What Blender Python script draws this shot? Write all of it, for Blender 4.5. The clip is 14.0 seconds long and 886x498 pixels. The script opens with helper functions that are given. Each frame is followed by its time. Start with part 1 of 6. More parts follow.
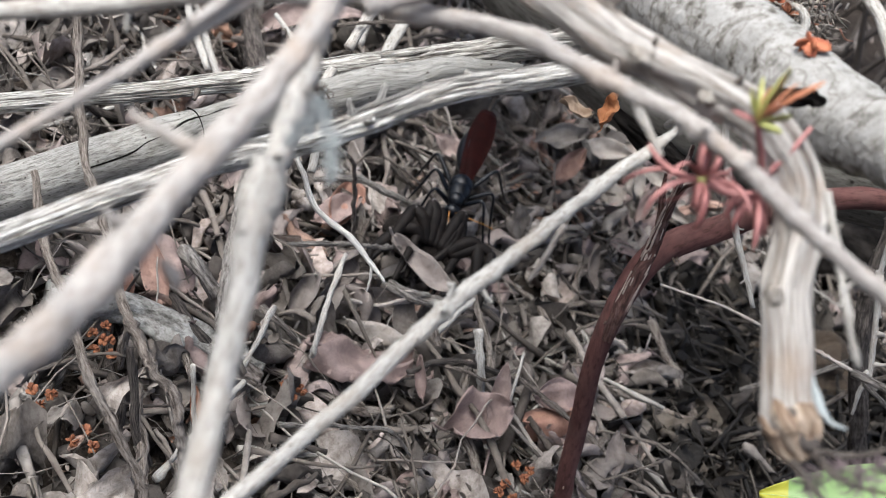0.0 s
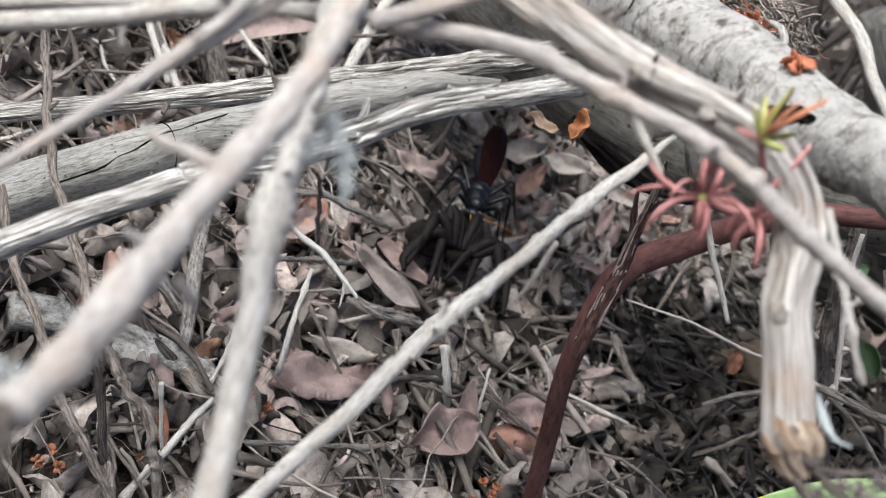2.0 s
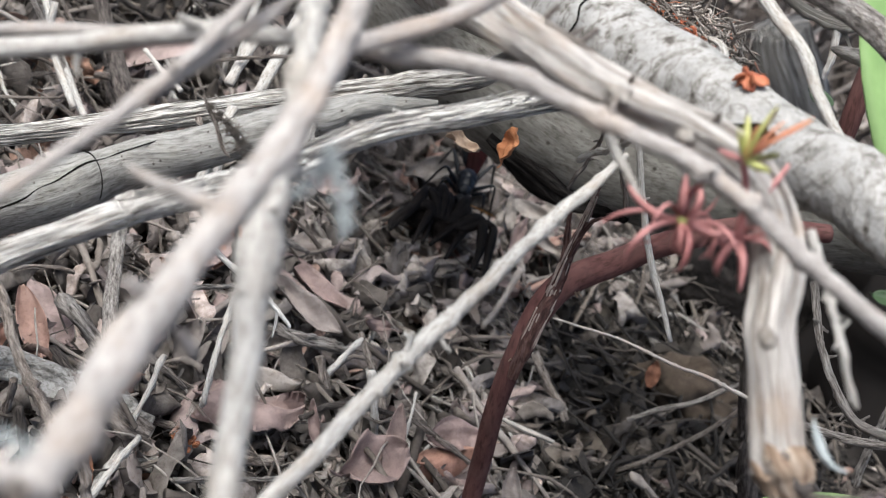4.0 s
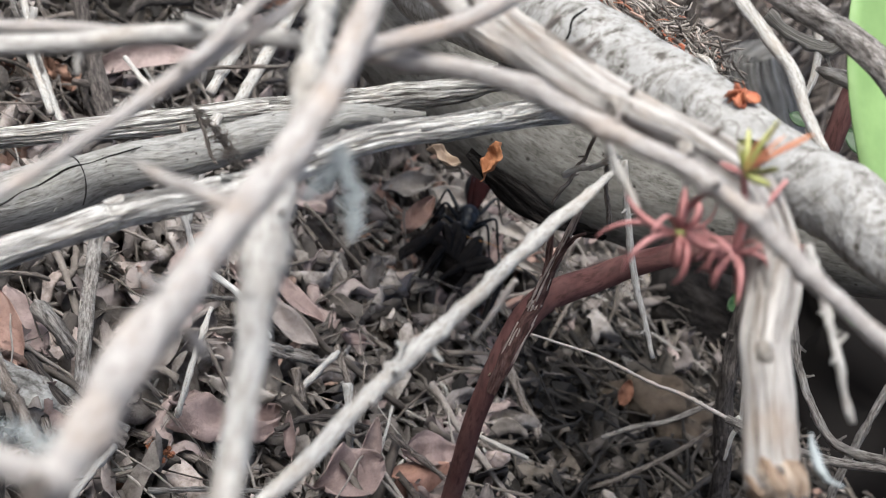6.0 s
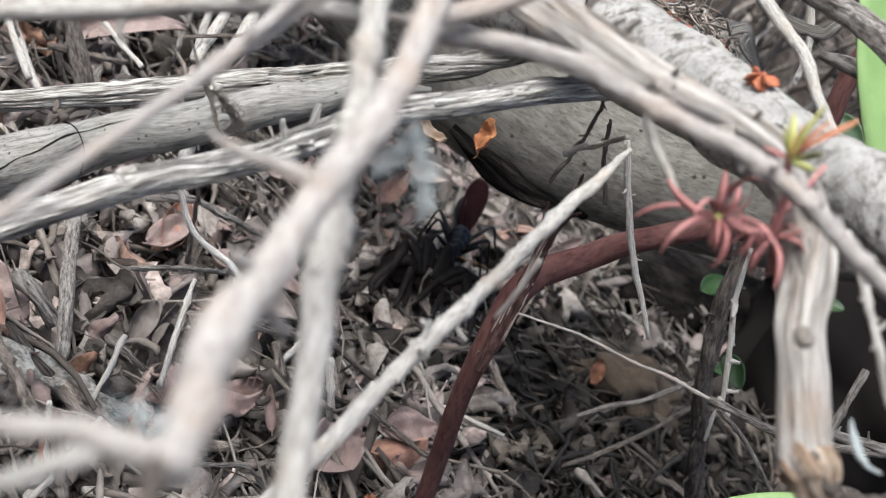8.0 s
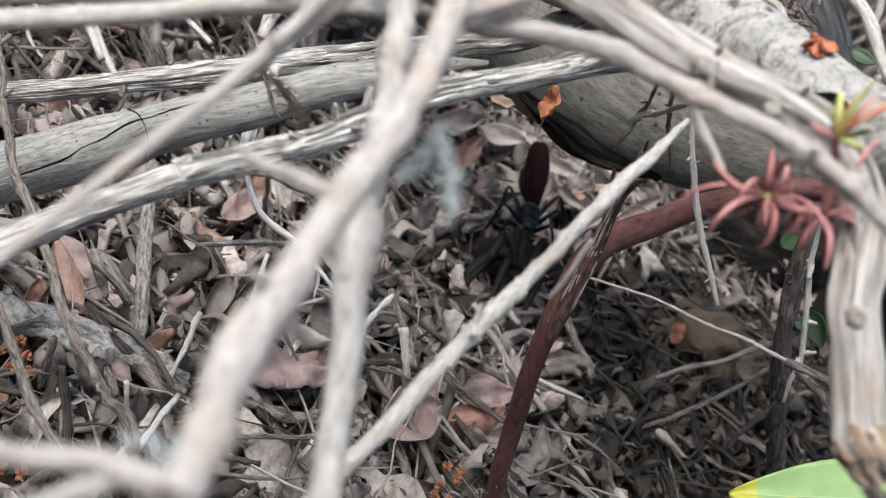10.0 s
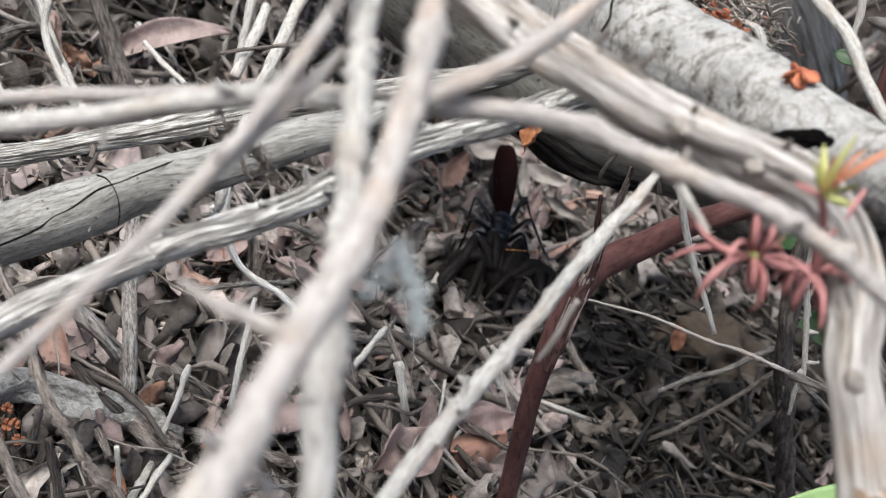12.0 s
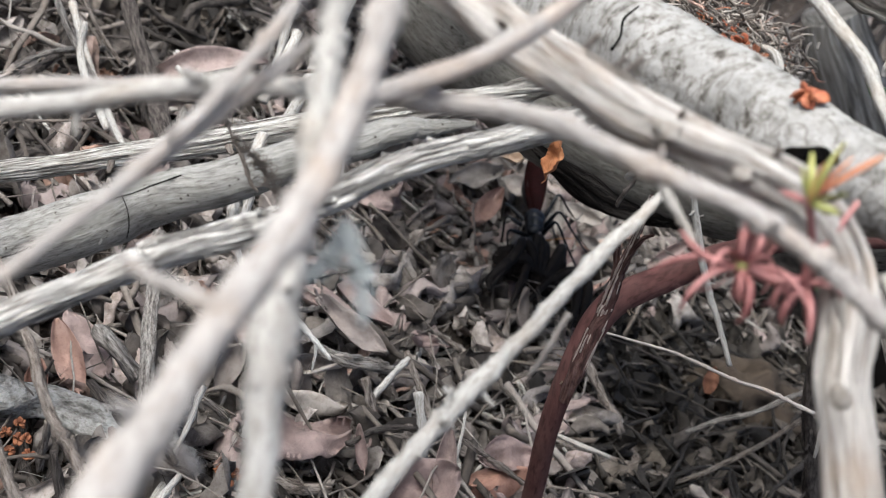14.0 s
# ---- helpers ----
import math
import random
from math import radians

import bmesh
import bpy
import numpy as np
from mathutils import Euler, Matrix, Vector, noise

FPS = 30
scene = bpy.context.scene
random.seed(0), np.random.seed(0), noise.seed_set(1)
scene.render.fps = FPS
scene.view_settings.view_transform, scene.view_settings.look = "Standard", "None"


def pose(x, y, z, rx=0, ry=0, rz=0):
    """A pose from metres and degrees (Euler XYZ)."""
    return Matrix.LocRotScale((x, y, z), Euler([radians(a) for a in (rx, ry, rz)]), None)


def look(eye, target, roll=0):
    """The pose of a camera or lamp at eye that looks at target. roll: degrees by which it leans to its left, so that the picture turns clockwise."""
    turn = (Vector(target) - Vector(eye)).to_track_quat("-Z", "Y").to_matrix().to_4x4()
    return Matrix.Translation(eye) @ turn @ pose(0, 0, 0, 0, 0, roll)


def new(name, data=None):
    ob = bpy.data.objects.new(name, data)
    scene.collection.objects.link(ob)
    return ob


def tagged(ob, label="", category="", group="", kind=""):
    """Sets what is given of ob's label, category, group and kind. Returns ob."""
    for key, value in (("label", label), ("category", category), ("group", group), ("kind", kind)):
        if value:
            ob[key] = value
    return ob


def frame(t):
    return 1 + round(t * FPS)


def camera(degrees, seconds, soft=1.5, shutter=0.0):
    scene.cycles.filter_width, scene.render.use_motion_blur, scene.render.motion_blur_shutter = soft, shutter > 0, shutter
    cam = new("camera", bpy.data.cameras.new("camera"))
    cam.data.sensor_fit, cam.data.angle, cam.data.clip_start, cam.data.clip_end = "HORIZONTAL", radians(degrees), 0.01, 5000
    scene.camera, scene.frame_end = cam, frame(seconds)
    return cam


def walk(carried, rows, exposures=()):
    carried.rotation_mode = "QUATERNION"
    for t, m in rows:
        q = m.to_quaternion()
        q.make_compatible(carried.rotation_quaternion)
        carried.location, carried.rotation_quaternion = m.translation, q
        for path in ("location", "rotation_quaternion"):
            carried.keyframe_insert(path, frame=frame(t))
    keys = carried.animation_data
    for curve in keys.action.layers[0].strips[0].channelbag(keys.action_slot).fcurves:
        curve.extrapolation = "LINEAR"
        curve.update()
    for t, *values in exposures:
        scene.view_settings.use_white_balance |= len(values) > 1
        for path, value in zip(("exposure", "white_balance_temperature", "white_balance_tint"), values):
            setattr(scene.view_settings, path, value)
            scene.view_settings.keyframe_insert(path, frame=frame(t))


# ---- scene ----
cam = camera(37, 14.0, 0.95)
PATH = [
    (0, pose(-0.00040, -0.33027, 0.19605, 52.921, -28.636, 19.909)),
    (0.5, pose(-0.00234, -0.33008, 0.19631, 53.308, -28.575, 19.589)),
    (1, pose(-0.00182, -0.32904, 0.19386, 54.117, -29.348, 18.895)),
    (1.5, pose(-0.00254, -0.32881, 0.19242, 54.170, -29.929, 18.406)),
    (2, pose(-0.00543, -0.33037, 0.19259, 54.672, -30.149, 17.565)),
    (2.5, pose(-0.00626, -0.32887, 0.19145, 55.264, -30.408, 16.347)),
    (3, pose(-0.00737, -0.32795, 0.18995, 56.091, -30.720, 14.867)),
    (3.5, pose(-0.01036, -0.32660, 0.18825, 57.137, -31.139, 13.207)),
    (4, pose(-0.01341, -0.32698, 0.18668, 58.316, -31.550, 11.721)),
    (4.2, pose(-0.01372, -0.32730, 0.18664, 58.775, -31.895, 11.397)),
    (6.5, pose(-0.01562, -0.32760, 0.18333, 59.806, -33.449, 10.735)),
    (7, pose(-0.01542, -0.32798, 0.18246, 60.164, -33.941, 10.384)),
    (7.5, pose(-0.01853, -0.32723, 0.18006, 60.044, -34.793, 9.685)),
    (8, pose(-0.02280, -0.32721, 0.17858, 59.463, -35.424, 9.079)),
    (8.2, pose(-0.02307, -0.32717, 0.17795, 59.116, -35.818, 8.997)),
    (10.3, pose(-0.01995, -0.32387, 0.18593, 55.111, -31.162, 12.545)),
    (10.5, pose(-0.01933, -0.32248, 0.18760, 54.562, -30.702, 12.817)),
    (11, pose(-0.02101, -0.31659, 0.18942, 53.475, -29.490, 11.975)),
    (11.5, pose(-0.02295, -0.31535, 0.19141, 54.621, -28.923, 10.076)),
    (12, pose(-0.02286, -0.31620, 0.18815, 56.709, -28.859, 9.599)),
    (12.5, pose(-0.02242, -0.31650, 0.18799, 57.737, -28.779, 9.945)),
    (13, pose(-0.02032, -0.31751, 0.18888, 58.072, -28.751, 10.823)),
    (13.5, pose(-0.01758, -0.31537, 0.18500, 57.758, -28.899, 11.734)),
    (14, pose(-0.01459, -0.31485, 0.18724, 57.264, -28.860, 12.802)),
]
walk(cam, PATH, [(0, 1.01, 6080, 6.4), (14, 0.98, 6080, 5.8)])
cam.data.dof.use_dof = True
cam.data.dof.focus_distance = 0.25
cam.data.dof.aperture_fstop = 43.0

# ---- light ----
world = bpy.data.worlds.new("sky")
scene.world = world
world.use_nodes = True
_n = world.node_tree.nodes
_sky = _n.new("ShaderNodeTexSky")
_sky.sky_type, _sky.sun_disc = "NISHITA", False
_sky.sun_elevation, _sky.sun_rotation = radians(60), radians(232)
_sky.air_density, _sky.dust_density, _sky.ozone_density = 0.6, 6.0, 0.4
_n["Background"].inputs["Strength"].default_value = 0.132
world.node_tree.links.new(_sky.outputs["Color"], _n["Background"].inputs["Color"])
sun = new("sun", bpy.data.lights.new("sun", "SUN"))
sun.data.energy, sun.data.angle, sun.data.color = 2.1, radians(42), (1.0, 0.99, 0.97)
sun.matrix_world = look((-0.65, -0.5, 1.42), (0, 0, 0))


# ---- materials ----
class Nodes:
    """A small builder for node materials."""

    def __init__(self, name, rough=0.8, spec=0.3):
        self.m = bpy.data.materials.new(name)
        self.m.use_nodes = True
        self.t = self.m.node_tree
        self.b = self.t.nodes["Principled BSDF"]
        self.b.inputs["Roughness"].default_value = rough
        self.b.inputs["Specular IOR Level"].default_value = spec

    def put(self, kind, **inputs):
        n = self.t.nodes.new(kind)
        for k, v in inputs.items():
            key = k.replace("_", " ")
            if hasattr(v, "is_output"):
                self.t.links.new(v, n.inputs[key])
            else:
                n.inputs[key].default_value = v
        return n

    def link(self, a, b):
        self.t.links.new(a, b)

    def noise(self, vector, scale, detail=4.0, rough=0.6):
        n = self.put("ShaderNodeTexNoise", Scale=scale, Detail=detail, Roughness=rough)
        self.link(vector, n.inputs["Vector"])
        return n.outputs["Fac"]

    def ramp(self, fac, *stops):
        n = self.t.nodes.new("ShaderNodeValToRGB")
        e = n.color_ramp.elements
        while len(e) < len(stops):
            e.new(0.5)
        for el, (p, c) in zip(e, stops):
            el.position, el.color = p, (*c, 1)
        self.link(fac, n.inputs["Fac"])
        return n.outputs["Color"]

    def mix(self, fac, a, b, blend="MIX"):
        n = self.t.nodes.new("ShaderNodeMix")
        n.data_type, n.blend_type = "RGBA", blend
        for sock, v in ((n.inputs[0], fac), (n.inputs[6], a), (n.inputs[7], b)):
            if hasattr(v, "is_output"):
                self.link(v, sock)
            else:
                sock.default_value = v if isinstance(v, float) else (*v, 1)
        return n.outputs[2]

    def stretch(self, vector, x, y, z=1.0):
        n = self.t.nodes.new("ShaderNodeMapping")
        n.inputs["Scale"].default_value = (x, y, z)
        self.link(vector, n.inputs["Vector"])
        return n.outputs["Vector"]

    def coord(self, which):
        return self.t.nodes.new("ShaderNodeTexCoord").outputs[which]

    def bump(self, height, strength, distance):
        n = self.put("ShaderNodeBump", Strength=strength, Distance=distance)
        self.link(height, n.inputs["Height"])
        self.link(n.outputs["Normal"], self.b.inputs["Normal"])

    def done(self, color):
        if hasattr(color, "is_output"):
            self.link(color, self.b.inputs["Base Color"])
        else:
            self.b.inputs["Base Color"].default_value = (*color, 1)
        return self.m


def wood(name, dark, mid, light, fibre=22.0, along=90.0, bump=0.6, depth=0.0006, stain=(0.5, 0.4, 0.3), stain_amount=0.25, spec=0.2, cracks=0.0, line=0.03, pits=0.0):
    """Weathered wood: the grain runs along the stick (v is metres along, u goes once round); cracks is how far open checks darken it."""
    k = Nodes(name, 0.85, spec)
    uv, ob = k.coord("UV"), k.coord("Object")
    coarse = k.noise(k.stretch(uv, fibre, along), 1.0, 6.0, 0.65)
    fine = k.noise(k.stretch(uv, fibre * 3.5, along * 3.0), 1.0, 4.0, 0.6)
    base = k.ramp(coarse, (0.37, dark), (0.47, mid), (0.60, light))
    fleck = k.ramp(fine, (0.34, (0.42, 0.39, 0.36)), (0.5, (1, 1, 1)))
    col = k.mix(0.8, base, fleck, "MULTIPLY")
    blot = k.ramp(k.noise(ob, 160.0, 3.0), (0.5, (0, 0, 0)), (0.7, (1, 1, 1)))
    fac = k.t.nodes.new("ShaderNodeMath")
    fac.operation, fac.inputs[1].default_value = "MULTIPLY", stain_amount
    k.link(blot, fac.inputs[0])
    col = k.mix(fac.outputs[0], col, stain)
    height = k.t.nodes.new("ShaderNodeMath")
    height.operation = "ADD"
    k.link(coarse, height.inputs[0])
    k.link(fine, height.inputs[1])
    top = height.outputs[0]
    if cracks:
        vein = k.noise(k.stretch(uv, fibre * 1.1, along * 0.32), 1.0, 3.0, 0.55)
        check = k.ramp(vein, (0.5 - line, (1, 1, 1)), (0.5 - line * 0.3, (0.12, 0.10, 0.085)), (0.5 + line * 0.3, (0.12, 0.10, 0.085)), (0.5 + line, (1, 1, 1)))
        col = k.mix(cracks, col, check, "MULTIPLY")
        deep = k.t.nodes.new("ShaderNodeMath")
        deep.operation = "ADD"
        k.link(top, deep.inputs[0])
        k.link(check, deep.inputs[1])
        top = deep.outputs[0]
    if pits:
        hole = k.put("ShaderNodeTexVoronoi", Scale=pits)
        k.link(ob, hole.inputs["Vector"])
        some = k.ramp(hole.outputs["Color"], (0.27, (1, 1, 1)), (0.31, (0, 0, 0)))
        dot = k.ramp(hole.outputs["Distance"], (0.10, (0.2, 0.17, 0.15)), (0.24, (1, 1, 1)))
        col = k.mix(some, col, k.mix(1.0, col, dot, "MULTIPLY"))
    k.bump(top, bump, depth)
    return k.done(col)


def litter_mat(name, stops, per="Random Per Island", scale=220.0, rough=0.75, grain=0.45, mottled=(0.55, 0.5, 0.47)):
    """Dry leaf or twig: each piece takes its own tone, with blotches and fine grain."""
    k = Nodes(name, rough, 0.35)
    if per == "Object":
        tone = k.t.nodes.new("ShaderNodeObjectInfo").outputs["Random"]
    else:
        tone = k.t.nodes.new("ShaderNodeNewGeometry").outputs["Random Per Island"]
    col = k.ramp(tone, *stops)
    ob = k.coord("Object")
    blot = k.ramp(k.noise(ob, scale, 5.0, 0.65), (0.32, mottled), (0.6, (1, 1, 1)))
    col = k.mix(grain + 0.3, col, blot, "MULTIPLY")
    dots = k.ramp(k.noise(ob, scale * 6, 2.0), (0.3, (0.6, 0.55, 0.5)), (0.45, (1, 1, 1)))
    col = k.mix(grain, col, dots, "MULTIPLY")
    k.bump(k.noise(ob, scale * 2.5, 6.0, 0.7), 0.8, 0.0007)
    return k.done(col)


def plain(name, dark, light, scale=300.0, rough=0.5, spec=0.5, bump=0.3, depth=0.0003, metal=0.0, sheen=0.0):
    k = Nodes(name, rough, spec)
    ob = k.coord("Object")
    col = k.ramp(k.noise(ob, scale, 5.0), (0.3, dark), (0.7, light))
    k.b.inputs["Metallic"].default_value = metal
    k.b.inputs["Sheen Weight"].default_value = sheen
    k.bump(k.noise(ob, scale * 3, 3.0), bump, depth)
    return k.done(col)


def flaky(name):
    """Pale grey bark in thin scales that lift along short dark edges running round the log."""
    k = Nodes(name, 0.85, 0.2)
    ob, uv = k.coord("Object"), k.coord("UV")
    tone = k.ramp(k.noise(ob, 260.0, 5.0, 0.65), (0.3, (0.22, 0.215, 0.20)), (0.5, (0.295, 0.288, 0.273)), (0.72, (0.35, 0.343, 0.327)))
    scale = k.noise(k.stretch(uv, 13.0, 520.0), 1.0, 4.0, 0.6)
    edge = k.ramp(scale, (0.34, (0.22, 0.20, 0.18)), (0.42, (0.66, 0.64, 0.61)), (0.49, (1, 1, 1)))
    where = k.ramp(k.noise(ob, 85.0, 3.0), (0.36, (0.25, 0.25, 0.25)), (0.58, (1, 1, 1)))
    col = k.mix(where, tone, edge, "MULTIPLY")
    lift = k.noise(k.stretch(uv, 5.0, 150.0), 1.0, 3.0, 0.55)
    rim = k.ramp(lift, (0.482, (1, 1, 1)), (0.497, (0.42, 0.39, 0.35)), (0.503, (0.55, 0.52, 0.48)), (0.54, (1, 1, 1)))
    col = k.mix(0.6, col, rim, "MULTIPLY")
    grit = k.ramp(k.noise(ob, 900.0, 5.0, 0.75), (0.34, (0.55, 0.53, 0.5)), (0.50, (1, 1, 1)))
    col = k.mix(0.7, col, grit, "MULTIPLY")
    both = k.t.nodes.new("ShaderNodeMath")
    both.operation = "ADD"
    k.link(scale, both.inputs[0])
    k.link(lift, both.inputs[1])
    k.bump(both.outputs[0], 0.8, 0.0007)
    return k.done(col)


M_PALE = wood("pale_dead_wood", (0.26, 0.242, 0.216), (0.385, 0.369, 0.338), (0.48, 0.466, 0.438), 16, 420, 0.7, 0.00025, (0.32, 0.265, 0.21), 0.4)
M_BONE = wood("bone_white_twig", (0.42, 0.40, 0.365), (0.60, 0.58, 0.54), (0.74, 0.72, 0.68), 8, 300, 0.7, 0.0003, (0.45, 0.40, 0.34), 0.3)
M_NEAR = wood("smooth_grey_twig", (0.25, 0.22, 0.20), (0.325, 0.30, 0.278), (0.415, 0.391, 0.367), 14, 420, 0.6, 0.00025, (0.36, 0.27, 0.20), 0.5)
M_FIBRE = wood("fibrous_grey_bark", (0.16, 0.142, 0.125), (0.56, 0.54, 0.50), (0.88, 0.865, 0.82), 20, 110, 1.0, 0.0009, (0.38, 0.32, 0.26), 0.25, cracks=0.65, line=0.02)
M_STRINGY = wood("stringy_grey_bark", (0.12, 0.105, 0.09), (0.46, 0.44, 0.40), (0.80, 0.78, 0.735), 20, 110, 1.0, 0.0010, (0.30, 0.25, 0.20), 0.3, cracks=0.65, line=0.02)
M_BRANCH = wood("twisted_pale_wood", (0.25, 0.21, 0.18), (0.42, 0.39, 0.355), (0.53, 0.505, 0.468), 13, 60, 0.9, 0.0006, (0.36, 0.27, 0.20), 0.45, cracks=0.55, line=0.012)
M_LOG = wood("old_grey_log", (0.195, 0.189, 0.172), (0.292, 0.285, 0.266), (0.375, 0.368, 0.345), 42, 170, 0.8, 0.0004, (0.25, 0.24, 0.20), 0.3, cracks=0.6, line=0.010, pits=800.0)
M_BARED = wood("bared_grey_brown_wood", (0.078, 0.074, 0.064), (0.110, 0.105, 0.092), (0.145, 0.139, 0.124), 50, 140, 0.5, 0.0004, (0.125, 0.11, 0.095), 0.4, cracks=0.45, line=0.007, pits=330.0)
M_FLAKE = flaky("flaky_pale_bark")
M_KNOT = litter_mat("grey_wood_knot", ((0.0, (0.34, 0.31, 0.275)), (1.0, (0.42, 0.39, 0.35))), "Object", 900, 0.85, 0.4, (0.4, 0.35, 0.3))
M_BROWN = wood("brown_twig_bark", (0.06, 0.048, 0.04), (0.18, 0.151, 0.129), (0.31, 0.274, 0.243), 13, 320, 0.9, 0.0005, (0.30, 0.275, 0.25), 0.4, cracks=0.35, line=0.02)
M_BROKEN = wood("torn_brown_wood", (0.14, 0.085, 0.055), (0.38, 0.28, 0.20), (0.62, 0.53, 0.43), 12, 200, 1.0, 0.001, (0.12, 0.08, 0.05), 0.4)
M_DARK = wood("dark_bumpy_bark", (0.0156, 0.0133, 0.0117), (0.0507, 0.0429, 0.0390), (0.1170, 0.1014, 0.0897), 18, 260, 0.9, 0.0006, (0.1560, 0.1404, 0.1248), 0.3)
M_GREYB = wood("grey_lichened_bark", (0.085, 0.075, 0.066), (0.20, 0.18, 0.163), (0.36, 0.335, 0.31), 13, 300, 1.0, 0.0006, (0.46, 0.45, 0.42), 0.45, cracks=0.4, line=0.02)
M_STEM = wood("grey_stringy_stem", (0.16, 0.148, 0.128), (0.34, 0.322, 0.285), (0.50, 0.48, 0.44), 30, 26, 1.0, 0.0015, (0.26, 0.24, 0.20), 0.3, cracks=0.6, line=0.02)
M_LICHENED = wood("lichen_crusted_bark", (0.10, 0.095, 0.085), (0.22, 0.21, 0.19), (0.36, 0.35, 0.33), 9, 300, 1.0, 0.0008, (0.50, 0.50, 0.47), 0.75)
M_RED = wood("red_smooth_bark", (0.062, 0.027, 0.024), (0.082, 0.036, 0.032), (0.110, 0.052, 0.046), 4, 90, 0.25, 0.0002, (0.095, 0.052, 0.046), 0.5)
M_SHEATH = wood("split_dark_bark", (0.035, 0.02, 0.017), (0.085, 0.043, 0.036), (0.16, 0.10, 0.088), 6, 160, 1.0, 0.0008, (0.10, 0.05, 0.042), 0.4)
M_SPLINT = plain("pale_split_bark", (0.20, 0.15, 0.13), (0.42, 0.36, 0.32), 700, 0.8, 0.2)
# near-black for cracks, and for shapes that stand in for deep shade
M_CRACK_SHADE = wood("crack_and_shade_black", (0.003, 0.0028, 0.0026), (0.009, 0.008, 0.0075), (0.026, 0.023, 0.021), 9, 60, 1.0, 0.002, (0.012, 0.012, 0.012), 0.2, 0.03)
LEAF_STOPS = ((0.0, (0.055, 0.047, 0.041)), (0.22, (0.10, 0.087, 0.077)), (0.45, (0.185, 0.164, 0.147)), (0.66, (0.30, 0.272, 0.248)),
              (0.83, (0.43, 0.385, 0.352)), (0.95, (0.47, 0.39, 0.355)), (0.985, (0.31, 0.18, 0.125)))
# brown duff tones, darkened further for the deep shade of the hollow
SHADE_DUFF_STOPS = ((0.0, (0.0086, 0.0071, 0.0058)), (0.35, (0.0198, 0.0163, 0.0136)), (0.65, (0.0447, 0.0378, 0.0310)), (0.86, (0.0989, 0.0843, 0.0697)), (1.0, (0.1806, 0.1548, 0.1307)))
M_LITTER = litter_mat("dry_leaf_litter", LEAF_STOPS, scale=340.0, grain=0.65, mottled=(0.38, 0.35, 0.32))
M_SHADE_DUFF = litter_mat("shade_dark_brown_duff", SHADE_DUFF_STOPS, scale=340.0, grain=0.6, mottled=(0.42, 0.38, 0.34))
M_LEAF = litter_mat("dry_leaf", ((0.0, (0.1476, 0.1298, 0.1188)), (0.35, (0.2171, 0.1881, 0.1736)), (0.7, (0.2779, 0.2373, 0.2238)), (1.0, (0.304, 0.2463, 0.2329))), "Object")
M_PALELEAF = litter_mat("bleached_dry_leaf", ((0.0, (0.27, 0.245, 0.222)), (1.0, (0.37, 0.335, 0.305))), "Object", 300, 0.7, 0.5)
M_PINK = litter_mat("pinkish_dry_leaf", ((0.0, (0.231, 0.1701, 0.1553)), (1.0, (0.3052, 0.2418, 0.2238))), "Object", 260, 0.6, 0.45, (0.4538, 0.4209, 0.4019))
M_ORANGE = litter_mat("orange_dry_leaf", ((0.0, (0.25, 0.14, 0.105)), (1.0, (0.34, 0.195, 0.145))), "Object", 260, 0.6, 0.45, (0.5, 0.42, 0.38))
M_AMBER = litter_mat("amber_dry_leaf", ((0.0, (0.42, 0.185, 0.08)), (1.0, (0.47, 0.205, 0.09))), "Object", 300, 0.6, 0.4, (0.6, 0.45, 0.38))
M_RUST = litter_mat("rust_brown_leaf", ((0.0, (0.17, 0.075, 0.042)), (1.0, (0.20, 0.09, 0.05))), "Object", 300, 0.7, 0.5)
M_TANPINK = litter_mat("tan_pink_dry_leaf", ((0.0, (0.36, 0.235, 0.19)), (1.0, (0.38, 0.25, 0.205))), "Object", 260, 0.6, 0.4, (0.5, 0.42, 0.38))
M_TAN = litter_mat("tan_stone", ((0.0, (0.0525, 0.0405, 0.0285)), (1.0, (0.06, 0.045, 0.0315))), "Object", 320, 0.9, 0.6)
M_TWIGS = litter_mat("dry_twig_litter", ((0.0, (0.047, 0.038, 0.032)), (0.35, (0.094, 0.080, 0.067)), (0.7, (0.161, 0.139, 0.120)), (0.92, (0.256, 0.229, 0.205)), (1.0, (0.336, 0.319, 0.290))))
M_STRAW = litter_mat("bleached_straw", ((0.0, (0.10, 0.082, 0.068)), (0.4, (0.22, 0.195, 0.17)), (0.75, (0.38, 0.35, 0.31)), (0.9, (0.46, 0.42, 0.37)), (1.0, (0.42, 0.17, 0.10))))
M_SOIL = plain("dark_leaf_mould", (0.02, 0.016, 0.0128), (0.068, 0.0544, 0.0448), 140, 0.95, 0.1, 0.9, 0.003)
M_GREEN = plain("fresh_green_leaf", (0.15, 0.245, 0.085), (0.22, 0.335, 0.125), 90, 0.45, 0.35, 0.3, 0.0003)
M_TANLEAF = plain("yellow_tan_leaf", (0.1700, 0.1105, 0.0723), (0.3740, 0.2932, 0.2125), 260, 0.6, 0.3)
M_MIDRIB = plain("pale_green_rib", (0.22, 0.31, 0.14), (0.30, 0.40, 0.19), 120, 0.5, 0.3)
# darker copy of the leaf green, with shade built into its colour
M_SHADE_GREEN = plain("shade_dark_green_leaf", (0.0084, 0.02887, 0.00525), (0.01838, 0.04725, 0.00945), 60, 0.5, 0.4)
M_YELLOW = plain("yellow_leaf_margin", (0.30, 0.30, 0.03), (0.40, 0.385, 0.04), 120, 0.5, 0.4)
M_SEED = plain("red_seedling_leaf", (0.20, 0.07, 0.066), (0.45, 0.215, 0.20), 300, 0.5, 0.3)
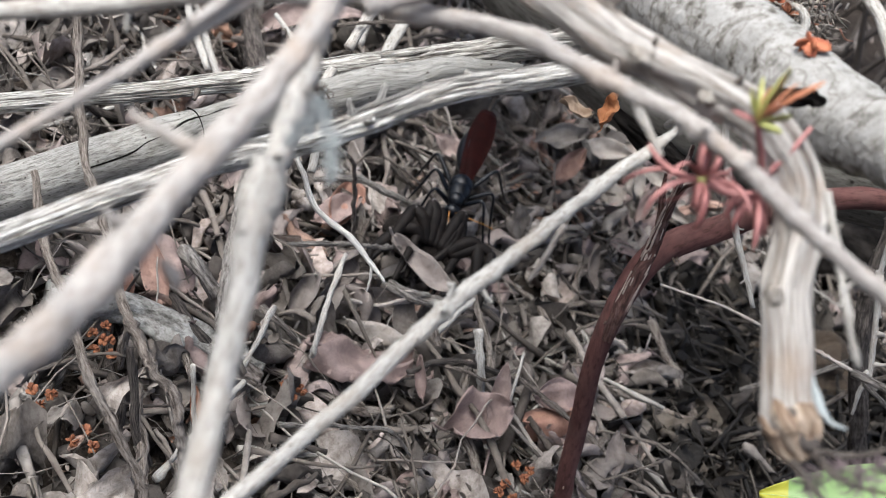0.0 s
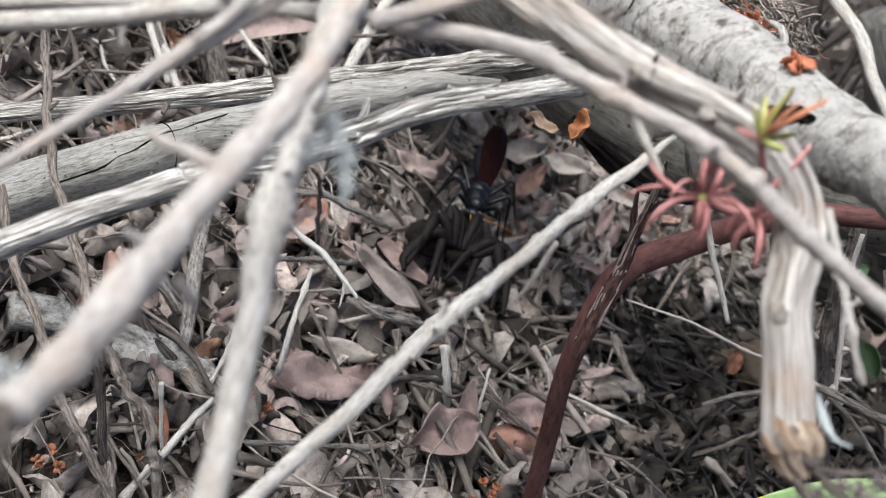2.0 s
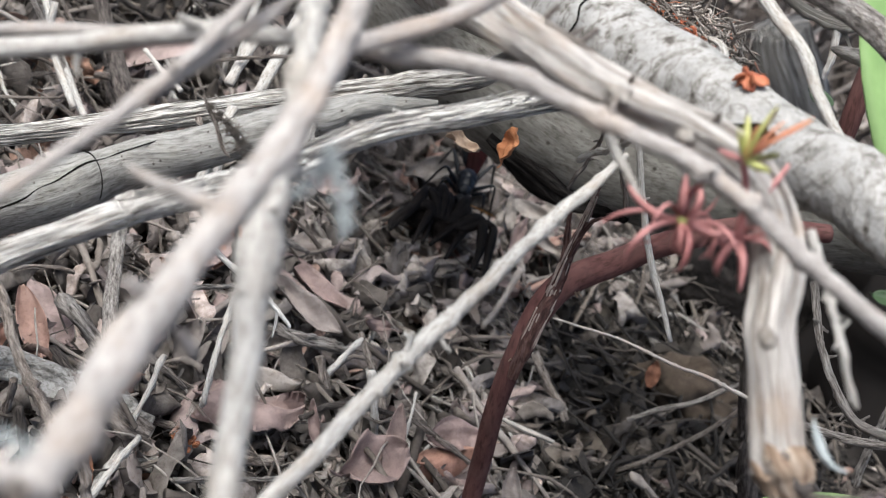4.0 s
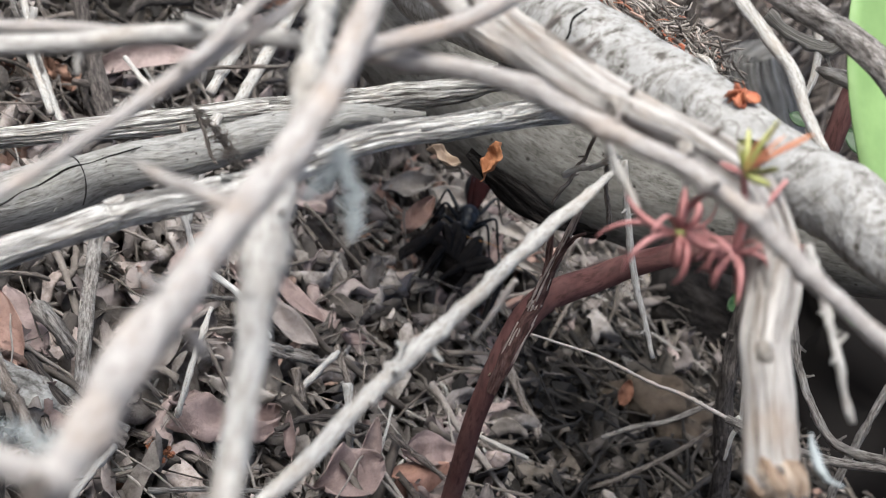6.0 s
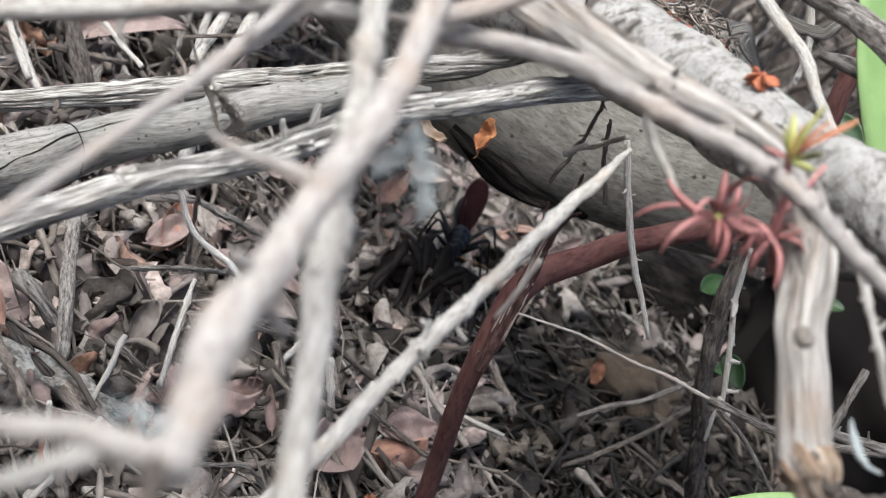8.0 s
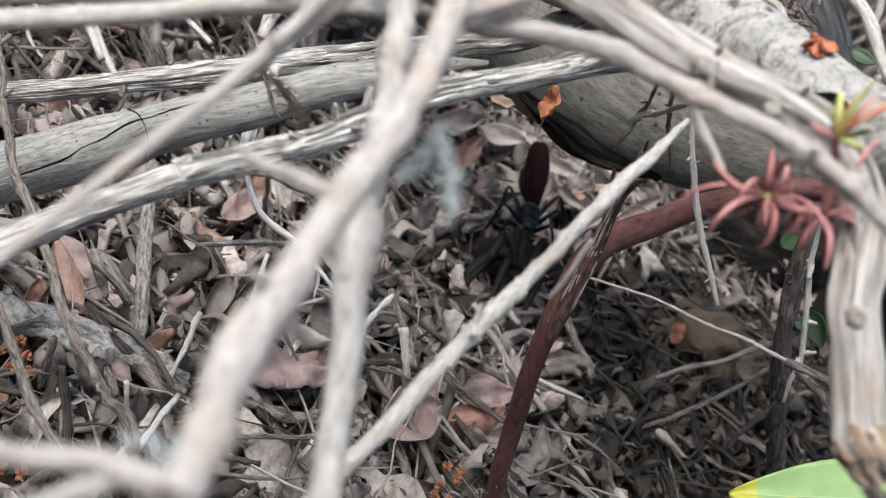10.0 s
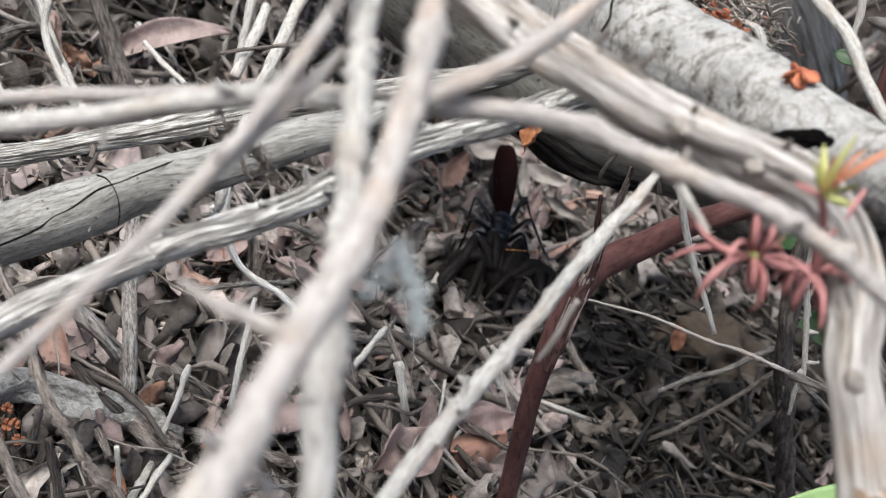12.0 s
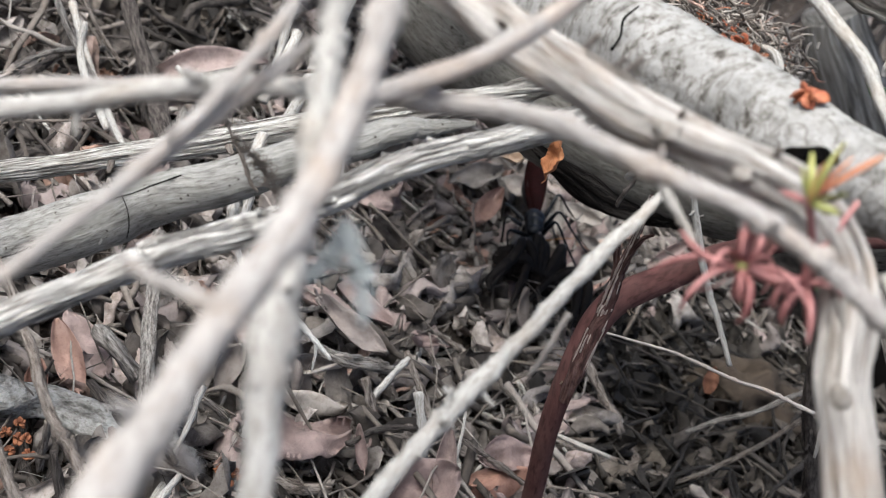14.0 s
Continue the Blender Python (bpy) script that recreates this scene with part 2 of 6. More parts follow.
M_SEEDTIP = plain("yellow_green_shoot", (0.27, 0.28, 0.085), (0.42, 0.41, 0.14), 200, 0.5, 0.4)
M_SEEDOR = plain("orange_young_leaf", (0.36, 0.13, 0.07), (0.46, 0.21, 0.10), 200, 0.5, 0.4)
M_FLOWER = plain("orange_red_petal", (0.224, 0.048, 0.028), (0.416, 0.16, 0.076), 400, 0.6, 0.3)
M_DRYFLOWER = plain("dull_red_dry_petal", (0.10, 0.035, 0.022), (0.30, 0.125, 0.06), 400, 0.7, 0.2)
M_LICHEN = plain("pale_blue_lichen", (0.29, 0.32, 0.318), (0.50, 0.53, 0.522), 260, 0.9, 0.1, 0.8, 0.0005)
M_BLACK = plain("blue_black_cuticle", (0.0016, 0.002, 0.003), (0.003, 0.0045, 0.0075), 700, 0.38, 0.3)
M_WING = plain("rust_red_wing", (0.0042, 0.0008, 0.0007), (0.0135, 0.0022, 0.0018), 250, 0.7, 0.06)
M_ANT = plain("orange_antenna", (0.2503, 0.1001, 0.01365), (0.3185, 0.1456, 0.0273), 500, 0.5, 0.4)
M_HAIR = plain("brown_bristle", (0.010, 0.008, 0.007), (0.030, 0.024, 0.020), 900, 0.8, 0.2)
M_ROOT = plain("purplish_dead_root", (0.09, 0.065, 0.07), (0.26, 0.21, 0.215), 300, 0.8, 0.2)
M_JOINT = plain("pale_joint_skin", (0.06, 0.052, 0.05), (0.17, 0.15, 0.145), 900, 0.5, 0.3)
M_SHANK = plain("dark_brown_leg", (0.0018, 0.0014, 0.0012), (0.010, 0.0072, 0.006), 500, 0.65, 0.15, 0.5, 0.0003)
M_SPIDER = plain("dark_brown_hair", (0.004, 0.003, 0.003), (0.014, 0.011, 0.009), 900, 0.9, 0.1, 0.9, 0.0006)


# ---- building helpers ----
# ways across the place: to the right, up the slope, and back to the viewer's side
RIGHT, UP, BACK = Vector((0.83, 0.17, 0.53)), Vector((-0.54, 0.43, 0.72)), Vector((-0.11, -0.88, 0.46))


def mesh_of(name, bm, material, smooth=True):
    me = bpy.data.meshes.new(name)
    bm.to_mesh(me)
    bm.free()
    me.materials.append(material)
    if smooth:
        me.shade_smooth()
    return me


def part(name, bm, material, parent=None, label="", smooth=True):
    ob = new(name, mesh_of(name, bm, material, smooth))
    ob.parent = parent
    if label:
        ob["label"] = label
    return ob


def spline(rows, steps):
    """A smooth run through rows of numbers."""
    p = np.array(rows, float)
    p = np.vstack([2 * p[0] - p[1], p, 2 * p[-1] - p[-2]])
    out = []
    for i in range(1, len(p) - 2):
        for s in np.linspace(0, 1, steps, endpoint=False):
            a, b, c, d = p[i - 1], p[i], p[i + 1], p[i + 2]
            out.append(0.5 * ((2 * b) + (c - a) * s + (2 * a - 5 * b + 4 * c - d) * s * s + (3 * b - a - 3 * c + d) * s ** 3))
    out.append(p[-2])
    return np.array(out)


def tube(bm, rows, sides=10, steps=8, rough=0.0, ridges=0.0, seed=0.0, cap=True, wander=0.0, nodes=0):
    """A stick through rows of x, y, z, radius, with ridges along it, swollen nodes and an uneven surface."""
    c = spline(rows, steps)
    at = random.Random(int(seed * 77) + 3)
    for n_ in range(nodes):
        j = int((n_ + at.uniform(0.2, 0.8)) / nodes * (len(c) - 1))
        big = at.uniform(0.12, 0.30)
        far = np.linalg.norm(c[:, :3] - c[j, :3], axis=1) / (c[j, 3] * at.uniform(0.9, 1.5))
        c[:, 3] *= 1 + big * np.exp(-far * far)
    uv = bm.loops.layers.uv.verify()
    rng = random.Random(int(seed * 1000) + 7)
    up = Vector((0.13, 0.2, 1.0))
    rings, length = [], [0.0]
    for i, row in enumerate(c):
        p, r = Vector(row[:3]), max(row[3], 5e-5)
        t = Vector(c[min(i + 1, len(c) - 1)][:3]) - Vector(c[max(i - 1, 0)][:3])
        t.normalize()
        side = t.cross(up)
        if side.length < 1e-4:
            side = t.cross(Vector((1, 0, 0)))
        side.normalize()
        other = side.cross(t)
        if i:
            length.append(length[-1] + (p - Vector(c[i - 1][:3])).length)
        s = length[-1]
        if wander:
            p = p + side * (r * wander * noise.noise((s / r * 0.11, seed, 3.1))) + other * (r * wander * noise.noise((s / r * 0.11, seed, 9.7)))
        ring = []
        for k in range(sides):
            a = 2 * math.pi * k / sides
            ca, sa = math.cos(a), math.sin(a)
            m = 1.0
            if rough:
                m += rough * noise.noise((ca * 1.2 + seed, sa * 1.2, s / r * 0.28))
            if ridges:
                m += 0.5 * ridges * noise.noise((ca * 3.0, sa * 3.0 + seed, s / r * 0.05)) + 0.5 * ridges * noise.noise((ca * 7.0 + seed, sa * 7.0, s / r * 0.06)) + 0.4 * ridges * noise.noise((ca * 15.0 + seed, sa * 15.0, s / r * 0.09))
            ring.append(bm.verts.new(p + (side * ca + other * sa) * (r * m)))
        rings.append(ring)
    for i in range(len(rings) - 1):
        for k in range(sides):
            j = (k + 1) % sides
            f = bm.faces.new((rings[i][k], rings[i + 1][k], rings[i + 1][j], rings[i][j]))
            for lp, (u, v) in zip(f.loops, ((k, i), (k, i + 1), (k + 1, i + 1), (k + 1, i))):
                lp[uv].uv = (u / sides, length[v])
    if cap:
        for ring, s, flip in ((rings[0], 0.0, 1), (rings[-1], length[-1], 0)):
            f = bm.faces.new(ring if flip else ring[::-1])
            for n, lp in enumerate(f.loops):
                lp[uv].uv = (0.3 + 0.02 * n, s)
    return c


def stick(name, rows, material, label, category="stick", sides=14, steps=10, rough=0.25, ridges=0.0, seed=1.0, group="", parent=None, wander=0.25, nodes=0):
    bm = bmesh.new()
    c = tube(bm, rows, sides, steps, rough, ridges, seed, True, wander, nodes)
    ob = part(name, bm, material, parent)
    if parent is None:
        tagged(ob, label, category, group)
    elif label:
        ob["label"] = label
    return ob, c


def blob(bm, center, size, seg=10, rings=7, rough=0.15, seed=0.0, turn=None):
    """An uneven rounded lump."""
    made = bmesh.ops.create_uvsphere(bm, u_segments=seg, v_segments=rings, radius=1.0)["verts"]
    for v in made:
        d = 1 + rough * noise.noise(v.co * 1.7 + Vector((seed, 0, seed)))
        co = Vector((v.co.x * size[0], v.co.y * size[1], v.co.z * size[2])) * d
        if turn is not None:
            co = turn @ co
        v.co = co + Vector(center)
    return made


def leaf_grid(length, width, curl, roll, wave, seed, nx=4, ny=8, tip=1.0, torn=0.0, power=0.6):
    """Points and faces of one dry leaf: pointed, cupped across its rib and bent along it."""
    rng = random.Random(seed)
    verts, faces = [], []
    for j in range(ny + 1):
        v = j / ny
        w = width * 0.5 * (math.sin(math.pi * min(1, 0.03 + v * 0.955)) ** power) * (1 - 0.25 * tip * (v - 0.4))
        a = curl * (v - 0.5)
        x0 = (math.sin(a) / curl if abs(curl) > 0.05 else v - 0.5) * length
        z0 = ((1 - math.cos(a)) / curl if abs(curl) > 0.05 else 0.0) * length
        for i in range(nx + 1):
            u = 2 * i / nx - 1
            b = roll * u
            y = (math.sin(b) / roll if abs(roll) > 0.05 else u) * w
            zc = ((1 - math.cos(b)) / roll if abs(roll) > 0.05 else 0.0) * w
            zc += wave * width * noise.noise((u * 1.4 + seed, v * 3.1, seed * 0.37))
            edge = 1 - torn * rng.random() * abs(u)
            verts.append((x0 + math.sin(-a) * zc * 0.6, y * edge, z0 + zc))
    for j in range(ny):
        for i in range(nx):
            k = j * (nx + 1) + i
            faces.append((k, k + 1, k + nx + 2, k + nx + 1))
    return np.array(verts), faces


def leaf_mesh(name, length, width, curl, roll, wave, seed, material, stalk=0.25, nx=6, ny=12, thick=0.00018, torn=0.0, power=0.6):
    """A leaf with real thickness and a stalk."""
    vs, fs = leaf_grid(length, width, curl, roll, wave, seed, nx, ny, 1.0, torn, power)
    bm = bmesh.new()
    top = [bm.verts.new(v) for v in vs]
    low = [bm.verts.new((v[0], v[1], v[2] - thick)) for v in vs]
    for f in fs:
        bm.faces.new([top[i] for i in f])
        bm.faces.new([low[i] for i in reversed(f)])
    rim = [i for i in range(nx + 1)] + [j * (nx + 1) + nx for j in range(1, ny + 1)] + [ny * (nx + 1) + i for i in range(nx - 1, -1, -1)] + [j * (nx + 1) for j in range(ny - 1, 0, -1)]
    for a, b in zip(rim, rim[1:] + rim[:1]):
        bm.faces.new((top[b], top[a], low[a], low[b]))
    if stalk:
        p, q = Vector(vs[nx // 2]), Vector(vs[nx // 2 + nx + 1])
        d = (p - q).normalized()
        r = length * 0.018
        tube(bm, [(*q, r), (*p, r), (*(p + d * length * stalk * 0.5), r), (*(p + d * length * stalk + Vector((0, 0, 0.001))), r * 0.8)], 5, 3)
    return mesh_of(name, bm, material)


# ---- ground ----
def ground_height(x, y):
    near = 0.004 * noise.noise((x * 14, y * 14, 0.3)) + 0.0025 * noise.noise((x * 45, y * 45, 1.7))
    d = math.hypot(x - 0.08, y)
    far = min(max((d - 0.7) / 3.0, 0), 1) * 0.25 * noise.noise((x * 0.5, y * 0.5, 4.0))
    return near - 0.006 + far


def build_ground():
    bm = bmesh.new()
    def axis(c):
        inner = np.linspace(-0.6, 0.6, 121)
        outer = 0.6 + np.array([0.02, 0.05, 0.1, 0.18, 0.3, 0.5, 0.8, 1.3, 2.1, 3.4, 5.5, 9, 15, 25, 42, 70, 120, 200])
        return np.concatenate([-outer[::-1], inner, outer]) + c
    xs, ys = axis(0.1), axis(0.1)
    grid = [[bm.verts.new((x, y, ground_height(x, y))) for x in xs] for y in ys]
    for a, b in zip(grid[:-1], grid[1:]):
        for i in range(len(xs) - 1):
            bm.faces.new((a[i], a[i + 1], b[i + 1], b[i]))
    return tagged(part("ground", bm, M_SOIL), "dark crumbly leaf mould on the ground", "ground", kind="structure")


build_ground()


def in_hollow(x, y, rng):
    """The shaded hollow below the log, and the old litter behind the sticks, where brown duff of a shade-darkened
    colour lies among or instead of dry leaves.
    """
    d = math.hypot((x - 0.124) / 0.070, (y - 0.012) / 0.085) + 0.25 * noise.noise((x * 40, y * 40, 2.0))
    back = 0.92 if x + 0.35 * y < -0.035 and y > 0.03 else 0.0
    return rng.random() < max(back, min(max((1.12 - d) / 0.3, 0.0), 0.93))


def litter_spots(n, rng, near, hollow=False):
    """Places on the forest floor: dense where the ground is open to view, thinning outwards."""
    out = []
    while len(out) < n:
        if hollow:
            x, y = (rng.uniform(0.03, 0.22), rng.uniform(-0.08, 0.15)) if rng.random() < 0.55 else (rng.uniform(-0.30, -0.02), rng.uniform(0.03, 0.45))
        elif rng.random() < near:
            x, y = rng.uniform(-0.2, 0.27), rng.uniform(-0.2, 0.3)
        else:
            u, v = rng.uniform(-1, 1), rng.uniform(-1, 1)
            u, v = u * math.sqrt(1 - v * v / 2), v * math.sqrt(1 - u * u / 2)
            spread = 1 + 0.9 * (u * u + v * v) ** 2
            x, y = 0.15 + 0.6 * u * spread, 0.55 + 0.85 * v * spread
        if in_hollow(x, y, rng) == hollow:
            out.append((x, y))
    return out


def crumpled(width, curl, roll, wave, seed, torn):
    """A scrap of dry leaf, creased at two scales."""
    vs, fs = leaf_grid(1.0, width, curl, roll, wave, seed, 5, 9, 1.0, torn)
    for v in vs:
        q = Vector((v[0] * 3.1 + seed, v[1] * 3.1, v[2] * 3.1))
        v += np.array(noise.noise_vector(q)) * 0.085 + np.array(noise.noise_vector(q * 3.3)) * 0.028
    return vs, fs


def build_leaf_litter(name, n, seed, sizes, material, label, hollow=False, deep=0.011):
    rng = random.Random(seed)
    base = []
    for s in range(56):
        roll = rng.choice((-1, 1)) * (rng.uniform(1.8, 3.6) if s % 3 == 0 else rng.uniform(0.4, 1.8))
        base.append(crumpled(rng.uniform(0.32, 0.8), rng.uniform(-3.2, 3.2), roll, rng.uniform(0.15, 0.6), 11 + s, rng.choice((0, 0.2, 0.4, 0.7))))
    verts, faces, count = [], [], 0
    for x, y in litter_spots(n, rng, 0.62, hollow):
        vs, fs = base[rng.randrange(len(base))]
        size = rng.choice(sizes) * rng.uniform(0.8, 1.25)
        m = (Matrix.Translation((x, y, ground_height(x, y) + rng.uniform(-0.002, deep)))
             @ Euler((rng.gauss(0, 0.95), rng.gauss(0, 0.85), rng.uniform(0, 6.283))).to_matrix().to_4x4() @ Matrix.Scale(size, 4))
        r = np.array(m)
        verts.append(vs @ r[:3, :3].T + r[:3, 3])
        faces += [tuple(i + count for i in f) for f in fs]
        count += len(vs)
    me = bpy.data.meshes.new(name)
    me.from_pydata(np.vstack(verts).tolist(), [], faces)
    me.materials.append(material)
    me.shade_smooth()
    return tagged(new(name, me), label, "leaf litter", kind="stuff")


def build_twig_litter(name, n, seed, lengths, thin, thick, bendy, lift, material, label, hollow=False):
    """Broken twigs, each with kinks and swellings along it."""
    rng = random.Random(seed)
    verts, faces, count = [], [], 0
    rings, sides = 8, 6
    for x, y in litter_spots(n, rng, 0.68, hollow):
        ln = rng.choice(lengths) * rng.uniform(0.7, 1.3)
        r = thin + (thick - thin) * rng.random() ** 2
        a, tilt, bend = rng.uniform(0, 6.283), rng.gauss(0, 0.28), rng.gauss(0, bendy)
        z = ground_height(x, y) + rng.uniform(0.001, lift)
        ux, uy = math.cos(a), math.sin(a)
        hump = abs(rng.gauss(0, bendy)) * ln * 0.5
        off, offz = 0.0, 0.0
        for i in range(rings):
            f = i / (rings - 1)
            s = (f - 0.5) * ln
            arc = 1 - (2 * f - 1) ** 2
            off += rng.gauss(0, 0.018) * ln
            offz += rng.gauss(0, 0.012) * ln
            side = bend * ln * arc + off
            cx, cy, cz = x + ux * s - uy * side, y + uy * s + ux * side, z + math.tan(tilt) * s + hump * arc + offz
            rr = r * (1 - 0.45 * f) * rng.choice((0.85, 0.95, 1.0, 1.1, 1.35))
            for k in range(sides):
                t = 2 * math.pi * k / sides
                q = rr * rng.uniform(0.78, 1.22)
                verts.append((cx - uy * q * math.cos(t), cy + ux * q * math.cos(t), cz + q * math.sin(t)))
        for i in range(rings - 1):
            for k in range(sides):
                j = (k + 1) % sides
                o = count + i * sides
                faces.append((o + k, o + j, o + sides + j, o + sides + k))
        faces.append(tuple(count + k for k in range(sides - 1, -1, -1)))
        faces.append(tuple(count + sides * (rings - 1) + k for k in range(sides)))
        count += rings * sides
    me = bpy.data.meshes.new(name)
    me.from_pydata(verts, [], faces)
    me.materials.append(material)
    me.shade_smooth()
    return tagged(new(name, me), label, "twig litter", kind="stuff")


build_leaf_litter("leaf_litter", 9300, 3, (0.006, 0.009, 0.011, 0.013, 0.016, 0.019, 0.023), M_LITTER, "curled grey-brown dry leaves and leaf scraps covering the ground")
build_leaf_litter("leaf_duff", 3000, 4, (0.005, 0.007, 0.009, 0.012, 0.015, 0.019), M_SHADE_DUFF, "brown rotting leaf scraps in the hollow, coloured darker for its shade", True)
build_leaf_litter("leaf_crumbs", 9000, 8, (0.0018, 0.0026, 0.0036, 0.005), M_LITTER, "small crumbled scraps of dry leaf strewn over the litter")
build_twig_litter("twig_litter", 3900, 5, (0.010, 0.016, 0.024, 0.034, 0.045), 0.00022, 0.00120, 0.08, 0.015, M_TWIGS, "thin broken grey and brown twigs strewn over the litter")
build_twig_litter("straw_litter", 2600, 6, (0.008, 0.014, 0.022, 0.034), 0.00008, 0.00024, 0.16, 0.014, M_TWIGS, "fine curved stalks and fibres mixed in the litter")
build_twig_litter("duff_twigs", 1900, 7, (0.01, 0.016, 0.026, 0.04), 0.00020, 0.0011, 0.06, 0.013, M_SHADE_DUFF, "twigs in the hollow, coloured darker for its shade", True)

# ---- logs and sticks ----
def down(p, q, z=-0.004):
    """Where the line from q through p, carried on, meets the ground."""
    p, q = Vector(p[:3]), Vector(q[:3])
    d = p - q
    return tuple(p + d * ((z - p.z) / d.z))


def rows(*r):
    return list(r)


R_LOG = rows((-0.0229, -0.0826, 0.1116, 0.01174), (0.0037, -0.1281, 0.1285, 0.00984), (0.0218, -0.1514, 0.1362, 0.00859), (0.0362, -0.1672, 0.1418, 0.00717), (0.0492, -0.1832, 0.1470, 0.00620))
R_LOG = [(*(Vector(q[:3]) + (RIGHT * 0.62 + UP * 0.78 + BACK) * (0.25 * q[3])), q[3] * 0.76) for q in R_LOG]
_a, _b = Vector(R_LOG[-2][:3]), Vector(R_LOG[-1][:3])
R_LOG = [(-0.06, 0.26, -0.004, 0.0085), (-0.035, 0.10, 0.075, 0.0095)] + R_LOG + [(*(_b + (_b - _a) * 2.2), 0.0075), (*(_b + (_b - _a) * 4.0 + Vector((0.05, 0, -0.07))), 0.007), (0.27, -0.46, -0.004, 0.007)]
upper_log, _ = stick("fallen_log", R_LOG, M_FLAKE, "pale grey fallen log with flaky bark lying over the tangle", "log", 64, 40, 0.10, 0.05, 2.0, wander=0.3)

R_LOW = rows((-0.17, 0.26, 0.008, 0.016), (-0.09, 0.12, 0.055, 0.018), (-0.0291, 0.0361, 0.0675, 0.0191), (-0.0017, 0.0153, 0.0697, 0.0187), (0.0189, 0.0005, 0.0724, 0.0184), (0.0391, -0.0060, 0.0755, 0.0173), (0.0571, -0.0104, 0.0808, 0.0157), (0.0737, -0.0159, 0.0892, 0.0144), (0.0907, -0.0231, 0.1000, 0.0134), (0.1090, -0.0318, 0.1132, 0.0124), (0.1331, -0.0352, 0.1273, 0.0114))
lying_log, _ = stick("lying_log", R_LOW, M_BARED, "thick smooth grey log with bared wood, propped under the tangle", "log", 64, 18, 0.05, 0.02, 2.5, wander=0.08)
# black strip laid along the log's underside in place of its shade
stick("rotten_underside", rows((0.0132, -0.0138, 0.0633, 0.00152), (0.0198, -0.0147, 0.0630, 0.00324), (0.0283, -0.0162, 0.0627, 0.00388), (0.0370, -0.0177, 0.0632, 0.00357), (0.0455, -0.0187, 0.0652, 0.00260), (0.0535, -0.0197, 0.0677, 0.00108)), M_CRACK_SHADE, "black strip for the shade under the log", sides=20, steps=14, rough=0.7, ridges=0.5, parent=lying_log, seed=2.7)

R_LOG2 = rows((-0.0551, -0.1350, 0.0557, 0.00497), (-0.0451, -0.1379, 0.0697, 0.00411), (-0.0363, -0.1417, 0.0828, 0.00353))
R_LOG2 = [(*down(R_LOG2[0], R_LOG2[1]), 0.006)] + R_LOG2 + rows((-0.0237, -0.1402, 0.0968, 0.00290), (-0.0165, -0.1364, 0.1034, 0.00200), (-0.0110, -0.1330, 0.1066, 0.00120), (-0.0065, -0.1300, 0.1088, 0.00040))
split_branch, line_s = stick("split_branch", R_LOG2, M_LOG, "weathered grey branch with a long open split", "branch", 48, 22, 0.07, 0.05, 5.0, wander=0.2)

R_G = rows((-0.0412, -0.1887, 0.0851, 0.00181), (-0.0334, -0.1814, 0.0938, 0.00180), (-0.0244, -0.1758, 0.1012, 0.00174), (-0.0146, -0.1648, 0.1114, 0.00171), (-0.0034, -0.1508, 0.1175, 0.00176), (0.0049, -0.1374, 0.1206, 0.00182), (0.0127, -0.1265, 0.1226, 0.00188))
R_G = [(*down(R_G[0], R_G[1]), 0.002)] + R_G + [(0.0185, -0.115, 0.1225, 0.0018), (0.027, -0.098, 0.1235, 0.0017), (0.034, -0.083, 0.1235, 0.0016)]
stick_g, line_g = stick("fibrous_stick", R_G, M_FIBRE, "pale stick with shaggy fibrous bark crossing below", "stick", 64, 30, 0.18, 0.36, 3.0, group="dead sticks of the tangle")
R_H = rows((-0.0641, -0.1182, 0.0560, 0.00181), (-0.0454, -0.1155, 0.0716, 0.00216), (-0.0267, -0.1174, 0.0891, 0.00221), (-0.0051, -0.1252, 0.1131, 0.00191))
R_H = [(*down(R_H[0], R_H[1]), 0.002)] + R_H + rows((0.0023, -0.1197, 0.1199, 0.00184), (0.0095, -0.1118, 0.1248, 0.00171), (0.017, -0.100, 0.1290, 0.0016))
stick_h, line_h = stick("fibrous_stick", R_H, M_STRINGY, "grey stick with stringy peeling bark", "stick", 64, 30, 0.18, 0.36, 4.0, group="dead sticks of the tangle")

R_F = rows((-0.0122, -0.1925, 0.1454, 0.00250), (-0.0018, -0.1976, 0.1471, 0.00243), (0.0057, -0.2005, 0.1482, 0.00229), (0.0133, -0.2015, 0.1487, 0.00224), (0.0203, -0.2017, 0.1484, 0.00230), (0.0267, -0.2028, 0.1444, 0.00252), (0.0326, -0.2108, 0.1373, 0.00234), (0.0381, -0.2168, 0.1308, 0.00251))
R_F = rows((-0.0272, -0.1784, 0.1431, 0.00256)) + R_F
gnarled, line_f = stick("gnarled_branch", R_F, M_BRANCH, "thick bent grey branch with twisted grain and a broken end", "branch", 72, 26, 0.30, 0.08, 6.0, wander=0.5)

R_A = rows((-0.0176, -0.2775, 0.1385, 0.00119), (-0.0185, -0.2642, 0.1359, 0.00138), (-0.0184, -0.2596, 0.1388, 0.00127), (-0.0182, -0.2525, 0.1424, 0.00118), (-0.0177, -0.2450, 0.1472, 0.00112), (-0.0185, -0.2370, 0.1512, 0.00104))
near_twig, line_a = stick("grey_twig", R_A + rows((-0.0205, -0.2302, 0.1566, 0.00098), (-0.0228, -0.2240, 0.1606, 0.00094), (-0.0255, -0.2170, 0.1650, 0.00090)), M_NEAR, "smooth grey-brown twig close before the tangle", "twig", 14, 26, 0.2, 0.05, 7.0, group="dead sticks of the tangle", wander=0.45, nodes=9)
